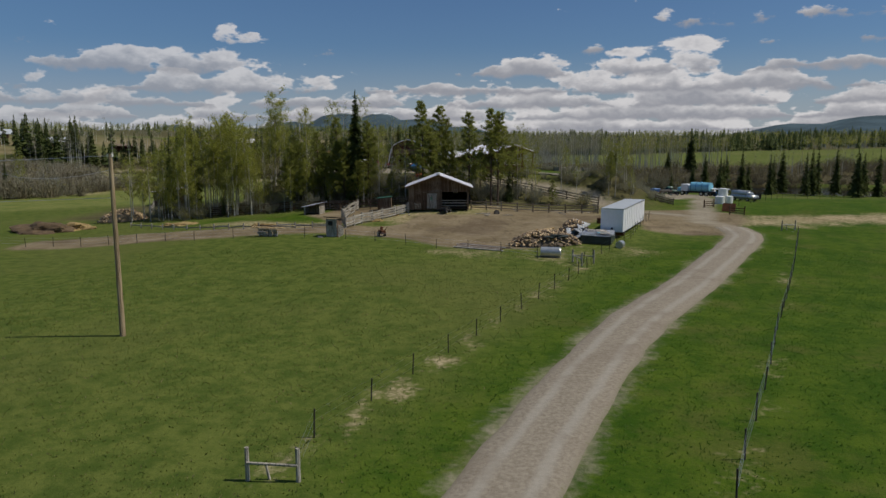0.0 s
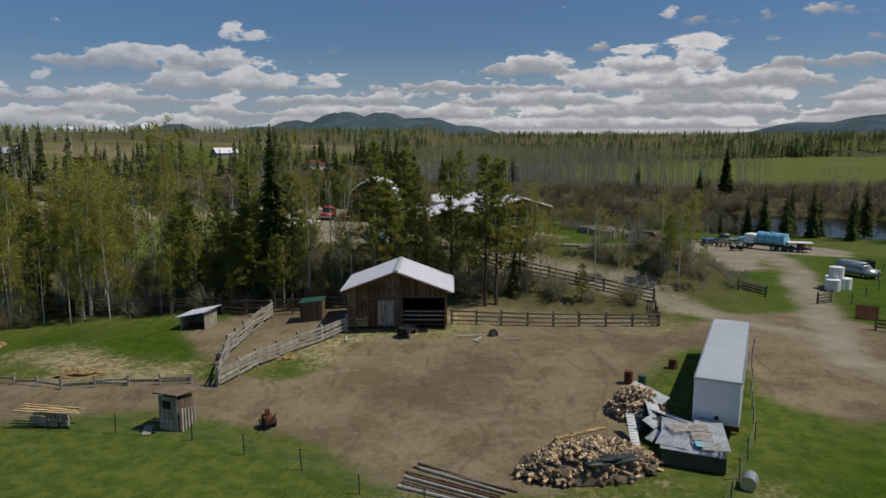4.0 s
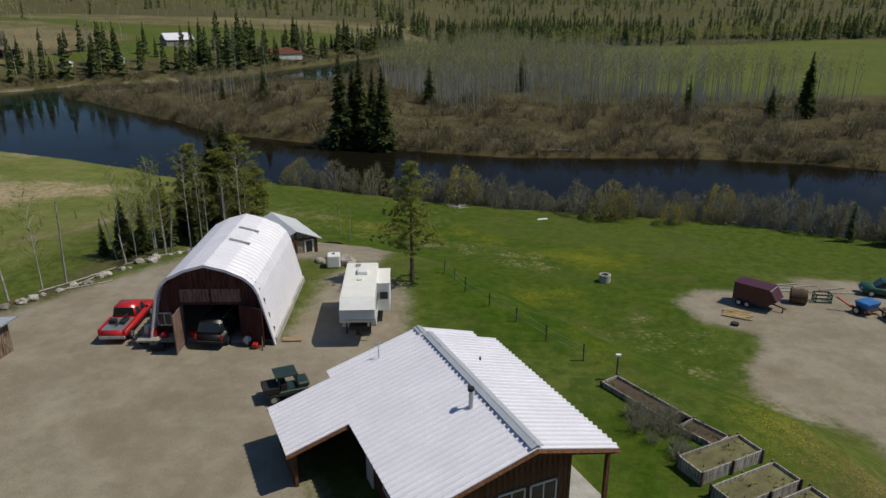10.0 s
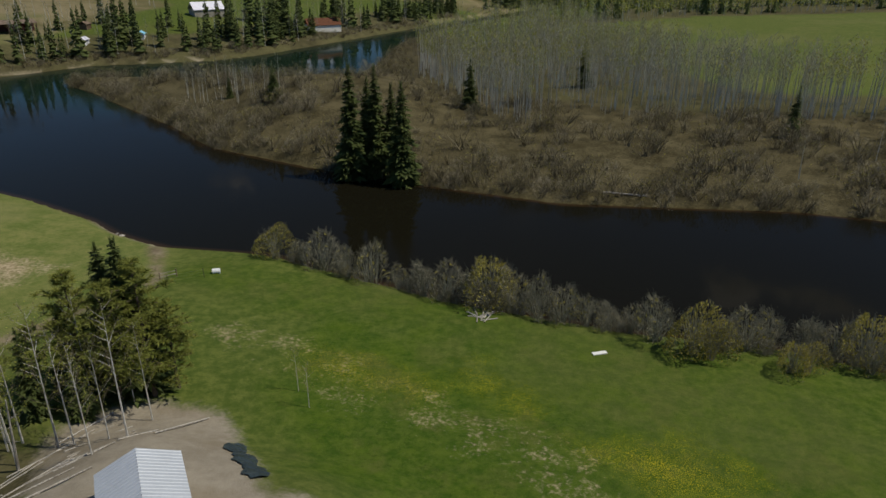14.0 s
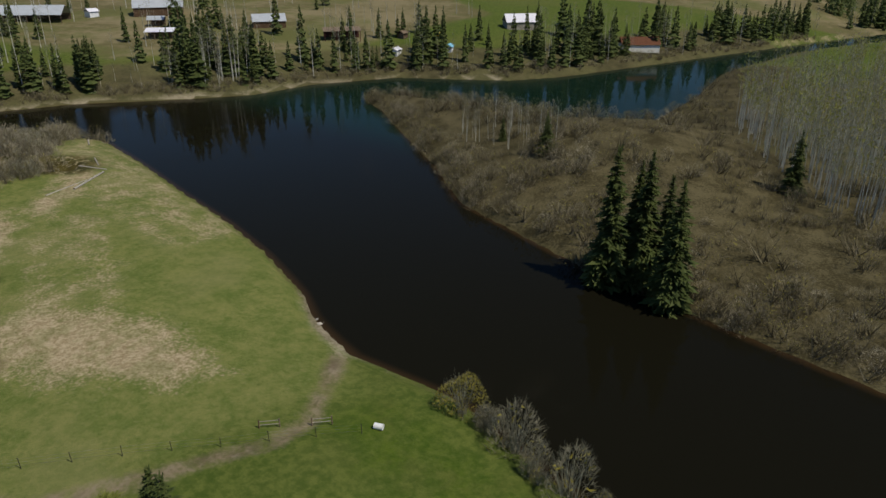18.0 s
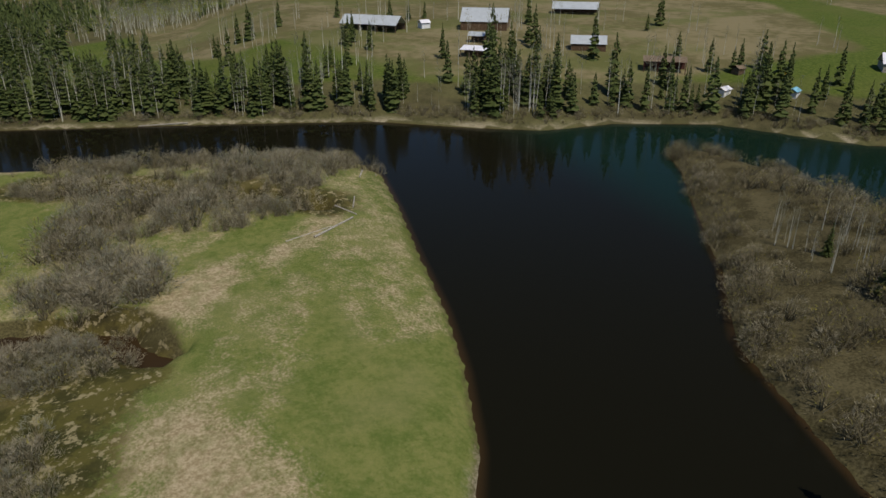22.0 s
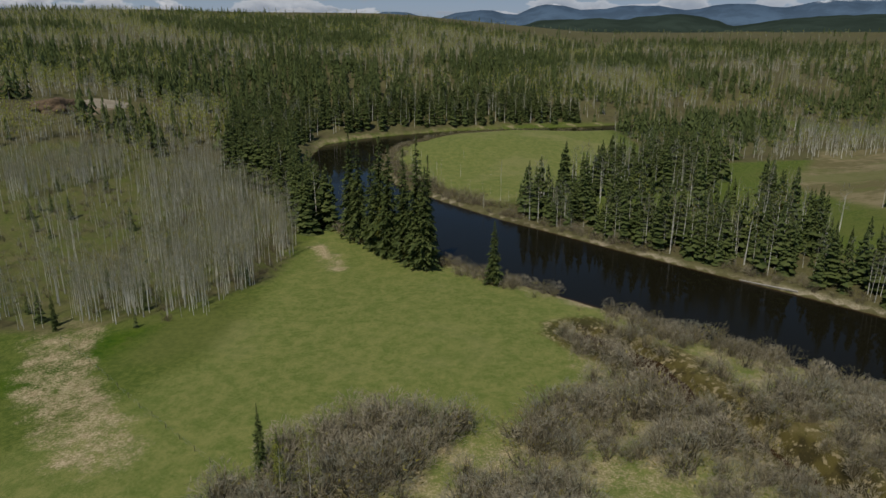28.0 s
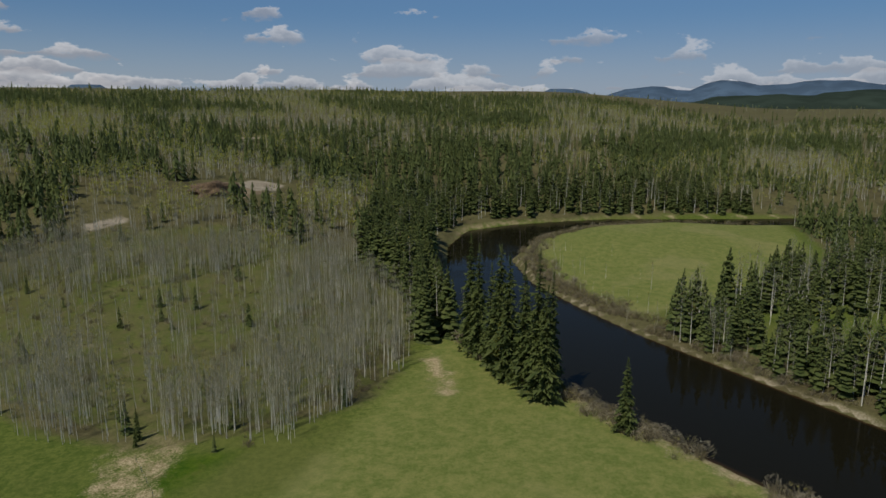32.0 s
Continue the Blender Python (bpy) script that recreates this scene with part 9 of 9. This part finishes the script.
for z in (0.1, 0.5, 0.9):
    part("band", B().box(1.55, 0.04, 0.14, 0, -0.47, z).box(1.55, 0.04, 0.14, 0, 0.47, z).box(0.04, 0.95, 0.14, -0.77, 0, z).box(0.04, 0.95, 0.14, 0.77, 0, z), M_GREEN, cr)
for i in range(10):
    x, y = 42.0 + random.uniform(-0.5, 6.5), 168.2 + random.uniform(-0.8, 1.2)
    log("pale_pole", (x, y), (x + random.uniform(2.5, 4), y + random.uniform(-0.4, 1.2)), 0.09, M_GREYWOOD, "pale stripped pole on the bench", "poles on the bench")
bm_ = thing("blue_machine", pose(49.0, 162.0, ground_z(49, 162), 0, 0, 25), "blue farm machine with red parts", "machine")
part("hopper", B().box(1.6, 1.2, 0.8, 0, 0, 0.9, bev=0.08, taper=1.25), M_BLUE, bm_)
part("frame", B().box(2.4, 0.2, 0.2, 0, -0.6, 0.5).box(0.2, 2.2, 0.2, -0.9, 0, 0.5).box(0.2, 2.2, 0.2, 0.9, 0, 0.5), M_RUST, bm_)
part("arm", B().rod((-1.0, 0.8, 0.5), (-1.9, 1.9, 1.3), 0.1), M_ORANGE, bm_)
for x in (-1.1, 1.1):
    wheel(bm_, x, 0.2, 0.4, 0.4, 0.24)
fw = thing("hay_wagon", pose(51.0, 160.2, ground_z(51, 160.2), 0, 0, 5), "small dark flat wagon", "wagon")
part("deck", B().box(2.4, 1.5, 0.14, 0, 0, 0.7), M_OLDWOOD, fw)
part("rack", B().box(2.4, 0.08, 0.35, 0, -0.7, 0.95).box(2.4, 0.08, 0.35, 0, 0.7, 0.95), M_GREYWOOD, fw)
for x in (-0.8, 0.8):
    for y in (-0.75, 0.75):
        wheel(fw, x, y, 0.33, 0.33, 0.2)


def tanker():
    t = thing("tank_truck", pose(57.2, 156.8, ground_z(57.2, 156.8), 0, 0, 42), "old truck with a light blue water tank", "truck")
    part("chassis", B().box(1.0, 7.4, 0.3, 0, 0, 0.8), M_POST, t)
    part("cab", B().box(2.2, 1.7, 1.6, 0, 2.9, 1.7, bev=0.12), M_WHITE, t, "white truck cab")
    part("bonnet", B().box(1.7, 1.2, 0.9, 0, 4.2, 1.3, bev=0.12), M_SKYBLUE, t)
    part("windscreen", B().box(1.9, 0.04, 0.7, 0, 3.76, 2.05), M_GLASS, t)
    part("tank", B().cyl(1.05, 1.05, 4.6, 0, -2.9, 1.95, -90, 0, 0, n=24), M_SKYBLUE, t, "light blue ribbed tank")
    for y in (-2.6, -1.2, 0.2, 1.4):
        part("tank_band", B().cyl(1.08, 1.08, 0.08, 0, y, 1.95, -90, 0, 0, n=24), M_BLUE, t)
    part("hatch", B().cyl(0.3, 0.3, 0.2, 0, -0.6, 2.95, n=12), M_SKYBLUE, t)
    for x in (-0.95, 0.95):
        for y in (-2.4, -1.2, 3.4):
            wheel(t, x, y, 0.5, 0.5, 0.3)


tanker()
for x, y, r, h, mat, lab in ((61.6, 160.6, 0.9, 1.7, M_PLASTIC, "white plastic water tank on the gravel"), (63.0, 157.4, 0.7, 1.2, M_RUST, "rusty round tank by the truck"), (60.4, 155.4, 0.45, 0.9, M_BLUE, "blue plastic barrel by the truck")):
    o = thing("round_tank", pose(x, y, ground_z(x, y)), lab, "tank")
    part("tank", B().cyl(r, r * 0.95, h, n=20), mat, o)
    part("lid", B().cyl(r * 0.3, r * 0.3, 0.1, 0, 0, h, n=12), M_BLACK, o)
ft = thing("canopy_trailer", pose(61.0, 154.0, ground_z(61, 154), 0, 0, 75), "low trailer with a white flat cover", "trailer")
part("deck", B().box(1.8, 3.4, 0.15, 0, 0, 0.6), M_POST, ft)
part("cover", B().box(2.0, 3.8, 0.12, 0, 0, 1.6, bev=0.03), M_WHITE, ft)
for x in (-0.8, 0.8):
    for y in (-1.5, 1.5):
        part("upright", B().box(0.08, 0.08, 1.0, x, y, 1.1), M_POST, ft)
    wheel(ft, x, 0, 0.34, 0.34, 0.22)


# ---- wrapped bales, heaps, water trough ----
def bale(x, y, z, upright, label):
    b = thing("wrapped_bale", pose(x, y, z, 0, 0 if upright else 90, random.uniform(-15, 15)), label, "hay bale", "wrapped bales")
    part("bale", B().cyl(0.78, 0.78, 1.25, 0, 0, 0.0 if upright else -0.62, n=24), M_PLASTIC, b, smooth=False)
    part("wrap_fold", B().cyl(0.6, 0.5, 0.05, 0, 0, 1.25 if upright else 0.63, n=20), M_WHITE, b)
    return b


gz0 = ground_z(47.5, 118.6)
for x, y in ((46.6, 117.6), (48.3, 118.4), (47.6, 119.6)):
    bale(x, y, gz0, True, "white plastic-wrapped round hay bale on grass")
bale(47.4, 118.5, gz0 + 1.27, True, "white wrapped bale stacked on the others")
fg = thing("metal_gate", pose(43.2, 105.4, ground_z(43.2, 105.4), 0, 0, -30), "dark metal gate leaning on the fence", "gate")
part("panel", B().box(1.9, 0.06, 1.35, 0, 0, 0.65, -28, 0, 0), M_RUST, fg)
hw = thing("hay_feeder", pose(58.6, 132.5, ground_z(58.6, 132.5), 0, 0, 20), "dark slatted hay feeder on grass", "feeder")
for i in range(9):
    part("slat", B().box(0.06, 1.2, 1.2, -1.6 + 0.4 * i, 0, 0.7), M_POST, hw)
part("rail", B().box(3.4, 0.08, 0.1, 0, -0.6, 1.2).box(3.4, 0.08, 0.1, 0, 0.6, 1.2), M_POST, hw)


def heap(name, x, y, rx_, ry_, h, mat, label, seed, cat="heap"):
    b = B().ball(rx_, ry_, h, 0, 0, 0, 4, 0.55, seed)
    r = np.random.RandomState(seed)
    for v in b.bm.verts:
        v.co += Vector(r.normal(size=3) * 0.05)
    o = new(name, b.mesh(name, mat))
    o.matrix_basis = pose(x, y, ground_z(x, y) - 0.05)
    return tagged(o, label, cat)


heap("dung_heap", -57.0, 97.5, 4.2, 2.6, 1.3, M_MANURE, "brown heap of old manure and straw", 1)
heap("dung_heap", -54.0, 100.0, 2.6, 2.0, 1.0, M_STRAW, "yellowish heap of old straw", 2)
heap("straw_mound", -23.6, 90.2, 1.7, 0.9, 0.3, M_STRAW, "scattered heap of pale straw", 3)
heap("straw_mound", -38.0, 99.8, 3.0, 1.4, 0.35, M_STRAW, "trampled old straw along the fence", 4)
heap("straw_mound", -9.3, 93.6, 1.0, 0.7, 0.25, M_STRAW, "small heap of straw by the pen", 5)
heap("straw_mound", -7.6, 97.2, 1.5, 0.7, 0.2, M_STRAW, "spilled straw by the pen gate", 8)
heap("spoil_mound", -264, -74, 13, 8, 5.5, M_MANURE, "large brown heap of slash on a cleared hillside", 7)
tg = thing("metal_gate", pose(-7.0, 96.7, ground_z(-7.0, 96.7), 0, 0, 42), "pale tubular metal pen gate", "gate")
for z in (0.25, 0.55, 0.85, 1.15):
    part("tube", B().rod((0, 0, z), (2.5, 0, z), 0.03), M_STEEL, tg)
for x in (0, 1.25, 2.5):
    part("upright", B().rod((x, 0, 0.1), (x, 0, 1.2), 0.03), M_STEEL, tg)
wt = thing("concrete_well", pose(25.2, 170.0, ground_z(25.2, 170.0)), "round concrete well ring standing in meadow", "well")
part("ring", B().cyl(0.62, 0.62, 0.85, n=24), M_CONC, wt)
part("lid", B().cyl(0.42, 0.42, 0.02, 0, 0, 0.85, n=20), M_BLACK, wt)
part("handle", B().rod((-0.3, 0, 0.88), (0.1, 0.1, 1.1), 0.04), M_STEEL, wt)
wb = thing("white_barrel", pose(-23.2, 207.6, ground_z(-23.2, 207.6), 0, 0, 15), "white plastic barrel lying in the meadow", "barrel")
part("barrel", B().cyl(0.32, 0.32, 0.9, -0.45, 0, 0.30, 0, 90, 0, n=16), M_PLASTIC, wb)
wp = thing("white_plank", pose(21.4, 195.6, ground_z(21.4, 195.6), 0, 0, 20), "pale board lying in the grass", "board")
part("board", B().box(1.5, 0.5, 0.08, 0, 0, 0.06), M_TRIM, wp)
for x, y in ((-32.2, 200.9), (-28.5, 204.1)):
    g = thing("meadow_gate", pose(x, y, ground_z(x, y), 0, 0, 40), "grey pole gate in the meadow fence", "gate")
    for z in (0.35, 0.75):
        part("rail", B().rod((0, 0, z), (1.9, 0, z), 0.035), M_GREYWOOD, g)
    for xx in (0, 1.9):
        part("post", B().cyl(0.07, 0.06, 0.95, xx, 0, 0), M_OLDWOOD, g)
for x, y in ((22.0, 118.7), (18.9, 137.3)):
    bp = thing("garden_post", pose(x, y, ground_z(x, y)), "tall thin wooden post in the garden", "post")
    part("pole", B().cyl(0.06, 0.05, 1.7), M_OLDWOOD, bp)
    part("box", B().box(0.3, 0.2, 0.14, 0, 0, 1.7), M_TRIM, bp)


# ---- farm beyond the river ----
def open_barn(x, y, rz, L, W, H, label, roof=M_ROOF_BLUE, wall=M_OLDWOOD, closed=False, gable=True):
    s = thing("farm_building", pose(x, y, ground_z(x, y), 0, 0, rz), label, "barn", "farm buildings across the river")
    rise = W * 0.34 if gable else 0
    if gable:
        sheet("roof", *ribbed((0, H + rise), (W / 2 + 0.5, H - 0.1), -L / 2 - 0.5, L / 2 + 0.5, 0.6, 0.04), roof, s)
        sheet("roof", *ribbed((0, H + rise), (-W / 2 - 0.5, H - 0.1), -L / 2 - 0.5, L / 2 + 0.5, 0.6, 0.04), roof, s)
    else:
        sheet("roof", *ribbed((-W / 2 - 0.5, H + 0.9), (W / 2 + 0.5, H - 0.1), -L / 2 - 0.5, L / 2 + 0.5, 0.6, 0.04), roof, s)
    n = max(3, int(L / 4))
    for i in range(n + 1):
        for sx in (-1, 1):
            part("post", B().box(0.25, 0.25, H + 1, sx * W / 2, -L / 2 + L * i / n, H / 2 - 0.5), wall, s)
    if closed:
        for sx in (-1, 1):
            part("wall", B().box(0.12, L, H + 0.7, sx * W / 2, 0, H / 2 - 0.4), wall, s)
            part("wall", B().box(W, 0.12, H + 0.7, 0, sx * L / 2, H / 2 - 0.4), wall, s)
    else:
        part("wall", B().box(0.12, L, H + 0.5, -W / 2, 0, H / 2 - 0.4), wall, s)
    return s


open_barn(-294, 331, -53, 27, 10, 2.7, "long open cattle shed with a grey-blue roof")
open_barn(-270, 375, -40, 20, 15, 3.4, "large barn with a grey-blue gable roof", closed=True)
open_barn(-284, 439, -45, 22, 9, 2.6, "long shed with a pale roof beside the woods")
open_barn(-226, 341, -50, 10, 5, 2.6, "low shed with a pale metal roof", M_ROOF, gable=False)
open_barn(-246, 355, -50, 6, 4, 2.6, "small shed with a grey roof")
open_barn(-214, 386, -40, 13, 8, 2.4, "farm shed with a blue-grey roof", closed=True)
open_barn(-177, 389, -45, 14, 6, 3.6, "dark brown open-fronted shed", M_OLDWOOD, M_REDDOOR, False, False)
open_barn(-128, 450, -50, 13, 9, 2.8, "farmhouse with a pale metal roof", M_ROOF, M_GREYWOOD, True)
open_barn(-78, 460, -58, 15, 8, 2.5, "low red-brown roofed house by the water", M_RUST, M_TRIM, True)
open_barn(-150, 388, 10, 4, 2.6, 1.8, "small white hut near the bank", M_ROOF, M_WHITE, True)
open_barn(-134, 401, 20, 4, 2.6, 1.8, "small blue-roofed hut near the bank", M_SKYBLUE, M_WHITE, True)
open_barn(-285, 352, 0, 4, 3.5, 2.4, "small white hut by the cattle shed", M_ROOF, M_WHITE, True)
open_barn(-160, 407, 0, 3, 3, 2.0, "small dark hut in the farmyard", M_OLDWOOD, M_OLDWOOD, True)
yl = thing("yellow_loader", pose(-148, 415, ground_z(-148, 415), 0, 0, 30), "yellow farm loader parked by the trees", "tractor")
part("body", B().box(1.8, 3.2, 1.2, 0, 0, 1.1, bev=0.15), M_YELLOW, yl)
part("cab", B().box(1.4, 1.3, 1.3, 0, -0.3, 2.2, bev=0.1), M_GLASS, yl)
for x in (-0.9, 0.9):
    for y in (-1.0, 1.0):
        wheel(yl, x, y, 0.6, 0.6, 0.4)


# ---- litter in front of the barn ----
ty = thing("scrap_tyre", pose(7.3, 98.0, ground_z(7.3, 98.0) + 0.1, 70, 0, 20), "worn black tyre leaning at the paddock fence", "tyre")
part("tyre", B().cyl(0.4, 0.4, 0.24, n=18), M_BLACK, ty)
part("hub", B().cyl(0.22, 0.22, 0.25, n=12), M_POST, ty)
for x, y, rz, l in ((5.4, 97.6, 12, 2.2), (6.0, 97.0, 60, 1.3), (5.8, 96.6, -35, 0.8), (-5.0, 97.0, 100, 1.6), (8.8, 97.2, 5, 1.5)):
    pk_ = thing("loose_plank", pose(x, y, ground_z(x, y) + 0.04, 0, 0, rz), "pale broken plank lying on bare dirt", "plank", "planks in front of the barn")
    part("board", B().box(l, 0.18, 0.06, bev=0.01), M_GREYWOOD, pk_)
for i in range(26):
    x, y = random.uniform(8, 22), random.uniform(100.5, 106.5)
    br = thing("fallen_branch", pose(x, y, ground_z(x, y) + 0.05, 0, 0, random.uniform(0, 180)), "dry grey branch lying in the paddock", "branch", "branches in the paddock")
    part("limb", B().rod((-0.7, 0, 0), (0.7, 0.1, 0.06), 0.04, 0.02, 5), M_GREYWOOD, br)
